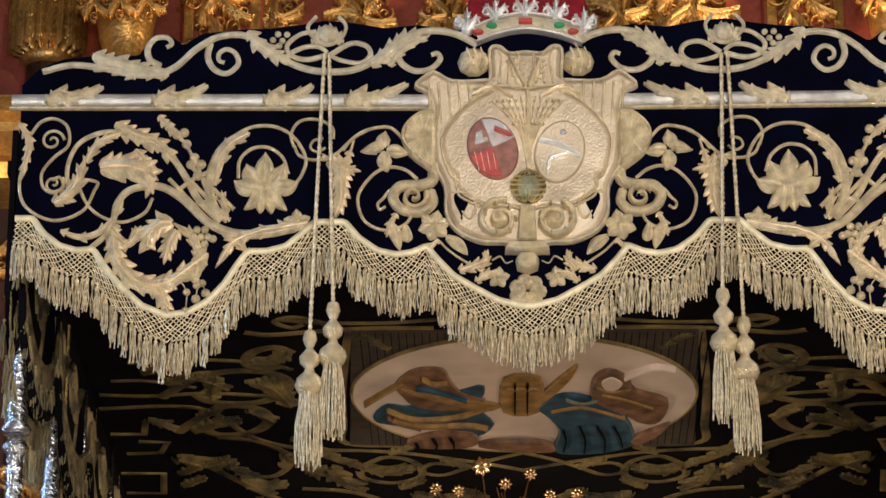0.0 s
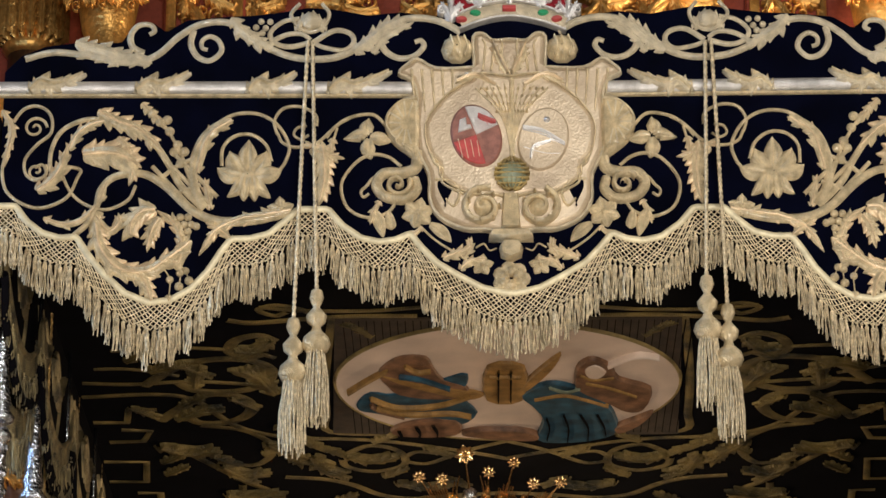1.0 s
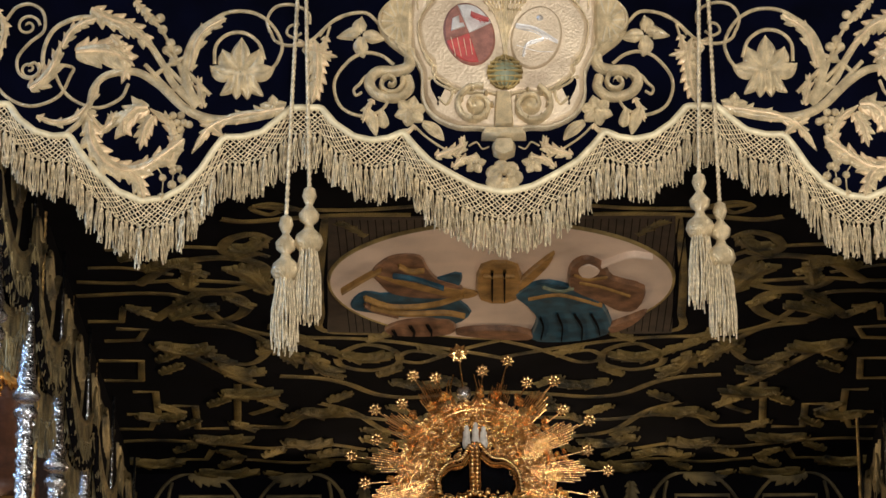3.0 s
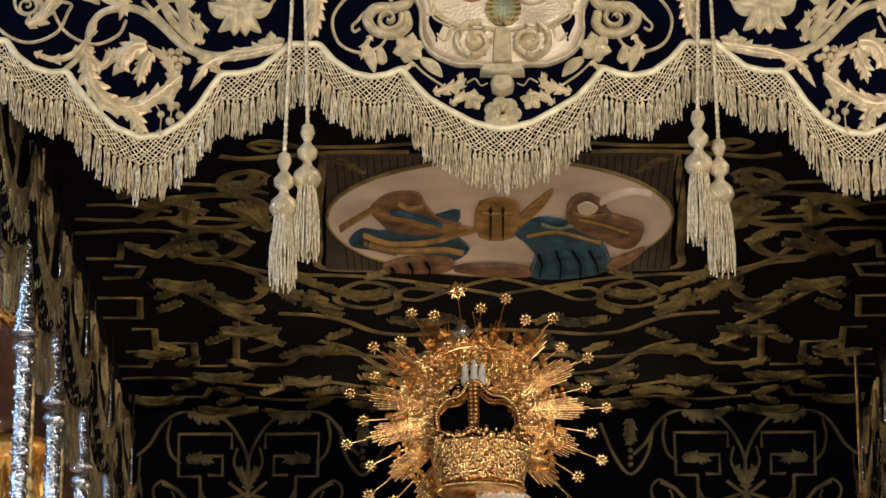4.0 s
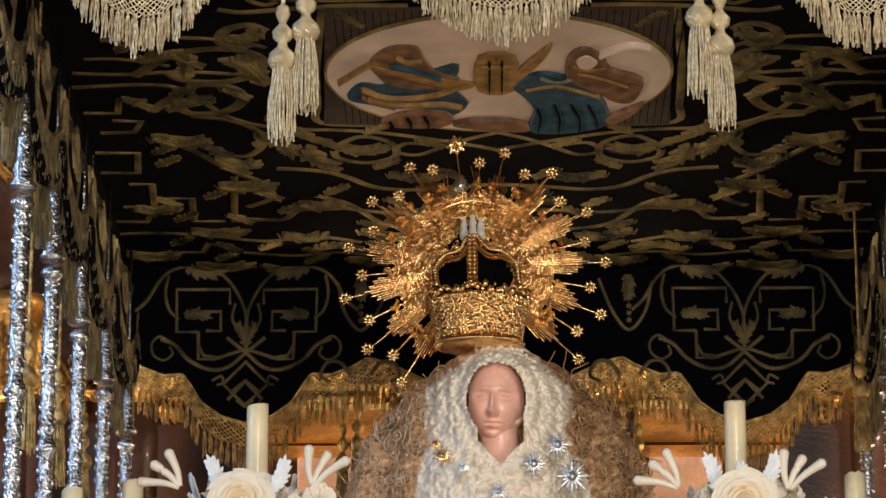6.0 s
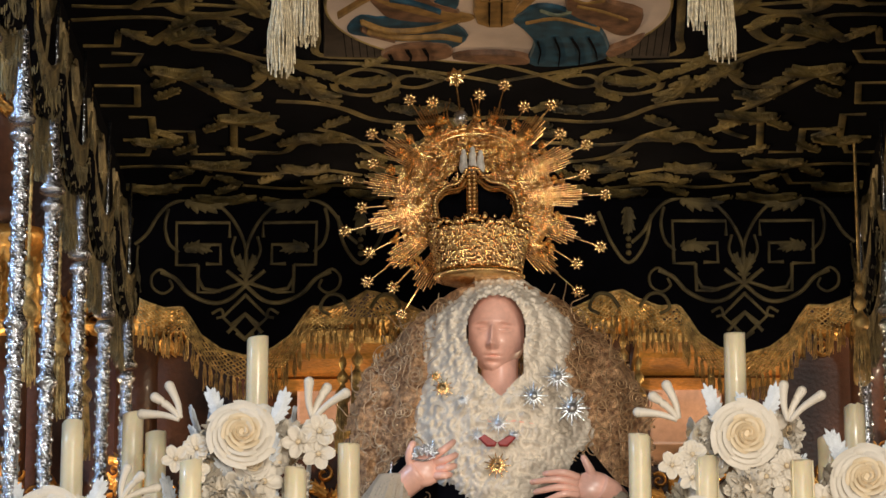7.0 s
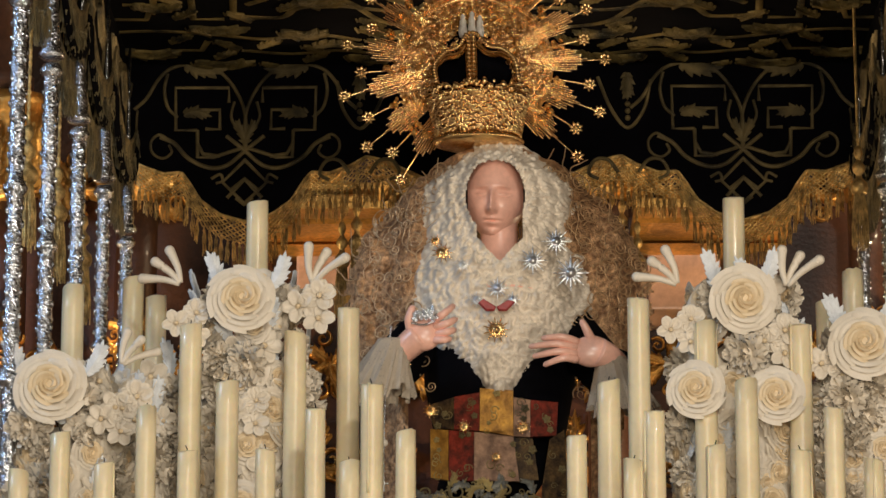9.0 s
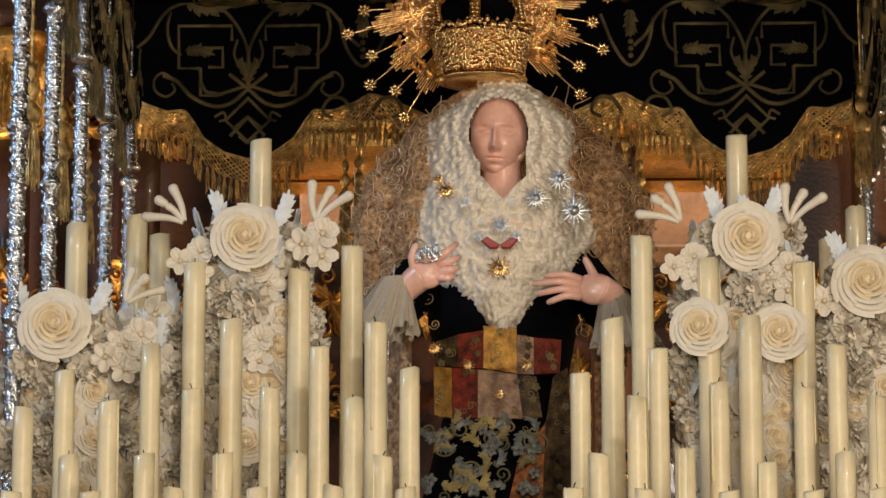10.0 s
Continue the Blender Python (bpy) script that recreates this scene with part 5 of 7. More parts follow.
cm = [(-75, -20.5)][0][0]
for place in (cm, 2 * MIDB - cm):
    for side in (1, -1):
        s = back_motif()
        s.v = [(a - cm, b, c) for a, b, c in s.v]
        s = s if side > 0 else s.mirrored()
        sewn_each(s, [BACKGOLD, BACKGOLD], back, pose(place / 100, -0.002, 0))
for x in (-1, 1):
    s = Sew()
    u0, v0 = [(-40.4, -8.2)][0]
    u0 = u0 - MIDB
    s.leaf([(u0, v0 + 5), (u0, v0 + 1), (u0, v0 - 3)], 4.4, 3)
    for k in range(3):
        s.bead(u0, v0 - 4.5 - 2.2 * k, 0.9)
    s.vine([(u0 - 7, v0 + 3), (u0 - 5, v0 - 6), (u0, v0 - 12), (u0 + 5, v0 - 6), (u0 + 9, v0 + 4)], 1.1, 1.1, 0.5)
    for d in (-1, 1):
        s.vine([(u0 + d * 3, v0 - 26), (u0 + d * 6, v0 - 22), (u0 + d * 10, v0 - 22), (u0 + d * 12, v0 - 26), (u0 + d * 9, v0 - 28)], 1.2, 1.0, 0.5)
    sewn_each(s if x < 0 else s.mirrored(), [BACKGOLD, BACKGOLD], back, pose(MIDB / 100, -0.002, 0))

# ---- side hangings ----
LONG = (BACK - FRONT) * 100


def side_low(u):
    k = (u / LONG * 5) % 1.0
    return -33.0 - 13.0 * (abs(math.sin(math.pi * k)) ** 0.8) + 5.0 * (1 if k < 0.06 or k > 0.94 else 0)


for s in (-1, 1):
    ob = root("side_hanging", pose(s * SIDE, FRONT if s < 0 else BACK, ROOF + 0.02, 0, 0, 90 if s < 0 else -90), "dark velvet side hanging with dull gold fringe seen from inside", "canopy hanging", "side hangings")
    sewn("velvet", cloth(side_low, lambda u: 8.0, 1.5, LONG - 1.5, 160), LINING, ob)
    f = new("fringe")
    f.parent = ob
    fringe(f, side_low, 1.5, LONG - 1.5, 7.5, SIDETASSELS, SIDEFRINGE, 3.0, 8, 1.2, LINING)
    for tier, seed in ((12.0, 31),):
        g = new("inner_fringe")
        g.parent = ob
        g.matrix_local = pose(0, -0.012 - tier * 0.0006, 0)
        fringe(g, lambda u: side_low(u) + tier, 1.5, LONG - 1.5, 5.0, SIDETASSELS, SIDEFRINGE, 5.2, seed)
    work = Sew()
    for k in range(5):
        c = LONG * (k + 0.5) / 5
        for d in (-1, 1):
            work.vine([(c, -40), (c + d * 8, -36), (c + d * 16, -28), (c + d * 20, -16), (c + d * 12, -8), (c + d * 5, -14), (c + d * 8, -20)], 1.8, 1.2, 0.6)
            work.leaf([(c + d * 4, -12), (c + d * 14, -18), (c + d * 24, -10)], 7, 4)
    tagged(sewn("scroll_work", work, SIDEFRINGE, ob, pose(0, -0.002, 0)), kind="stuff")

# ---- silver canopy poles ----
def silver_pole():
    ob = root("canopy_pole", pose(0, 0, 1.75), "slender chased silver canopy pole with knops and a pointed finial", "canopy pole", "canopy poles")
    prof, z = [(0.03, 0.0)], 0.01
    step = 0.44
    while z < 2.2:
        prof += [(0.0165, z), (0.0185, z + 0.08), (0.0165, z + 0.16), (0.019, z + 0.24), (0.0165, z + 0.32), (0.0185, z + 0.38), (0.0165, z + 0.395), (0.026, z + 0.403), (0.029, z + 0.412), (0.02, z + 0.428)]
        z += step
    shaft = part("shaft", lathe(prof, 14), SILVER, ob, "shaft embossed all over with foliage")
    bm = lathe([(0.02, z), (0.031, z + 0.006), (0.033, z + 0.014), (0.021, z + 0.03), (0.024, z + 0.05), (0.019, z + 0.075), (0.013, z + 0.16), (0.008, z + 0.24), (0.005, z + 0.36), (0.005, ROOF - 1.75)], 14)
    part("finial", bm, SILVER, ob, "tapered finial reaching the canopy frame")
    # raised bosses up the shaft
    r = random.Random(3)
    bosses = bmesh.new()
    for k in range(260):
        zz, a = 0.3 + 1.9 * k / 260, k * 2.4
        q = Matrix.Translation((0.0172 * math.cos(a), 0.0172 * math.sin(a), zz)) @ Matrix.Diagonal((0.006, 0.006, 0.008 + 0.004 * r.random(), 1))
        bmesh.ops.create_icosphere(bosses, subdivisions=1, radius=1, matrix=q)
    tagged(part("embossing", bosses, SILVER, shaft), kind="stuff")
    return ob


pole = silver_pole()
first = True
for y in (6.80, 7.36, 7.92, 8.50, 9.10, 9.70):
    for s in (-1, 1):
        if first:
            pole.matrix_world = pose(-1.085, y, 1.75)
            first = False
        else:
            copy_thing(pole, pose(s * 1.085, y, 1.75))

# ---- dull tassels along the sides ----
for x, y, z in [(-1.098, 7.64, 3.71), (-1.103, 8.25, 3.77), (-1.103, 8.8, 3.783), (1.031, 9.3, 4.104)]:
    cord_tassel("cord_with_tassel", DULLFRINGE, x, y, ROOF + 0.006, z, 0.85)

for x, y, z in [(0.389, 9.97, 4.119), (0.433, 9.97, 4.051), (-0.459, 9.97, 4.054), (-0.415, 9.97, 4.11)]:
    cord_tassel("cord_with_tassel", DULLFRINGE, x, y, ROOF + 0.006, z, 0.8)

# ---- gilded altarpiece behind ----
altar = root("altarpiece", pose(0, 12.0, 0), "tall carved altarpiece of red-brown wood with gilded ornament", "altarpiece")
part("back_panel", box(-6, 6, 0.2, 0.45, 0, 11), WOOD, altar, smooth=False)


def cornice(z, w, d, h, m, x0=-6.0, x1=6.0):
    bm = bmesh.new()
    prof = [(0.2, 0), (-d * 0.3, 0), (-d * 0.45, h * 0.18), (-d * 0.4, h * 0.3), (-d * 0.75, h * 0.5), (-d * 0.8, h * 0.62), (-d, h * 0.7), (-d, h * 0.95), (-d * 0.9, h), (0.2, h)]
    rings = [[bm.verts.new((x, a, z + b)) for a, b in prof] for x in (x0, x1)]
    for k in range(len(prof)):
        j = (k + 1) % len(prof)
        bm.faces.new((rings[0][k], rings[0][j], rings[1][j], rings[1][k]))
    bm.faces.new(rings[0])
    bm.faces.new(rings[1][::-1])
    return part("cornice", bm, m, altar, "gilded moulded cornice", smooth=False)


cornice(4.40, 0, 0.58, 0.10, GILT, -0.85, -0.35)
cornice(4.40, 0, 0.58, 0.10, GILT, 0.50, 1.05)
for x0, x1, z in ((-0.70, -0.44, 4.36), (0.56, 0.82, 4.30)):
    part("marble_panel", box(x0, x1, -0.16, 0.2, z - 0.10, z + 0.14, 0.01), MARBLE, altar, "rose marble panel", smooth=False)
    for k in range(4):
        part("moulding", box(x0 - 0.03, x1 + 0.03, -0.20 - 0.03 * k, 0.0, z + 0.145 + 0.036 * k, z + 0.172 + 0.036 * k, 0.008), GILT, altar, "bright gilded moulding", smooth=False)
cornice(6.75, 0, 0.35, 0.25, GILT)
part("frieze", box(-6, 6, 0.05, 0.2, 7.0, 9.0), REDPAINT, altar, "red painted frieze", smooth=False)


def carved_spray(seed, size):
    """A clump of gilded acanthus scrolls, in centimetres."""
    r = random.Random(seed)
    s = Sew()
    for k in range(5):
        a = 2 * math.pi * k / 5 + r.uniform(-0.3, 0.3)
        d, e = Vector((math.cos(a), math.sin(a))), Vector((-math.sin(a), math.cos(a)))
        s.leaf([d * 0.1 * size, d * 0.5 * size + e * 0.15 * size, d * 0.85 * size + e * 0.5 * size], size * 0.42, 3, size * 0.22)
        s.spiral(*(d * 0.62 * size - e * 0.25 * size), size * 0.24, 1.3, size * 0.1, a, 1 if k % 2 else -1, size * 0.2)
    s.bead(0, 0, size * 0.2, size * 0.3)
    return s


SPRAYS = [carved_spray(k, 16).mesh("carved_spray", [GILT]) for k in range(5)]
r = random.Random(4)
for z in (4.05, 7.35, 7.47, 7.60, 6.5, 4.75, 3.7):
    x = -3.2 if z < 7 else -0.95
    while x < (3.2 if z < 7 else 0.95):
        share("carved_spray", SPRAYS[r.randrange(5)], Matrix.LocRotScale((x, 0.03 if z > 6.9 else 0.18, z + r.uniform(-0.03, 0.03)), Euler((0, r.uniform(0, 6), 0)), Vector((1, 1, 1)) * r.uniform(0.75, 1.15)), altar)
        x += r.uniform(0.26, 0.36)


def altar_column(x, z0, z1, rad):
    prof, n = [(rad * 1.5, z0), (rad * 1.5, z0 + 0.08), (rad * 1.15, z0 + 0.12), (rad * 1.3, z0 + 0.18), (rad, z0 + 0.22)], 10
    prof += [(rad * (1 - 0.12 * k / n), z0 + 0.22 + (z1 - z0 - 0.62) * k / n) for k in range(1, n)]
    col = part("column", lathe(prof + [(rad * 0.88, z1 - 0.40)], 18), WOOD, altar, "red-brown wooden column", pose(x, -0.12, 0))
    part("capital", lathe([(rad * 0.9, z1 - 0.40), (rad * 1.15, z1 - 0.37), (rad * 0.95, z1 - 0.33), (rad * 1.05, z1 - 0.2), (rad * 1.6, z1 - 0.06), (rad * 1.7, z1 - 0.04), (rad * 1.7, z1)], 18), GILT, col, "gilded capital")
    for k in range(10):
        a = math.pi * (k + 0.5) / 10
        m = pose(-math.cos(a) * rad * 1.02, -math.sin(a) * rad * 1.02, z1 - 0.22, 0, 0, math.degrees(a) - 90) @ Matrix.Diagonal((0.35, 0.5, 0.9, 1))
        share("capital_leaf", CAPLEAF, m, col)
    for k in range(3):
        share("carved_spray", SPRAYS[k], pose(0, -rad * 1.0, z0 + 0.5 + 0.7 * k) @ Matrix.Diagonal((0.6, 0.8, 0.7, 1)), col)


CAPLEAF = Sew().leaf([(0, -14), (0, -2), (1, 12)], 14, 3, 5).mesh("capital_leaf", [GILT])
for x in (-2.35, -1.81, 1.81, 2.3):
    altar_column(x, 5.0, 7.60, 0.095)
for x in (-1.75, -1.28, -0.86, 0.42, 0.98, 1.36, 1.75):
    altar_column(x, 2.2, 5.0, 0.085)
for x in (-1.14, 1.14):
    part("pilaster", box(x - 0.16, x + 0.16, -0.05, 0.2, 6.4, 8.6, 0.02), REDPAINT, altar, "red pilaster with gilded edges", smooth=False)
    for d in (-0.13, 0.13):
        part("pilaster_strip", box(x + d - 0.02, x + d + 0.02, -0.075, -0.04, 6.4, 8.6, 0.008), GILT, altar, smooth=False)
    for z in (7.3, 7.52):
        share("carved_spray", SPRAYS[1], pose(x, -0.06, z), altar)
for x in (-1.47, 1.49):
    urn = root("altar_urn", pose(x - 0.02, 11.72, 7.0), "gilded and silvered carved urn on the altarpiece cornice", "urn", "altarpiece urns")
    part("body", lathe([(0.09, 0), (0.09, 0.04), (0.05, 0.1), (0.10, 0.24), (0.125, 0.4), (0.11, 0.52), (0.09, 0.6), (0.12, 0.68), (0.04, 0.8)], 18), GILT, urn)
    for k in range(3):
        share("ornament", SPRAYS[k], pose(-0.1 + 0.1 * k, -0.16 + 0.02 * abs(k - 1), 0.34, 0, 0, 0) @ Matrix.Diagonal((0.5, 0.6, 0.6, 1)), urn)

# ---- the float that carries everything ----
setting("float_platform", box(-1.3, 1.3, 6.5, 10.05, 0.0, 1.75, 0.02), LINING, "dark draped platform of the processional float", "platform")


def tube(bm, pts, r0, r1, seg=8, n=5, smooth=True):
    """A round bar along points, tapering from r0 to r1, closed at both ends."""
    p = spline(pts, n) if smooth else [Vector(q) for q in pts]
    rings = []
    for i, q in enumerate(p):
        d = (p[min(i + 1, len(p) - 1)] - p[max(i - 1, 0)]).normalized()
        a = d.orthogonal().normalized()
        b = d.cross(a)
        if rings and a.dot(last) < 0:
            a, b = -a, -b
        last = a
        s = i / (len(p) - 1)
        r = r0 + (r1 - r0) * s
        rings.append([bm.verts.new(q + (a * math.cos(2 * math.pi * k / seg) + b * math.sin(2 * math.pi * k / seg)) * r) for k in range(seg)])
    for a, b in zip(rings, rings[1:]):
        for k in range(seg):
            bm.faces.new((a[k], a[(k + 1) % seg], b[(k + 1) % seg], b[k]))
    bm.faces.new(rings[0][::-1])
    bm.faces.new(rings[-1])
    return bm


def ball(bm, c, r, scale=(1, 1, 1), sub=2, turn=None, mi=0):
    m = Matrix.Translation(c) @ (turn or Matrix.Identity(4)) @ Matrix.Diagonal((r * scale[0], r * scale[1], r * scale[2], 1))
    got = bmesh.ops.create_icosphere(bm, subdivisions=sub, radius=1, matrix=m)
    for v in got["verts"]:
        for f in v.link_faces:
            f.material_index = mi
    return bm


# ---- the carved figure: one plain mesh ----
def figure():
    bm = bmesh.new()
    bump = lambda a, b, x, z, sx, sz: math.exp(-((x - a) / sx) ** 2 - ((z - b) / sz) ** 2)
    got = bmesh.ops.create_uvsphere(bm, u_segments=200, v_segments=160, radius=1)
    for v in got["verts"]:
        x, y, z = v.co
        w = 0.076 * (1 - 0.34 * max(0, -z - 0.15) ** 1.3) * (1 + 0.02 * z)
        px, py, pz = x * w, y * 0.098, z * (0.118 if z > 0 else 0.104)
        if y < 0:
            nose = bump(0, -0.026, px, pz, 0.0095, 0.010) + 0.75 * bump(0, -0.010, px, pz, 0.0075, 0.017) + 0.40 * bump(0, 0.010, px, pz, 0.0065, 0.014)
            wings = sum(bump(s * 0.010, -0.029, px, pz, 0.005, 0.006) for s in (-1, 1))
            sock = sum(bump(s * 0.029, 0.015, px, pz, 0.018, 0.011) for s in (-1, 1))
            lids = sum(bump(s * 0.029, 0.012, px, pz, 0.013, 0.007) for s in (-1, 1))
            slit = sum(bump(s * 0.029, 0.0055 + 14 * (px - s * 0.029) ** 2, px, pz, 0.014, 0.0018) for s in (-1, 1))
            brow = sum(bump(s * 0.028, 0.031 - 0.12 * (abs(px) - 0.014), px, pz, 0.020, 0.005) for s in (-1, 1))
            cheek = sum(bump(s * 0.038, -0.022, px, pz, 0.018, 0.020) for s in (-1, 1))
            lips = bump(0, -0.048, px, pz, 0.016, 0.0045) + 1.1 * bump(0, -0.060, px, pz, 0.013, 0.005)
            part_ = bump(0, -0.054, px, pz, 0.014, 0.0022)
            chin = bump(0, -0.086, px, pz, 0.018, 0.014)
            under = bump(0, -0.069, px, pz, 0.016, 0.005)
            py += -0.028 * nose - 0.007 * wings + 0.018 * sock - 0.013 * lids + 0.006 * slit - 0.005 * brow - 0.005 * cheek - 0.009 * lips + 0.011 * part_ - 0.011 * chin + 0.005 * under
        v.co = (px, py, pz)
    turn = Euler((radians(11), radians(3), radians(-5))).to_matrix().to_4x4()
    bmesh.ops.transform(bm, matrix=Matrix.Translation((-0.004, 8.085, 3.645)) @ turn, verts=got["verts"])
    for f in bm.faces:
        c = f.calc_center_median()
        if abs(c.x + 0.004) > 0.068 or c.z > 3.735 or c.y > 8.11:
            f.material_index = 1
    lathe([(0.047, 3.60), (0.045, 3.55), (0.047, 3.51), (0.055, 3.47), (0.075, 3.445), (0.13, 3.40)], 32, bm, (0.004, 8.085, 0))
    bm.faces.ensure_lookup_table()
    k = len(bm.faces)
    lathe([(0.12, 3.41), (0.19, 3.36), (0.185, 3.2), (0.15, 3.02), (0.15, 2.96), (0.24, 2.6), (0.32, 2.2), (0.33, 2.05)], 32, bm, (0.005, 8.18, 0))
    bm.faces.ensure_lookup_table()
    for f in bm.faces[k:]:
        f.material_index = 2
    # arms
    for s, wrist in ((-1, (-0.240, 7.94, 3.225)), (1, (0.285, 7.94, 3.20))):
        k = len(bm.faces)
        tube(bm, [(s * 0.17, 8.14, 3.33), (s * 0.29, 8.06, 3.18), wrist], 0.07, 0.045, 10)
        bm.faces.ensure_lookup_table()
        for f in bm.faces[k:]:
            f.material_index = 2
    # one hand half closed round a spray, its back outwards
    tube(bm, [(-0.240, 7.94, 3.225), (-0.215, 7.92, 3.245), (-0.185, 7.905, 3.268)], 0.031, 0.036, 14)
    ball(bm, (-0.178, 7.90, 3.268), 0.043, (1.0, 0.55, 0.92), 3)
    for j, (dx, dz, ex, ez) in enumerate(((-0.012, 0.030, -0.108, 3.334), (-0.002, 0.016, -0.102, 3.302), (0.002, 0.001, -0.105, 3.276), (-0.002, -0.014, -0.116, 3.254))):
        a = Vector((-0.150 + dx, 7.893, 3.268 + dz))
        e = Vector((ex, 7.885, ez))
        tube(bm, [a, a.lerp(e, 0.5) + Vector((0.004, -0.016, -0.004)), e], 0.0108, 0.0078, 10, 4)
        ball(bm, e, 0.0078, (1, 1, 1), 1)
    tube(bm, [(-0.205, 7.90, 3.275), (-0.212, 7.885, 3.302), (-0.204, 7.878, 3.328)], 0.013, 0.009, 10, 4)
    ball(bm, (-0.204, 7.878, 3.328), 0.009, (1, 1, 1), 1)
    # the other hand held out flat, its thumb up
    tube(bm, [(0.285, 7.94, 3.20), (0.262, 7.915, 3.215), (0.235, 7.90, 3.226)], 0.030, 0.036, 14)
    ball(bm, (0.222, 7.898, 3.226), 0.043, (1.15, 0.5, 0.90), 3)
    for j, (z0, ex, ez) in enumerate(((3.247, 0.108, 3.256), (3.233, 0.078, 3.236), (3.219, 0.086, 3.212), (3.206, 0.112, 3.192))):
        a = Vector((0.188, 7.893, z0))
        e = Vector((ex, 7.885, ez))
        tube(bm, [a, a.lerp(e, 0.45) + Vector((0, -0.012, 0.006)), e], 0.0108, 0.0070, 10, 4)
        ball(bm, e, 0.0070, (1, 1, 1), 1)
    tube(bm, [(0.222, 7.895, 3.252), (0.212, 7.885, 3.272), (0.200, 7.88, 3.294)], 0.0125, 0.0082, 10, 4)
    ball(bm, (0.200, 7.88, 3.294), 0.0082, (1, 1, 1), 1)
    ob = part("statue", bm, [SKIN, HAIR, LINING], None)
    return tagged(ob, "carved and painted standing figure in a dark robe", "statue")


figure()
setting("pedestal", lathe([(0.4, 1.75), (0.4, 1.8), (0.34, 1.84), (0.33, 2.0), (0.38, 2.06)], 32, None, (0, 8.18, 0)), SILVER, "silver pedestal under the statue", "pedestal")


def drape(name, widths, mid, depth, cell, material, hole=None, ruffle=None, ragged=0.0):
    """A draped cloth: a grid over a half-width that changes with height, pushed into folds like gathered lace."""
    lo, hi = widths[-1][1], widths[0][1]
    pts = [(z, w) for w, z in widths][::-1]
    nz, nx = int((hi - lo) / cell), int(2 * max(w for w, _ in widths) / cell)
    wide = max(w for w, _ in widths)
    bm = bmesh.new()
    grid = {}
    for i in range(nz + 1):
        z = lo + (hi - lo) * i / nz
        w = along(pts, z)
        for j in range(nx + 1):
            x = -wide + 2 * wide * j / nx
            e = w * (1 + ragged * noise.noise(Vector((x * 0 + (1 if x > 0 else -1) * 3, 0, z * 0.55))))
            if abs(x) > e or (hole and hole(x, z)):
                continue
            y = depth(x, z, w) - (ruffle(x, z) if ruffle else 0)
            grid[i, j] = bm.verts.new(((mid + x) / 100, y / 100, z / 100))
    for (i, j) in grid:
        q = [grid.get(k) for k in ((i, j), (i, j + 1), (i + 1, j + 1), (i + 1, j))]
        if all(q):
            bm.faces.new(q)
    return part(name, bm, material, None)


VM = 0.4


def face_hole(x, z):
    if ((x + 0.9) / 7.0) ** 2 + ((z - 2.6) / 9.2) ** 2 < 1:
        return True
    return -13.4 < z < 0 and abs(x - 0.1) < 5.3 * min(1.0, (z + 13.4) / 5.5)


def lace_folds(x, z):
    """Gathered frills: short wavy ridges in rows round the face, with crinkles on them."""
    d = math.hypot(x / 7.6, (z - 3) / 11.5)
    a = math.atan2(x, z - 3)
    w = noise.noise(Vector((x * 0.13, z * 0.13, 1.0)))
    row = 0.5 + 0.5 * math.sin(d * 13 + 4 * w)
    pleat = math.sin(a * 34 + 5 * noise.noise(Vector((x * 0.22, z * 0.22, 3.0))) + 2.5 * math.floor((d * 13 + 4 * w) / 6.28))
    small = abs(noise.noise(Vector((x * 0.62, z * 0.62, 5.0)))) + 0.6 * abs(noise.noise(Vector((x * 1.5, z * 1.5, 9.0))))
    rim = 1.1 * math.exp(-((d - 1.0) / 0.22) ** 2)
    return 0.8 * row + (0.45 * row + 0.15) * pleat + 2.3 * small + rim


veil_w = [(abs(a[0] - VM), a[1]) for a in [(9.8, 21.7), (14, 18.5), (16.6, 14.4), (19.1, 9.1), (20.7, 2.3), (20.9, -4.5), (23, -10.6), (24.8, -17.1), (25.0, -23.5), (23.4, -29.6), (17, -35.8), (12.1, -40.2), (7.9, -43.4), (2.4, -45.6)]]
veil = drape("lace_veil", veil_w, VM, lambda x, z, w: 797 + 20 * (abs(x) / max(w, 6)) ** 2.2 + (14 if z > 10 else 0) * (z - 10) / 10, 0.30, LACE, face_hole, lace_folds, 0.14)
veil.location = (0, 0, 3.6)
tagged(veil, "ruffled ivory lace veil and kerchief pinned round the statue's face", "veil")

mantle_w = [(abs(a[0] - VM) * 1.0, a[1]) for a in [(7.7, 20), (16.1, 17), (26, 8), (34.5, -1.8), (38.5, -11.8), (38.9, -23.1), (37.1, -34.4), (32, -45.6), (29, -62.3), (30.1, -84.4)]]
mantle = drape("mantle", mantle_w, VM, lambda x, z, w: 806 + 16 * (abs(x) / max(w, 9)) ** 2, 0.6, NETGOLD, lambda x, z: abs(x) < 6 or (abs(x) < 22 and z < -30), lambda x, z: 1.6 * math.sin(x * 0.5 + 1.5 * noise.noise(Vector((x * 0.1, z * 0.1, 2)))) + 1.3 * noise.noise(Vector((x * 0.5, z * 0.5, 7))), 0.05)
mantle.location = (0, 0, 3.6)
tagged(mantle, "brown and gold openwork mantle over the statue's shoulders", "mantle")
r = random.Random(12)
stitch = Sew()
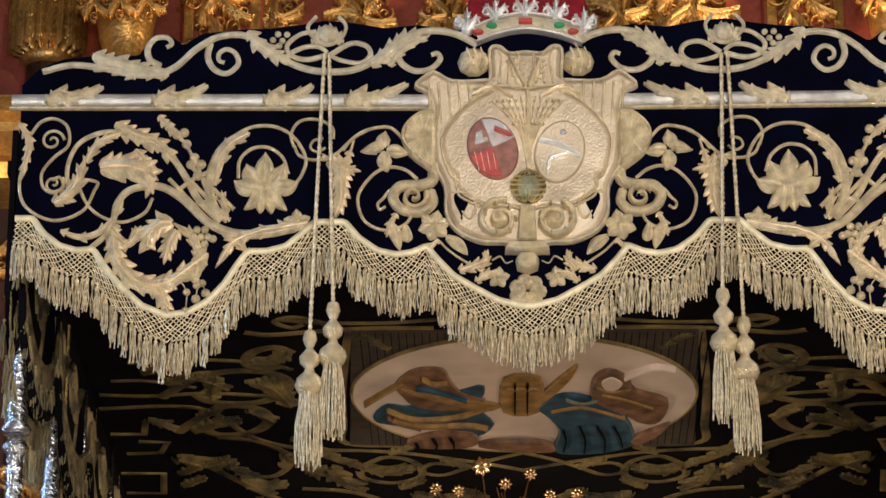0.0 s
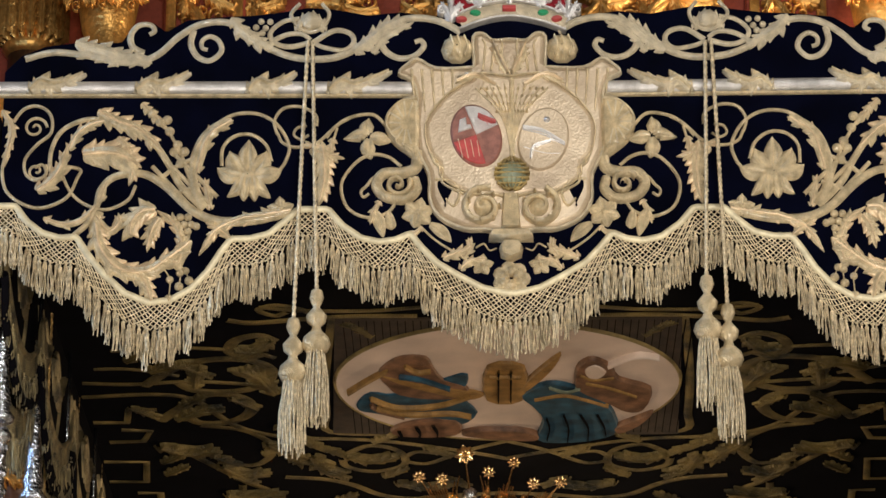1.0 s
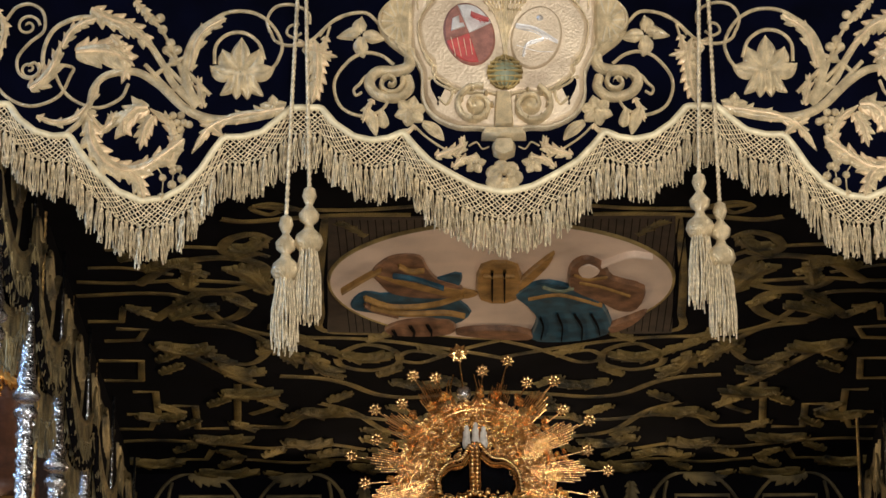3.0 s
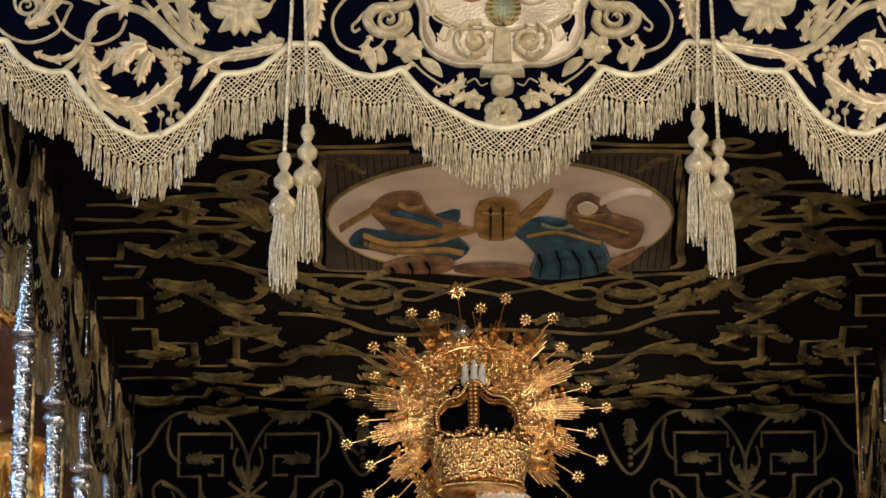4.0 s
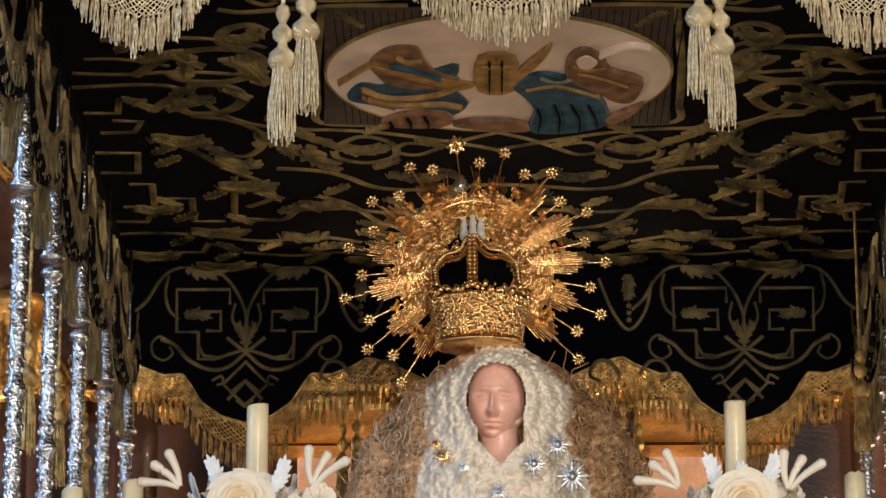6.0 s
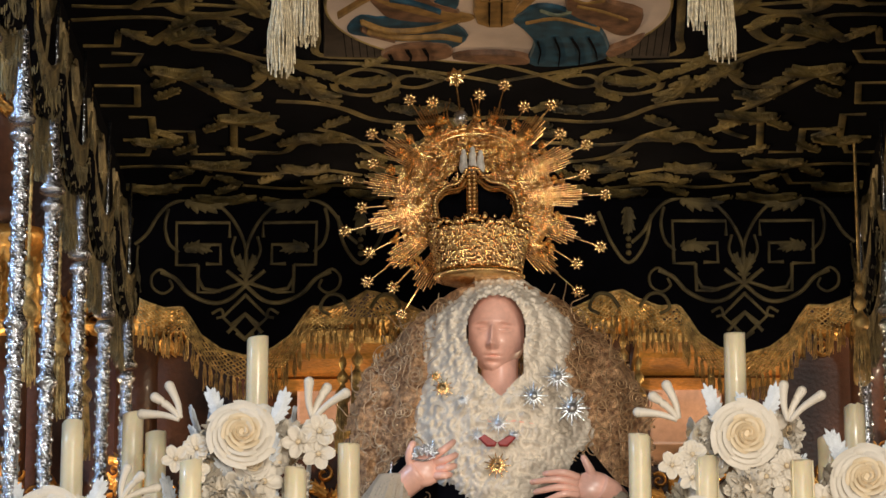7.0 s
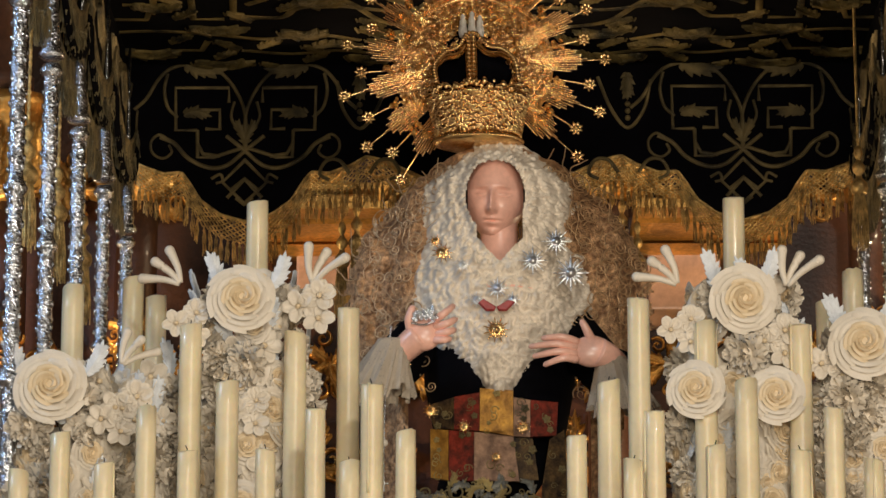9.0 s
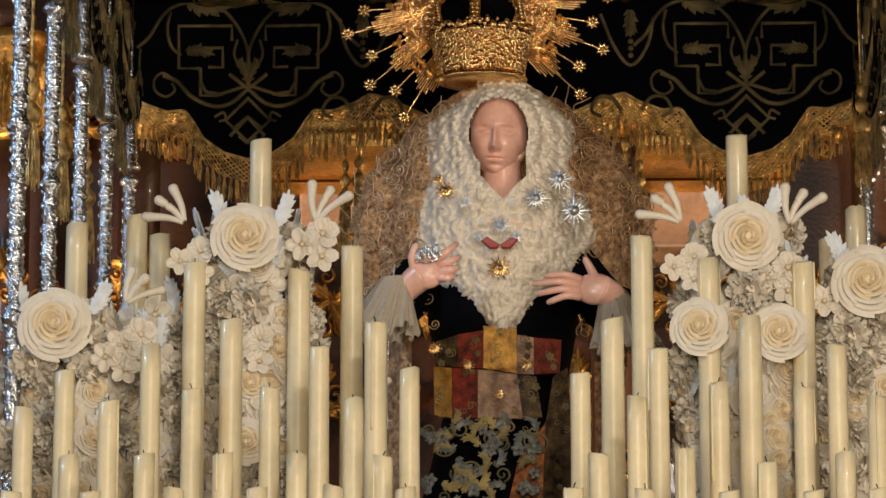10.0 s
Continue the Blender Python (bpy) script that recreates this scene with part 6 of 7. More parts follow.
for s in (-1, 1):
    for k in range(130):
        z = r.uniform(-44, 13)
        w = along([(b, a) for a, b in mantle_w][::-1], z)
        x = s * r.uniform(max(12, 0.5 * w), 0.97 * w) + VM
        rr = r.uniform(1.3, 3.0) if k % 3 else r.uniform(0.5, 0.9)
        n0 = len(stitch.v)
        if k % 3 == 0:
            stitch.bead(x, z, rr * 0.5, 0.4, None, 8, 3)
        elif k % 3 == 1:
            stitch.spiral(x, z, rr, 1.7, 0.34, r.uniform(0, 6), r.choice((-1, 1)), 0.35)
        else:
            a = math.pi / 2 - s * r.uniform(-0.6, 1.2)
            d, e = Vector((math.cos(a), math.sin(a))), Vector((-math.sin(a), math.cos(a)))
            o = Vector((x, z))
            stitch.vine([o, o + d * rr + e * rr * 0.5, o + d * rr * 2, o + d * rr * 3 - e * rr * 0.5], 0.3, 0.2, 0.35)
        stitch.v[n0:] = [(a, b, c - (806 + 16 * (abs(a - VM) / w) ** 2 - 1.3 - 1.6)) for a, b, c in stitch.v[n0:]]
ob = new("scroll_embroidery", stitch.mesh("scroll_embroidery", [GILTWIRE, GILTWIRE]))
ob.parent = mantle
tagged(ob, "gilt wire scrolls", kind="stuff")

# lace cuffs
for s, c in ((-1, (-0.252, 7.925, 3.215)), (1, (0.268, 7.925, 3.170))):
    bm = bmesh.new()
    n, m = 150, 22
    grid = []
    for i in range(m):
        q = i / (m - 1)
        row = []
        for k in range(n):
            a = 2 * math.pi * k / n
            rad = (0.036 + 0.040 * q) * (1 + 0.16 * q * math.sin(7 * a) + 0.10 * q * math.sin(16 * a + 1 + 3 * q) + 0.07 * q * math.sin(31 * a + 5 * q))
            row.append(bm.verts.new((c[0] + s * 0.035 * q + rad * math.cos(a), c[1] - 0.01 + rad * 0.7 * math.sin(a), c[2] + 0.045 - 0.135 * q - 0.016 * q * math.sin(5 * a + 2) + 0.006 * q * math.sin(23 * a))))
        grid.append(row)
    for a, b in zip(grid, grid[1:]):
        for k in range(n):
            bm.faces.new((a[k], a[(k + 1) % n], b[(k + 1) % n], b[k]))
    bmesh.ops.solidify(bm, geom=bm.faces[:], thickness=0.002)
    tagged(part("lace_cuff", bm, LACE, None), "ruffled ivory lace cuff at the statue's wrist", "cuff", "lace cuffs")

# sash and skirt embroidery
sash = root("sash", pose(0, 7.972, 3.6), "striped silk sash in red, ochre and gold round the statue's waist", "sash")
def stepped(q, n=8):
    return [Vector(a).lerp(Vector(b), k / n) for a, b in zip(q, q[1:] + q[:1]) for k in range(n)]


def wrapped(sew):
    sew.v = [(a, b_, c - 0.014 * (a - 0.6) ** 2) for a, b_, c in sew.v]
    return sew


PANELS = (
    ("sash_band", OLIVESILK, [(-17.3, -48.3), (-10.5, -46.6), (-10.6, -54.6), (-15.3, -53.8)], 0.5),
    ("sash_band", REDSILK, [(-10.6, -46.6), (-4.4, -45.8), (-4.5, -55.2), (-10.6, -54.6)], 0.55),
    ("gold_panel", GOLDSILK, [(-4.4, -44.8), (3.6, -45.4), (3.6, -56.6), (-4.5, -55.2)], 0.8),
    ("sash_band", ROSESILK, [(3.6, -47.0), (7.7, -47.6), (7.6, -56.6), (3.6, -56.6)], 0.55),
    ("sash_band", REDSILK, [(7.7, -47.6), (14.4, -47.8), (13.9, -56.0), (7.6, -56.6)], 0.5),
    ("hanging_end", GOLDSILK, [(-16.4, -53.9), (-11.9, -54.6), (-11.9, -66.8), (-16.2, -65.8)], 0.4),
    ("hanging_end", REDSILK, [(-11.9, -54.6), (-5.8, -55.3), (-5.9, -67.2), (-11.9, -66.8)], 0.45),
    ("hanging_end", ROSESILK, [(-5.8, -55.3), (3.6, -56.6), (5.0, -67.4), (-5.9, -67.2)], 0.5),
    ("hanging_end", OLIVESILK, [(3.6, -56.7), (8.2, -57.0), (9.6, -66.9), (5.0, -67.4)], 0.4),
    ("draped_end", OLIVESILK, [(12.2, -57.0), (15.8, -54.5), (16.8, -72.0), (15.8, -88.0), (9.5, -88.0), (10.4, -68.0)], 0.9),
    ("draped_end", BROCADE, [(9.4, -69.5), (10.4, -68.0), (9.5, -88.0), (1.2, -88.0), (3.8, -77.0)], 0.8),
)
for name, material, q, h in PANELS:
    sewn(name, wrapped(Sew().plate(stepped(q), h, 0.05, -1.0)), material, sash)
    deco = Sew()
    lo_u, hi_u, lo_v, hi_v = min(c[0] for c in q), max(c[0] for c in q), min(c[1] for c in q), max(c[1] for c in q)
    rr = random.Random(int(abs(q[0][0] * 10)))
    for k in range(5):
        u, v = rr.uniform(lo_u + 1.2, hi_u - 1.2), rr.uniform(lo_v + 1.2, hi_v - 1.2)
        if k % 2:
            deco.flower(u, v, rr.uniform(0.6, 1.2), 5, k, 0.5)
        else:
            deco.spiral(u, v, rr.uniform(0.7, 1.3), 1.3, 0.25, k, 1, 0.4)
    deco.v = [(a, b_, c + h) for a, b_, c in deco.v]
    sewn_each(wrapped(deco), BACKGOLD if material is not GOLDSILK else OLDGOLD, sash)
emb = root("skirt_embroidery", pose(0, 7.965, 3.6), "gold and silver flower embroidery on the dark skirt", "embroidery")
r = random.Random(5)
for k in range(70):
    u, v = r.uniform(-19, 9), r.uniform(-88, -68)
    s = Sew()
    n = k % 4
    if n == 0:
        s.flower(u, v, r.uniform(1.2, 2.2), 5, r.uniform(0, 1))
    elif n == 1:
        s.spiral(u, v, r.uniform(1.5, 3.0), 1.4, 0.6, r.uniform(0, 6), r.choice((-1, 1)))
    else:
        a = r.uniform(0, 6)
        s.leaf([(u, v), (u + 2.5 * math.cos(a), v + 2.5 * math.sin(a)), (u + 4.5 * math.cos(a + 0.5), v + 4.5 * math.sin(a + 0.5))], 2.4, 3)
    s.v = [(a, b, c - 1 - 0.012 * a * a + (-66 - b) * 0.25) for a, b, c in s.v]
    sewn("embroidered_flower", s, (PEWTERTHREAD, BACKGOLD, PEWTERTHREAD, OLDGOLD)[n], emb)


# ---- jewels ----
def jewel(px, r, material, points, label, depth=7.925):
    ob = root("brooch", pose(px[0] / 100, depth, 3.6 + px[1] / 100), label, "brooch", "brooches")
    s = Sew()
    for k in range(points):
        a = 2 * math.pi * k / points
        q = r * (1.0 if k % 2 == 0 else 0.72)
        s.vine([(0.25 * r * math.cos(a), 0.25 * r * math.sin(a)), (q * math.cos(a), q * math.sin(a))], r * 0.2, r * 0.05, 0.4, 2)
        s.bead(q * 0.8 * math.cos(a), q * 0.8 * math.sin(a), r * 0.07, 0.5, None, 6, 2)
    tagged(sewn("rays", s, material, ob), kind="stuff")
    sewn("centre", Sew().bead(0, 0, r * 0.32, r * 0.3), material, ob)


JEWEL = mat("bright_silver", (0.86, 0.88, 0.92), 0.28, 1.0, 60, 0.15, 0.3, 300)
for q, rr in zip([(14.1, -9.8), (8.4, -14.5), (17.5, -17.6), (-8.5, -15.5), (-0.1, -21.3), (-5.1, -24.1), (3.5, -24.1)], (3.6, 3.6, 4.4, 1.9, 2.8, 2.0, 2.0)):
    jewel(q, rr, JEWEL, 16, "silver starburst brooch pinned to the lace")
for q, rr in zip([(-13.3, -12.4), (-15, -9.5), (-0.4, -31.4), (-23.3, -39.8), (-8.2, -54.9), (5.8, -55), (-16.1, -51), (-0.6, -62.2)], (2.6, 1.6, 3.2, 2.6, 1.7, 1.9, 1.9, 1.5)):
    jewel(q, rr, GOLD, 22, "gold brooch with worked edge", 7.93)
spray = root("silver_spray", pose(-0.178, 7.872, 3.305), "small silver spray of leaves held in the statue's hand", "spray")
for k in range(20):
    a = radians(5 + 71 * k % 175)
    o = Vector((-2.6 + 5.2 * (k * 7 % 20) / 19, -0.8 + 1.2 * (k % 4) / 3))
    d = Vector((math.cos(a), math.sin(a))) * (1.5 + 0.5 * (k % 3))
    sewn("leaf", Sew().leaf([o, o + d * 0.5 + Vector((0.15, 0)), o + d], 0.9, 1, 0.5, 0.1), SILVER, spray, pose(0, -0.003 * (k % 4), 0))
sewn("stem", Sew().vine([(-2.8, -1.4), (0, -1.9), (2.8, -1.0)], 0.5, 0.6, 0.5), SILVER, spray)
bow = root("red_bow", pose(0, 7.915, 3.6), "small red ribbon bow below the brooch", "bow")
for q in ([(-0.4, -26.1), (-3.4, -24.1), (-4.8, -25.2), (-2.9, -27.2), (-0.9, -27.2)], [(-0.4, -26.1), (2.4, -24.4), (4.1, -25), (2.1, -27.2), (0.2, -27.2)]):
    sewn("ribbon_loop", Sew().plate(q, 0.9, 0.4), RED, bow)

rosary = root("rosary", pose(0, 7.90, 3.6), "thin silver rosary with pearl and small cross hanging by the sleeve", "rosary")
line = [(-25.5, -31.3), (-26.3, -39.8), (-26.9, -51), (-27.1, -59.3), (-27.1, -69)]
sewn("chain", Sew().vine(line, 0.25, 0.25, 0.3, 8), JEWEL, rosary)
for k, q in enumerate(spline([Vector(c) for c in line], 7)):
    sewn("bead", Sew().bead(q.x, q.y, 0.32, 0.4, None, 7, 3), JEWEL, rosary)
sewn("pearl", Sew().bead(*line[3], 1.0, 1.0), PETAL, rosary)
sewn("cross", Sew().vine([(line[4][0], line[4][1] + 1.2), (line[4][0], line[4][1] - 2.0)], 0.5, 0.5, 0.4, 2).vine([(line[4][0] - 1.1, line[4][1]), (line[4][0] + 1.1, line[4][1])], 0.5, 0.5, 0.4, 2), JEWEL, rosary)

# ---- gilt halo and crown ----
halo = root("halo_crown", pose(0, FIGURE, 3.6), "gilt crown with filigree halo of rays and stars", "crown")
C = Vector([(-5.6, 42.6)][0])
UNIT = 0.1455


def polar(a, rad):
    return C + Vector((math.cos(a), math.sin(a))) * rad


def in_opening(q):
    """The pierced openings of the crown: two lobes and a small arch over them."""
    x, y = q.x - C.x, q.y - C.y
    left = ((x + 5.8) / 4.4) ** 2 + ((y + 1.8 - 0.5 * (x + 5.8)) / 4.4) ** 2 < 1
    right = ((x - 5.2) / 4.6) ** 2 + ((y + 0.6 + 0.5 * (x - 5.2)) / 4.6) ** 2 < 1
    return left or right or ((x + 1.4) / 3.0) ** 2 + ((y - 7.6) / 4.2) ** 2 < 1


ring = Sew()
arc = [radians(-38 + 256 * k / 80) for k in range(81)]
for rad, w in ((17.4, 0.9), (18.7, 0.5)):
    ring.vine([polar(a, rad) for a in arc], w, w, 1.2, 1, False)
sewn("halo_rims", ring, GOLD, halo)
beads = Sew()
for k in range(120):
    q = polar(radians(-38 + 256 * k / 119), 18.05)
    beads.bead(q.x, q.y, 0.34, 1.5, None, 7, 2)
tagged(sewn("beading", beads, GOLD, halo), kind="stuff")
r = random.Random(7)
fil = Sew()
for k in range(1500):
    a, rad = radians(r.uniform(-42, 222)), math.sqrt(r.uniform(3.0 ** 2, 19.6 ** 2))
    q = polar(a, rad)
    if in_opening(q):
        continue
    t = r.random()
    n0 = len(fil.v)
    if t < 0.42:
        fil.spiral(q.x, q.y, r.uniform(0.6, 1.15), 1.2, 0.36, r.uniform(0, 6), r.choice((-1, 1)), 0.6)
    elif t < 0.70:
        b = a + r.uniform(-1, 1)
        fil.leaf([q, q + Vector((math.cos(b), math.sin(b))) * 0.8, q + Vector((math.cos(b + 0.4), math.sin(b + 0.4))) * 1.6], 1.0, 2, 0.7, 0.1)
    else:
        fil.bead(q.x, q.y, r.uniform(0.22, 0.5), 0.8, None, 7, 2)
    lift = r.uniform(0, 1.0)
    fil.v[n0:] = [(x, y, z + lift) for x, y, z in fil.v[n0:]]
tagged(sewn("filigree", fil, GOLD, halo, label="pierced gilt filigree of scrolls and leaves"), kind="stuff")
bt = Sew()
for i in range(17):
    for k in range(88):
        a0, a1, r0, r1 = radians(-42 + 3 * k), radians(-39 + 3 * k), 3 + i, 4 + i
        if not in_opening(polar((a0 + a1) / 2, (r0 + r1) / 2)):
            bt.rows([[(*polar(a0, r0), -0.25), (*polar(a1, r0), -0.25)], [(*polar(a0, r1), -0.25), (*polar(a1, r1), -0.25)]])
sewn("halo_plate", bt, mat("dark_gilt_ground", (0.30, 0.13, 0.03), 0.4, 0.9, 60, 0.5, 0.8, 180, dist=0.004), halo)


def sunburst(px, inner, outer, k):
    d = Vector(px) - C
    a = math.atan2(d.y, d.x)
    s = Sew()
    for j in range(-5, 6):
        b = a + j * 0.024
        e = outer * (1 - 0.022 * abs(j) - 0.03 * (j % 2))
        s.vine([polar(b, inner), polar(b, (inner + e) / 2), polar(b, e)], 0.22, 0.30, 1.3 - 0.06 * abs(j), 2)
    holder = new("ray_bundle")
    holder.parent = halo
    sewn_each(s, GOLD, holder, pose(0, -0.006, 0))


for k, px in enumerate([(-20.8, 69.6), (2.3, 72.5), (14, 67.6), (22.8, 57.1), (27.3, 43.9), (25.9, 30.2), (20.2, 18.6), (-31.6, 60.1), (-37.5, 47.9), (-38.2, 34.5), (-32.1, 21.5), (-23.7, 12.8)]):
    sunburst(px, 13.5, 28.5 if k not in (1,) else 26.0, k)
for k, px in enumerate([(-4.3, 70.3), (-16.2, 68.5), (-22, 69.1), (-24.8, 61.7), (-31.6, 60.1), (-31.2, 52.3), (-37.5, 47.9), (-34, 40.7), (-38.2, 34.5), (-32.1, 28.9), (-32.5, 21.3), (-26.1, 19.8), (-24, 12.8), (2.1, 72.9), (7.1, 67.2), (14, 67.6), (16.1, 59.9), (22.8, 57.1), (22.1, 49.2), (27.3, 43.9), (23.4, 37.3), (25.9, 30.2), (19.9, 25.9), (20.2, 18.6)]):
    d = Vector(px) - C
    a = math.atan2(d.y, d.x)
    s = Sew().vine([polar(a, 20), Vector(px)], 0.45, 0.35, 0.5, 4)
    st = sewn("star_rod", s, GOLD, halo)
    f = Sew()
    q = Vector(px)
    ringed = [2 * math.pi * j / 48 for j in range(48)]
    f.rows([[(q.x + rad * (1 + wave * math.cos(8 * b + k)) * math.cos(b), q.y + rad * (1 + wave * math.cos(8 * b + k)) * math.sin(b), h * (1 + 0.25 * math.cos(8 * b + k) * (rad > 0.8))) for b in ringed] for rad, wave, h in ((1.5, 0.22, 0.05), (1.3, 0.20, 0.45), (0.9, 0.10, 0.35), (0.7, 0.0, 0.25), (0.6, 0.0, 0.75), (0.3, 0.0, 0.98), (0.02, 0.0, 1.05))], True)
    sewn("star", f, GOLD, st, pose(0, -0.004, 0))
    # knob of flowers at the foot of each rod
    b = Sew()
    for j in range(6):
        q = polar(a + r.uniform(-0.05, 0.05), 22.0 + r.uniform(-1.2, 1.4))
        b.bead(q.x, q.y, r.uniform(0.5, 1.0), 1.5, None, 8, 3)
    b.marks = b.marks[:1]
    tagged(sewn("rosette", b, GOLD, st, pose(0, -0.003, 0)), kind="stuff")
top_star, orb = [(-10.4, 74.8)][0], [(-9.1, 64.2)][0]
s = Sew().flower(*top_star, 2.6, 8, 0.2, 0.8, 0.4)
s.vine([orb, top_star], 0.5, 0.4, 0.5)
for x in (-1, 1):
    s.vine([(orb[0] + x * 1.5, orb[1] - 3.5), (orb[0] + x * 3.4, orb[1] + 0.5), (orb[0] + x * 2.6, orb[1] + 5.0)], 0.7, 0.3, 0.6)
    s.vine([(orb[0] + x * 2.0, orb[1] - 3.5), (orb[0] + x * 4.2, orb[1]), (orb[0] + x * 3.8, orb[1] + 3.6)], 0.6, 0.25, 0.6)
sewn("finial_star", s, GOLD, halo, pose(0, -0.01, 0))
sewn("orb", Sew().bead(orb[0], orb[1], 2.0, 2.0, None, 14, 6), SILVER, halo, pose(0, -0.005, 0), "small silvered orb")
# basket of the crown
cx, cz = [(-5.6, 21.9)][0]
basket = lathe([(0.088, -0.002), (0.108, 0.004), (0.109, 0.016), (0.101, 0.020), (0.104, 0.05), (0.112, 0.085), (0.123, 0.115), (0.126, 0.12), (0.122, 0.124), (0.113, 0.115), (0.095, 0.03)], 48)
bk = part("basket", basket, GOLD, halo, "chased gilt crown band", pose(cx / 100 + 0.010, -0.075, cz / 100 - 0.026, 4))
boss = bmesh.new()
for k in range(1500):
    a, z = r.uniform(math.pi * 0.95, math.pi * 2.05), 0.024 + 0.095 * r.random()
    rad = 0.103 + 0.024 * (z / 0.12) ** 1.6
    if math.sin(a) > 0.25:
        continue
    ball(boss, (rad * math.cos(a), rad * math.sin(a), z), 0.0020 + 0.0034 * r.random(), (1, 1, 1.6), 1)
for k in range(64):
    a = math.pi + math.pi * k / 63
    ball(boss, (0.125 * math.cos(a), 0.125 * math.sin(a), 0.124 + 0.020 * r.random()), 0.003 + 0.005 * r.random(), (1, 1, 1.4), 1)
    ball(boss, (0.111 * math.cos(a), 0.111 * math.sin(a), 0.010), 0.0042, (1, 1, 1), 1)
# upright straps that divide the band into panels
for k in range(9):
    a = math.pi + math.pi * k / 8
    for d in (-0.035, 0.035):
        tube(boss, [(rad * math.cos(a + d), rad * math.sin(a + d), z) for rad, z in ((0.106, 0.022), (0.109, 0.055), (0.117, 0.09), (0.129, 0.122))], 0.0028, 0.0028, 6, 3)
tagged(part("chasing", boss, GOLD, bk), kind="stuff")
for q in ([(-15.0, 34.0), (-15.3, 38.4), (-12.8, 41.6), (-9.6, 42.8), (-7.6, 46.0)], [(-6.5, 33.7), (-6.8, 40.3), (-6.8, 46.6)], [(-5.6, 33.7), (-5.6, 40.3), (-5.8, 46.6)], [(5.4, 34.6), (4.4, 39.6), (1.4, 42.4), (-2.0, 43.2), (-5.0, 46.4)]):
    bm = bmesh.new()
    tube(bm, [(a / 100, -0.14 + 0.02 * k, b / 100) for k, (a, b) in enumerate(q)], 0.009, 0.008, 8, 4)
    for a, b in spline(q, 6):
        ball(bm, (a / 100, -0.150, b / 100), 0.0062, (1, 1, 1), 1)
    part("crown_arch", bm, GOLD, halo, "beaded gilt crown arch")
IVORY = mat("pale_ivory", (0.7, 0.66, 0.6), 0.5, 0, 80, 0.2, 0.3, 300)
for q, h in zip([(-8.3, 47), (-6.1, 47), (-4.1, 47)], (0.058, 0.066, 0.056)):
    part("ivory_spindle", lathe([(0.008, 0), (0.011, 0.01), (0.008, h * 0.55), (0.009, h * 0.7), (0.005, h * 0.8), (0.006, h * 0.9), (0.002, h)], 12, None, (q[0] / 100, -0.10, q[1] / 100)), IVORY, halo, "small pale carved spindle inside the crown")
# added dark disc that closes the view through the crown's openings
sewn("dark_backing", Sew().bead(*[(-6.1, 43.3)][0], 9.0, 0.6, 10.0, 24, 2), LINING, halo, pose(0, 0.004, 0), "dark disc added behind the crown openings")


# ---- candles ----
def candle(x, y, z, d, seed, wick=True):
    """A tall wax candle in a turned silver holder that stands on the platform."""
    r = random.Random(seed)
    ob = root("candle", pose(x, y, 1.75, 0, 0, r.uniform(0, 360)), "tall cream wax candle with burnt wick in a silver holder", "candle", "rows of candles")
    h, R, seg = z - 1.75, d / 2, 20
    bm = bmesh.new()
    rings = []
    low = max(0.2, h - 0.75)
    n = 14
    for i in range(n + 1):
        zz = low + (h - low) * i / n
        rad = R * (1.06 - 0.10 * i / n)
        rings.append([bm.verts.new((rad * math.cos(2 * math.pi * k / seg) * (1 + 0.012 * math.sin(3 * k + i)), rad * math.sin(2 * math.pi * k / seg), zz + (R * 0.22 * math.sin(2 * math.pi * k / seg + seed) + R * 0.12 * r.uniform(-1, 1) if i == n else 0))) for k in range(seg)])
    for rad, dz in ((0.82, 0.10), (0.62, 0.02), (0.3, -0.12)):
        rings.append([bm.verts.new((R * rad * math.cos(2 * math.pi * k / seg), R * rad * math.sin(2 * math.pi * k / seg), h + R * dz + R * 0.12 * math.sin(2 * math.pi * k / seg + seed))) for k in range(seg)])
    for a, b in zip(rings, rings[1:]):
        for k in range(seg):
            bm.faces.new((a[k], a[(k + 1) % seg], b[(k + 1) % seg], b[k]))
    bm.faces.new(rings[0][::-1])
    bm.faces.new(rings[-1])
    # runs of wax
    for k in range(r.choice((0, 1, 1, 2))):
        a = r.uniform(0, 6.3)
        end = h - r.uniform(0.05, 0.3)
        tube(bm, [(R * 0.97 * math.cos(a), R * 0.97 * math.sin(a), h + 0.001), (R * 0.99 * math.cos(a), R * 0.99 * math.sin(a), (h + end) / 2), (R * 1.01 * math.cos(a), R * 1.01 * math.sin(a), end)], 0.0022, 0.0032, 6, 3)
    wax = part("wax", bm, WAX, ob)
    w = bmesh.new()
    b = r.uniform(-0.006, 0.006)
    tube(w, [(0, 0, h - 0.004), (b * 0.3, 0, h + 0.006), (b, 0.002, h + 0.014)], 0.0016, 0.0011, 6, 3)
    part("wick", w, WICK, ob)
    part("holder", lathe([(0.05, 0), (0.05, 0.012), (0.02, 0.03), (0.014, low * 0.5), (0.02, low * 0.7), (0.014, low * 0.8), (R * 1.3, low - 0.01), (R * 1.35, low + 0.015), (R * 1.08, low + 0.02)], 12), SILVER, ob, "turned silver candle holder")


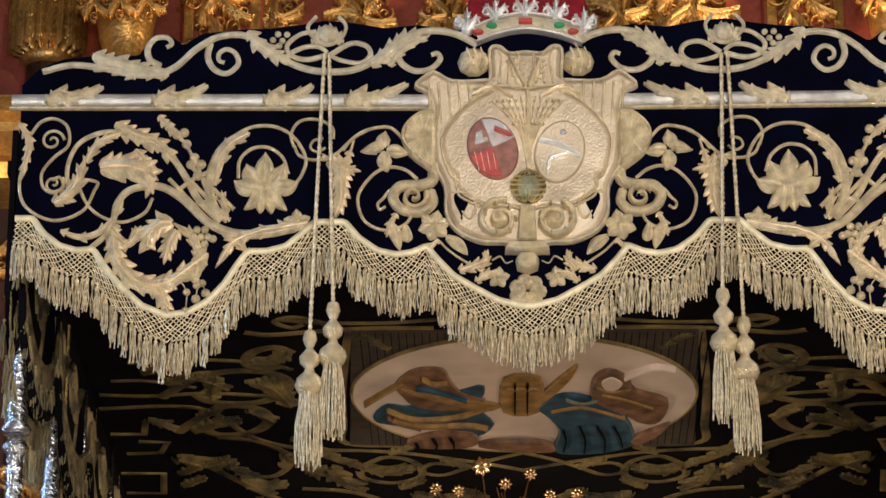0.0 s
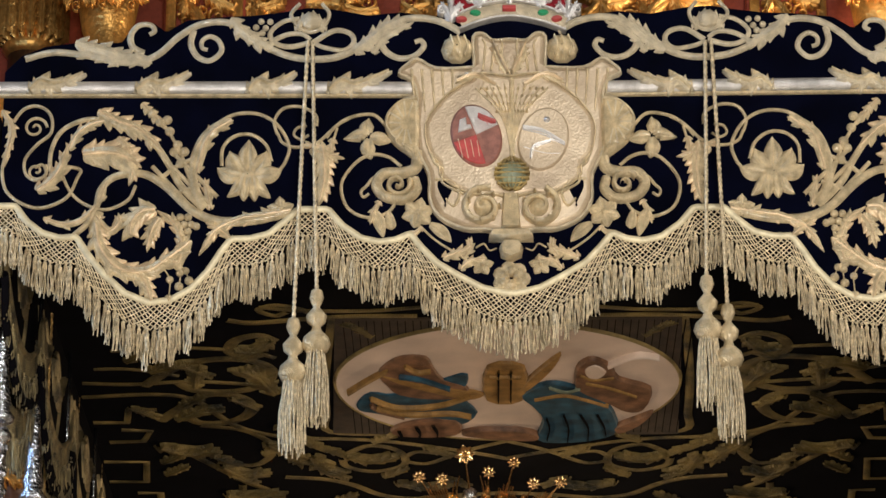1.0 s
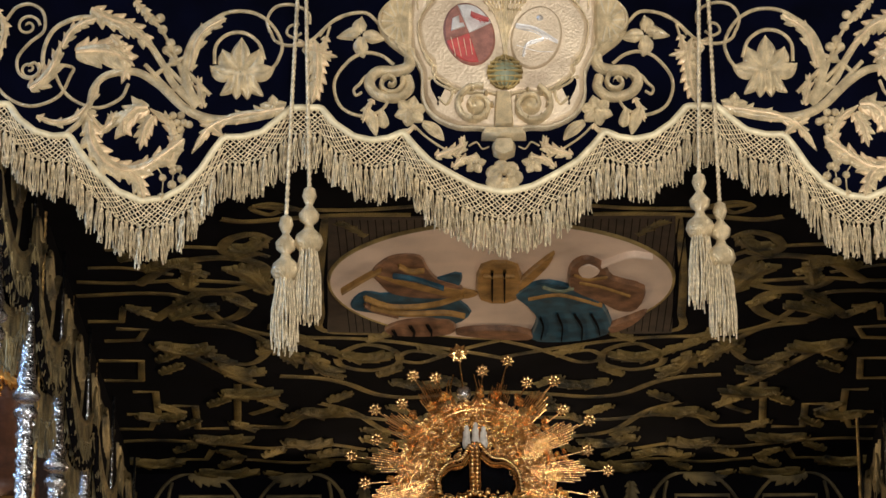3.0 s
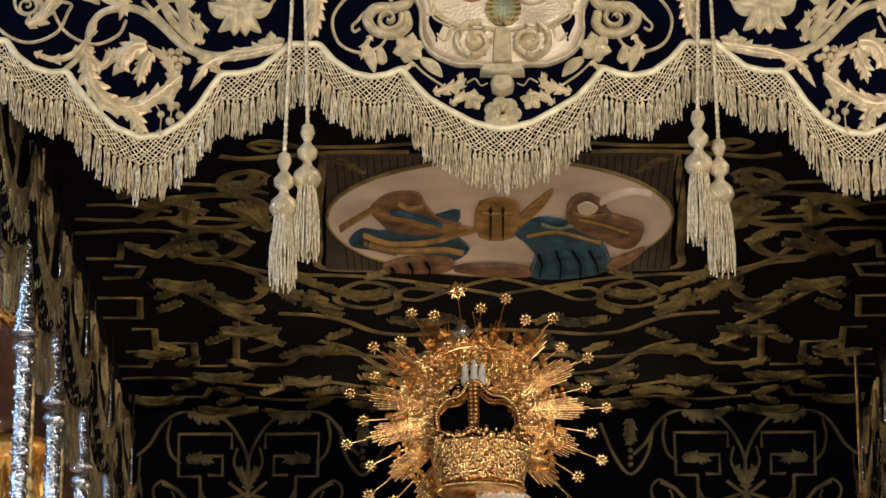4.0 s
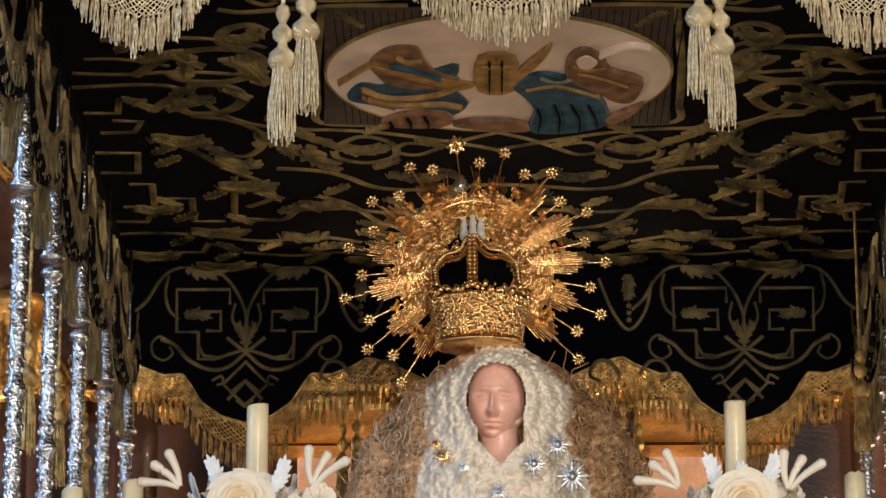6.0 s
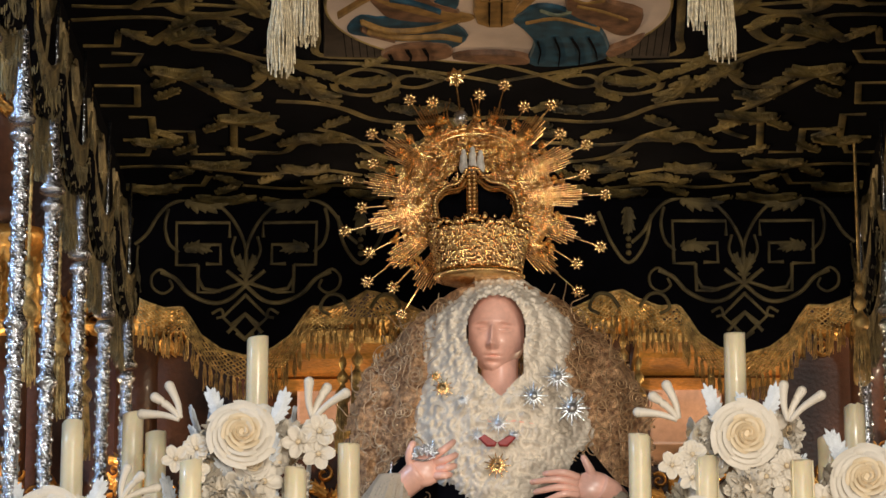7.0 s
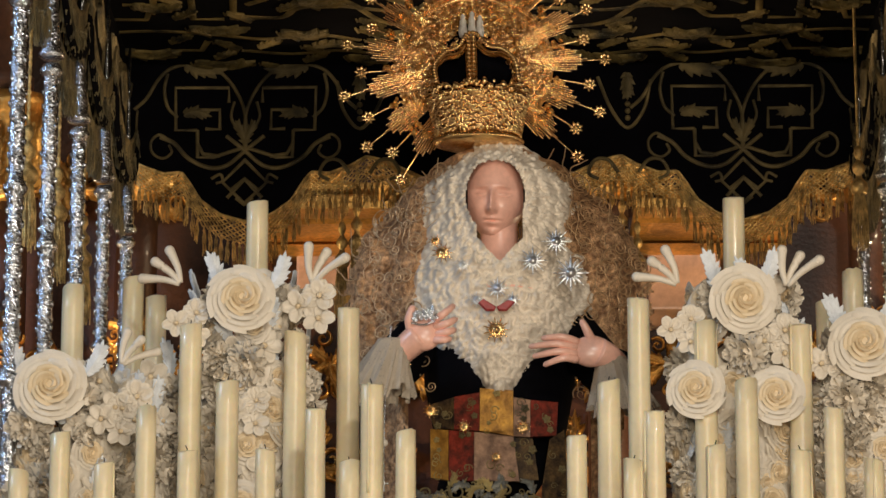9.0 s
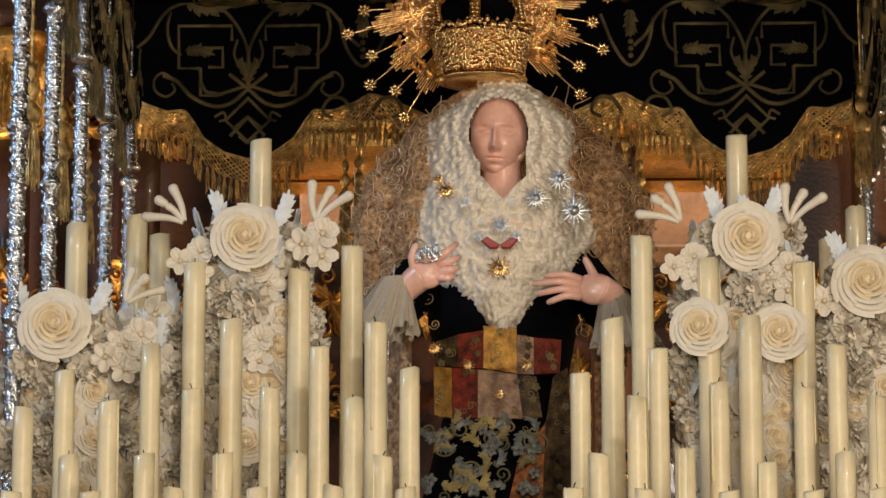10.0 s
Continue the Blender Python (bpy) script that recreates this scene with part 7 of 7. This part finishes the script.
ROWS_OF_CANDLES = [(-0.558, 7.62, 3.522), (0.544, 7.62, 3.528), (-0.972, 7.55, 3.306), (-0.856, 7.75, 3.372), (-0.802, 7.75, 3.324), (-0.69, 7.42, 3.187), (-0.596, 7.28, 3.03), (-0.456, 7.42, 3.17), (-0.399, 7.2, 2.954), (-0.341, 7.5, 3.243), (-0.28, 7.3, 3.027), (-0.204, 7.2, 2.904), (-0.321, 7.1, 2.819), (-0.501, 7.12, 2.85), (-0.665, 7.1, 2.844), (-0.766, 7.22, 2.96), (-0.842, 7.1, 2.818), (-0.949, 7.2, 2.903), (-1.023, 7.1, 2.803), (-0.909, 6.98, 2.681), (-0.752, 6.98, 2.683), (-0.588, 6.98, 2.685), (-0.434, 6.98, 2.681), (-0.255, 6.98, 2.678), (-0.854, 6.9, 2.595), (-0.682, 6.9, 2.599), (-0.511, 6.9, 2.599), (-0.354, 6.9, 2.602)]
MORE_CANDLES = [(-0.205, 6.9, 2.598), (0.164, 7.2, 2.894), (0.238, 7.3, 3.031), (0.315, 7.5, 3.263), (0.334, 7.22, 2.951), (0.281, 7.1, 2.821), (0.195, 6.98, 2.683), (0.139, 6.9, 2.599), (0.459, 7.42, 3.188), (0.458, 7.14, 2.86), (0.539, 7.3, 3.033), (0.374, 6.98, 2.694), (0.286, 6.9, 2.596), (0.458, 6.9, 2.591), (0.67, 7.42, 3.184), (0.637, 7.12, 2.845), (0.761, 7.7, 3.295), (0.72, 7.22, 2.957), (0.835, 7.8, 3.393), (0.631, 6.9, 2.592), (0.544, 6.98, 2.664), (0.79, 7.1, 2.821), (0.707, 6.98, 2.681), (-1.016, 6.9, 2.596), (0.764, 6.9, 2.594)]
for k, (x, y, z) in enumerate(ROWS_OF_CANDLES + MORE_CANDLES):
    candle(x, y, z, 0.052 if y > 7.25 else 0.045, k)


# ---- white wax flowers ----
def petal(bm, base, out, up, length, width, cup, curl, nu=5, nv=4, mi=0, wav=0.0):
    """One cupped petal that grows from base towards out and opens to up."""
    out, up = out.normalized(), up.normalized()
    side = out.cross(up).normalized()
    rows = []
    for i in range(nu + 1):
        s = i / nu
        w = width * math.sin(math.pi * (0.12 + 0.80 * s)) ** 0.7
        row = []
        for j in range(nv + 1):
            t = 2 * j / nv - 1
            lift = cup * (t * t) * w + curl * math.sin(s * math.pi * 0.5) * length + wav * math.sin(5 * t + 9 * s) * length
            row.append(bm.verts.new(base + out * (length * s) + side * (w * t * 0.5) + up * lift))
        rows.append(row)
    for a, b in zip(rows, rows[1:]):
        for j in range(nv):
            f = bm.faces.new((a[j], a[j + 1], b[j + 1], b[j]))
            f.material_index = mi


def rose_mesh(seed, rad):
    """A full rose that faces -y: rings of overlapping cupped petals round a tight spiral heart."""
    r = random.Random(seed)
    bm = bmesh.new()
    lower = 0.05
    for ringk, (n, rr, deep, up) in enumerate(((6, 1.0, 0.30, 0.20), (6, 0.85, 0.26, 0.31), (5, 0.69, 0.24, 0.40), (5, 0.53, 0.22, 0.46), (4, 0.38, 0.18, 0.50), (3, 0.24, 0.12, 0.53), (2, 0.12, 0.05, 0.54))):
        base, lower = lower, up - 0.20
        for k in range(n):
            a0 = 2 * math.pi * (k + 0.37 * ringk) / n + r.uniform(-0.15, 0.15)
            span = 2 * math.pi / n * 1.3
            grid = []
            for i in range(7):
                s = i / 6
                row = []
                for j in range(10):
                    t = j / 9
                    a = a0 + span * (t - 0.5)
                    edge = math.sin(math.pi * t) ** 0.45
                    lip = max(0.0, s - 0.72) / 0.28
                    q = rad * ((rr * 0.45 + deep * 0.1) + (rr * 0.55 - deep * 0.1) * s ** 0.8 + 0.05 * lip ** 2 + 0.13 * (t - 0.5) * s)
                    h = rad * (base + (up - base) * s * (0.55 + 0.45 * edge) - 0.07 * lip ** 2 * (1 if ringk < 5 else 0) + 0.012 * math.sin(9 * t + ringk) * s)
                    row.append(bm.verts.new((q * math.cos(a), -h, q * math.sin(a))))
                grid.append(row)
            for x, y in zip(grid, grid[1:]):
                for j in range(9):
                    bm.faces.new((x[j], x[j + 1], y[j + 1], y[j])).material_index = 0 if ringk < 3 else 1
    for f in bm.faces:
        f.normal_flip()
    ball(bm, (0, -rad * 0.14, 0), rad * 0.44, (1, 0.7, 1), 2, None, 1)
    ball(bm, (0, -rad * 0.04, 0), rad * 0.85, (1, 0.22, 1), 2, None, 0)
    return bm


def carnation_mesh(seed, rad):
    r = random.Random(seed)
    bm = bmesh.new()
    for k in range(90):
        z, a = r.uniform(-1, 1), r.uniform(0, 6.28)
        d = Vector((math.sqrt(1 - z * z) * math.cos(a), -abs(math.sqrt(1 - z * z) * math.sin(a)), z))
        petal(bm, d * rad * 0.35, d, d.orthogonal() + Vector((r.uniform(-1, 1), r.uniform(-1, 1), r.uniform(-1, 1))), rad * r.uniform(0.5, 0.68), rad * 0.42, r.uniform(-0.5, 0.5), 0.1, 3, 4, 0, 0.07)
    ball(bm, (0, 0, 0), rad * 0.5, (1, 1, 1), 2)
    return bm


def orchid_mesh(seed, rad):
    r = random.Random(seed)
    bm = bmesh.new()
    fwd = Vector((0, -1, 0))
    for k in range(5):
        a = 2 * math.pi * k / 5 + 0.3
        d = Vector((math.cos(a), 0, math.sin(a)))
        petal(bm, d * rad * 0.08, d + fwd * 0.25, fwd, rad, rad * 0.85, 0.25, r.uniform(-0.15, 0.1), 5, 4, 0, 0.03)
    ball(bm, fwd * rad * 0.2, rad * 0.18, (1, 1, 1), 1, None, 1)
    bmesh.ops.solidify(bm, geom=bm.faces[:], thickness=0.001)
    return bm


def buds_mesh(seed, length):
    """A spray of finger-like buds that fans out to +x and up."""
    r = random.Random(seed)
    bm = bmesh.new()
    for k in range(3):
        a = radians(22 + 29 * k)
        d = Vector((math.cos(a), r.uniform(-0.35, 0.15), math.sin(a))).normalized()
        n = d.cross(Vector((0, 1, 0)))
        e = length * r.uniform(0.78, 1.1)
        tube(bm, [d * e * 0.05, d * e * 0.4 + n * e * 0.05, d * e * 0.72 + n * e * 0.03, d * e * 0.92], length * 0.055, length * 0.118, 10, 4)
        ball(bm, d * e * 0.93, length * 0.12, (1, 1, 1), 2)
    return bm


def blade_mesh(seed, length):
    """A serrated leaf standing up."""
    s = Sew().leaf([(0, 0), (length * 8, length * 50), (0, length * 100)], length * 42, 9, length * 6, 0.22)
    return s.mesh("leaf", [LEAFWHITE])


def to_mesh(name, bm, mats):
    for f in bm.faces:
        f.smooth = True
    me = bpy.data.meshes.new(name)
    bm.to_mesh(me)
    bm.free()
    for m in mats:
        me.materials.append(m)
    return me


ROSES = [to_mesh("rose", rose_mesh(k, 0.066), [PETAL, HEART]) for k in range(3)]
CARNATIONS = [to_mesh("carnation", carnation_mesh(k, 0.05), [PETAL]) for k in range(3)]
ORCHIDS = [to_mesh("orchid", orchid_mesh(k, 0.045), [PETAL, HEART]) for k in range(4)]
BUDS = [to_mesh("bud_spray", buds_mesh(k, 0.10), [PETAL]) for k in range(2)]
BLADES = [blade_mesh(k, 0.085) for k in range(2)]


def bouquet(cx, cy, top_z, width, height, placed, seed, label="tall column of white wax flowers and leaves in a silver jar"):
    r = random.Random(seed)
    ob = root("wax_flower_bouquet", pose(cx, cy, 1.75), label, "flowers", "wax flower bouquets")
    h = top_z - 1.75
    part("jar", lathe([(0.08, 0), (0.08, 0.02), (0.03, 0.06), (0.05, 0.15), (0.10, 0.28), (0.09, 0.36), (0.06, 0.42), (0.08, 0.46)], 20), SILVER, ob, "silver flower jar")
    part("stem_core", lathe([(0.03, 0.44), (width * 0.44, 0.6), (width * 0.44, h - 0.16), (0.02, h - 0.08)], 12), PETAL, ob)
    clusters = []
    for meshes, name, x, z, s, turn in placed:
        if name == "orchid":
            clusters += [(meshes[j:j + 1], name, x + 0.030 * math.cos(2.1 * j + 1), z + 0.030 * math.sin(2.1 * j + 1), (s[0] * 0.62, s[1] * 0.62), turn + 40 * j) for j in range(4)]
        else:
            clusters.append((meshes, name, x, z, s, turn))
    for k, (meshes, name, x, z, s, turn) in enumerate(clusters):
        share(name, meshes[k % len(meshes)], Matrix.LocRotScale((x - cx, -width * 0.5 - (0.03 if name == "rose" else 0.0), z - 1.75), Euler((radians(r.uniform(-8, 8)), radians(turn), radians(r.uniform(-8, 8)))), (s[0], abs(s[0]), s[1])), ob)
    n = int(height / 0.03)
    for k in range(n):
        for j in range(7):
            z = h + 0.03 - height * (k + r.random()) / n
            a = radians(-90 + (j - 3) * 30 + r.uniform(-12, 12))
            x, y = width * 0.5 * math.cos(a) * (1 if z < h - 0.08 else 0.75), width * 0.42 * math.sin(a)
            kind = r.random()
            meshes, name, sc = (ORCHIDS, "orchid", 0.85) if kind < 0.40 else (CARNATIONS, "carnation", 0.95) if kind < 0.58 else (ROSES, "rose", 0.66) if kind < 0.88 else (BLADES, "leaf", 0.9)
            sc *= r.uniform(0.8, 1.15)
            share(name, meshes[r.randrange(len(meshes))], Matrix.LocRotScale((x, y, z), Euler((radians(r.uniform(-25, 25)), radians(r.uniform(-40, 40)), a + math.pi / 2)), Vector((1, 1, 1)) * sc), ob)
    return ob


def placed_at(pts, kinds):
    return [(m, n, p[0], p[2], s, t) for p, (m, n, s, t) in zip(pts, kinds)]


q = [(-0.577, 7.46, 3.241), (-0.565, 7.46, 3.101), (-0.631, 7.46, 3.278), (-0.51, 7.46, 3.277), (-0.714, 7.46, 3.284), (-0.42, 7.46, 3.283), (-0.694, 7.46, 3.193), (-0.42, 7.46, 3.231), (-0.558, 7.46, 2.992), (-0.568, 7.46, 2.78)]
kinds = [(ROSES, "rose", (1.12, 1.12), 0), (CARNATIONS, "carnation", (1.1, 1.1), 0), (BLADES, "leaf", (1, 1), -18), (BLADES, "leaf", (1, 1), 20), (BUDS, "bud_spray", (-1, 1), -10), (BUDS, "bud_spray", (1, 1), -15), (ORCHIDS, "orchid", (1.1, 1.1), 0), (ORCHIDS, "orchid", (1.3, 1.3), 10), (ORCHIDS, "orchid", (1.1, 1.1), 0), (ROSES, "rose", (0.75, 0.75), 0)]
bouquet(q[0][0], 7.56, q[0][2] + 0.02, 0.27, 0.62, placed_at(q, kinds), 1)
q = [(0.543, 7.46, 3.24), (0.548, 7.46, 3.123), (0.483, 7.46, 3.279), (0.59, 7.46, 3.285), (0.402, 7.46, 3.279), (0.644, 7.46, 3.272), (0.413, 7.46, 3.175), (0.622, 7.46, 3.148), (0.436, 7.46, 3.033), (0.613, 7.46, 3.019)]
kinds[9] = (ROSES, "rose", (0.95, 0.95), 0)
kinds[8] = (ROSES, "rose", (0.95, 0.95), 0)
bouquet(q[0][0], 7.56, q[0][2] + 0.02, 0.27, 0.62, placed_at(q, kinds), 2)
q = [(-0.989, 7.4, 3.029), (-1.043, 7.4, 2.95), (-1.065, 7.4, 3.066), (-0.914, 7.4, 3.065), (-0.838, 7.4, 3.084), (-0.818, 7.4, 2.988), (-0.849, 7.4, 2.962), (-1.002, 7.4, 2.81), (-1.076, 7.4, 2.76)]
kinds = [(ROSES, "rose", (1.18, 1.18), 0), (CARNATIONS, "carnation", (1.1, 1.1), 0), (BLADES, "leaf", (1.1, 1.1), -22), (BLADES, "leaf", (1, 1), 24), (BUDS, "bud_spray", (0.9, 0.9), 0), (ORCHIDS, "orchid", (1.3, 1.3), 0), (ORCHIDS, "orchid", (1.2, 1.2), 0), (CARNATIONS, "carnation", (1.2, 1.2), 0), (CARNATIONS, "carnation", (1.4, 1.4), 0)]
bouquet(q[0][0], 7.50, q[0][2] + 0.02, 0.29, 0.50, placed_at(q, kinds), 3)
bouquet(-0.80, 7.62, 3.08, 0.24, 0.42, [], 9)
q = [(0.817, 7.5, 3.143), (0.775, 7.5, 3.026), (0.767, 7.5, 3.182), (0.856, 7.5, 3.195), (0.834, 7.5, 3.078), (0.752, 7.5, 3.104)]
bouquet(q[0][0] + 0.03, 7.60, q[0][2] + 0.02, 0.27, 0.50, placed_at(q, kinds), 4)
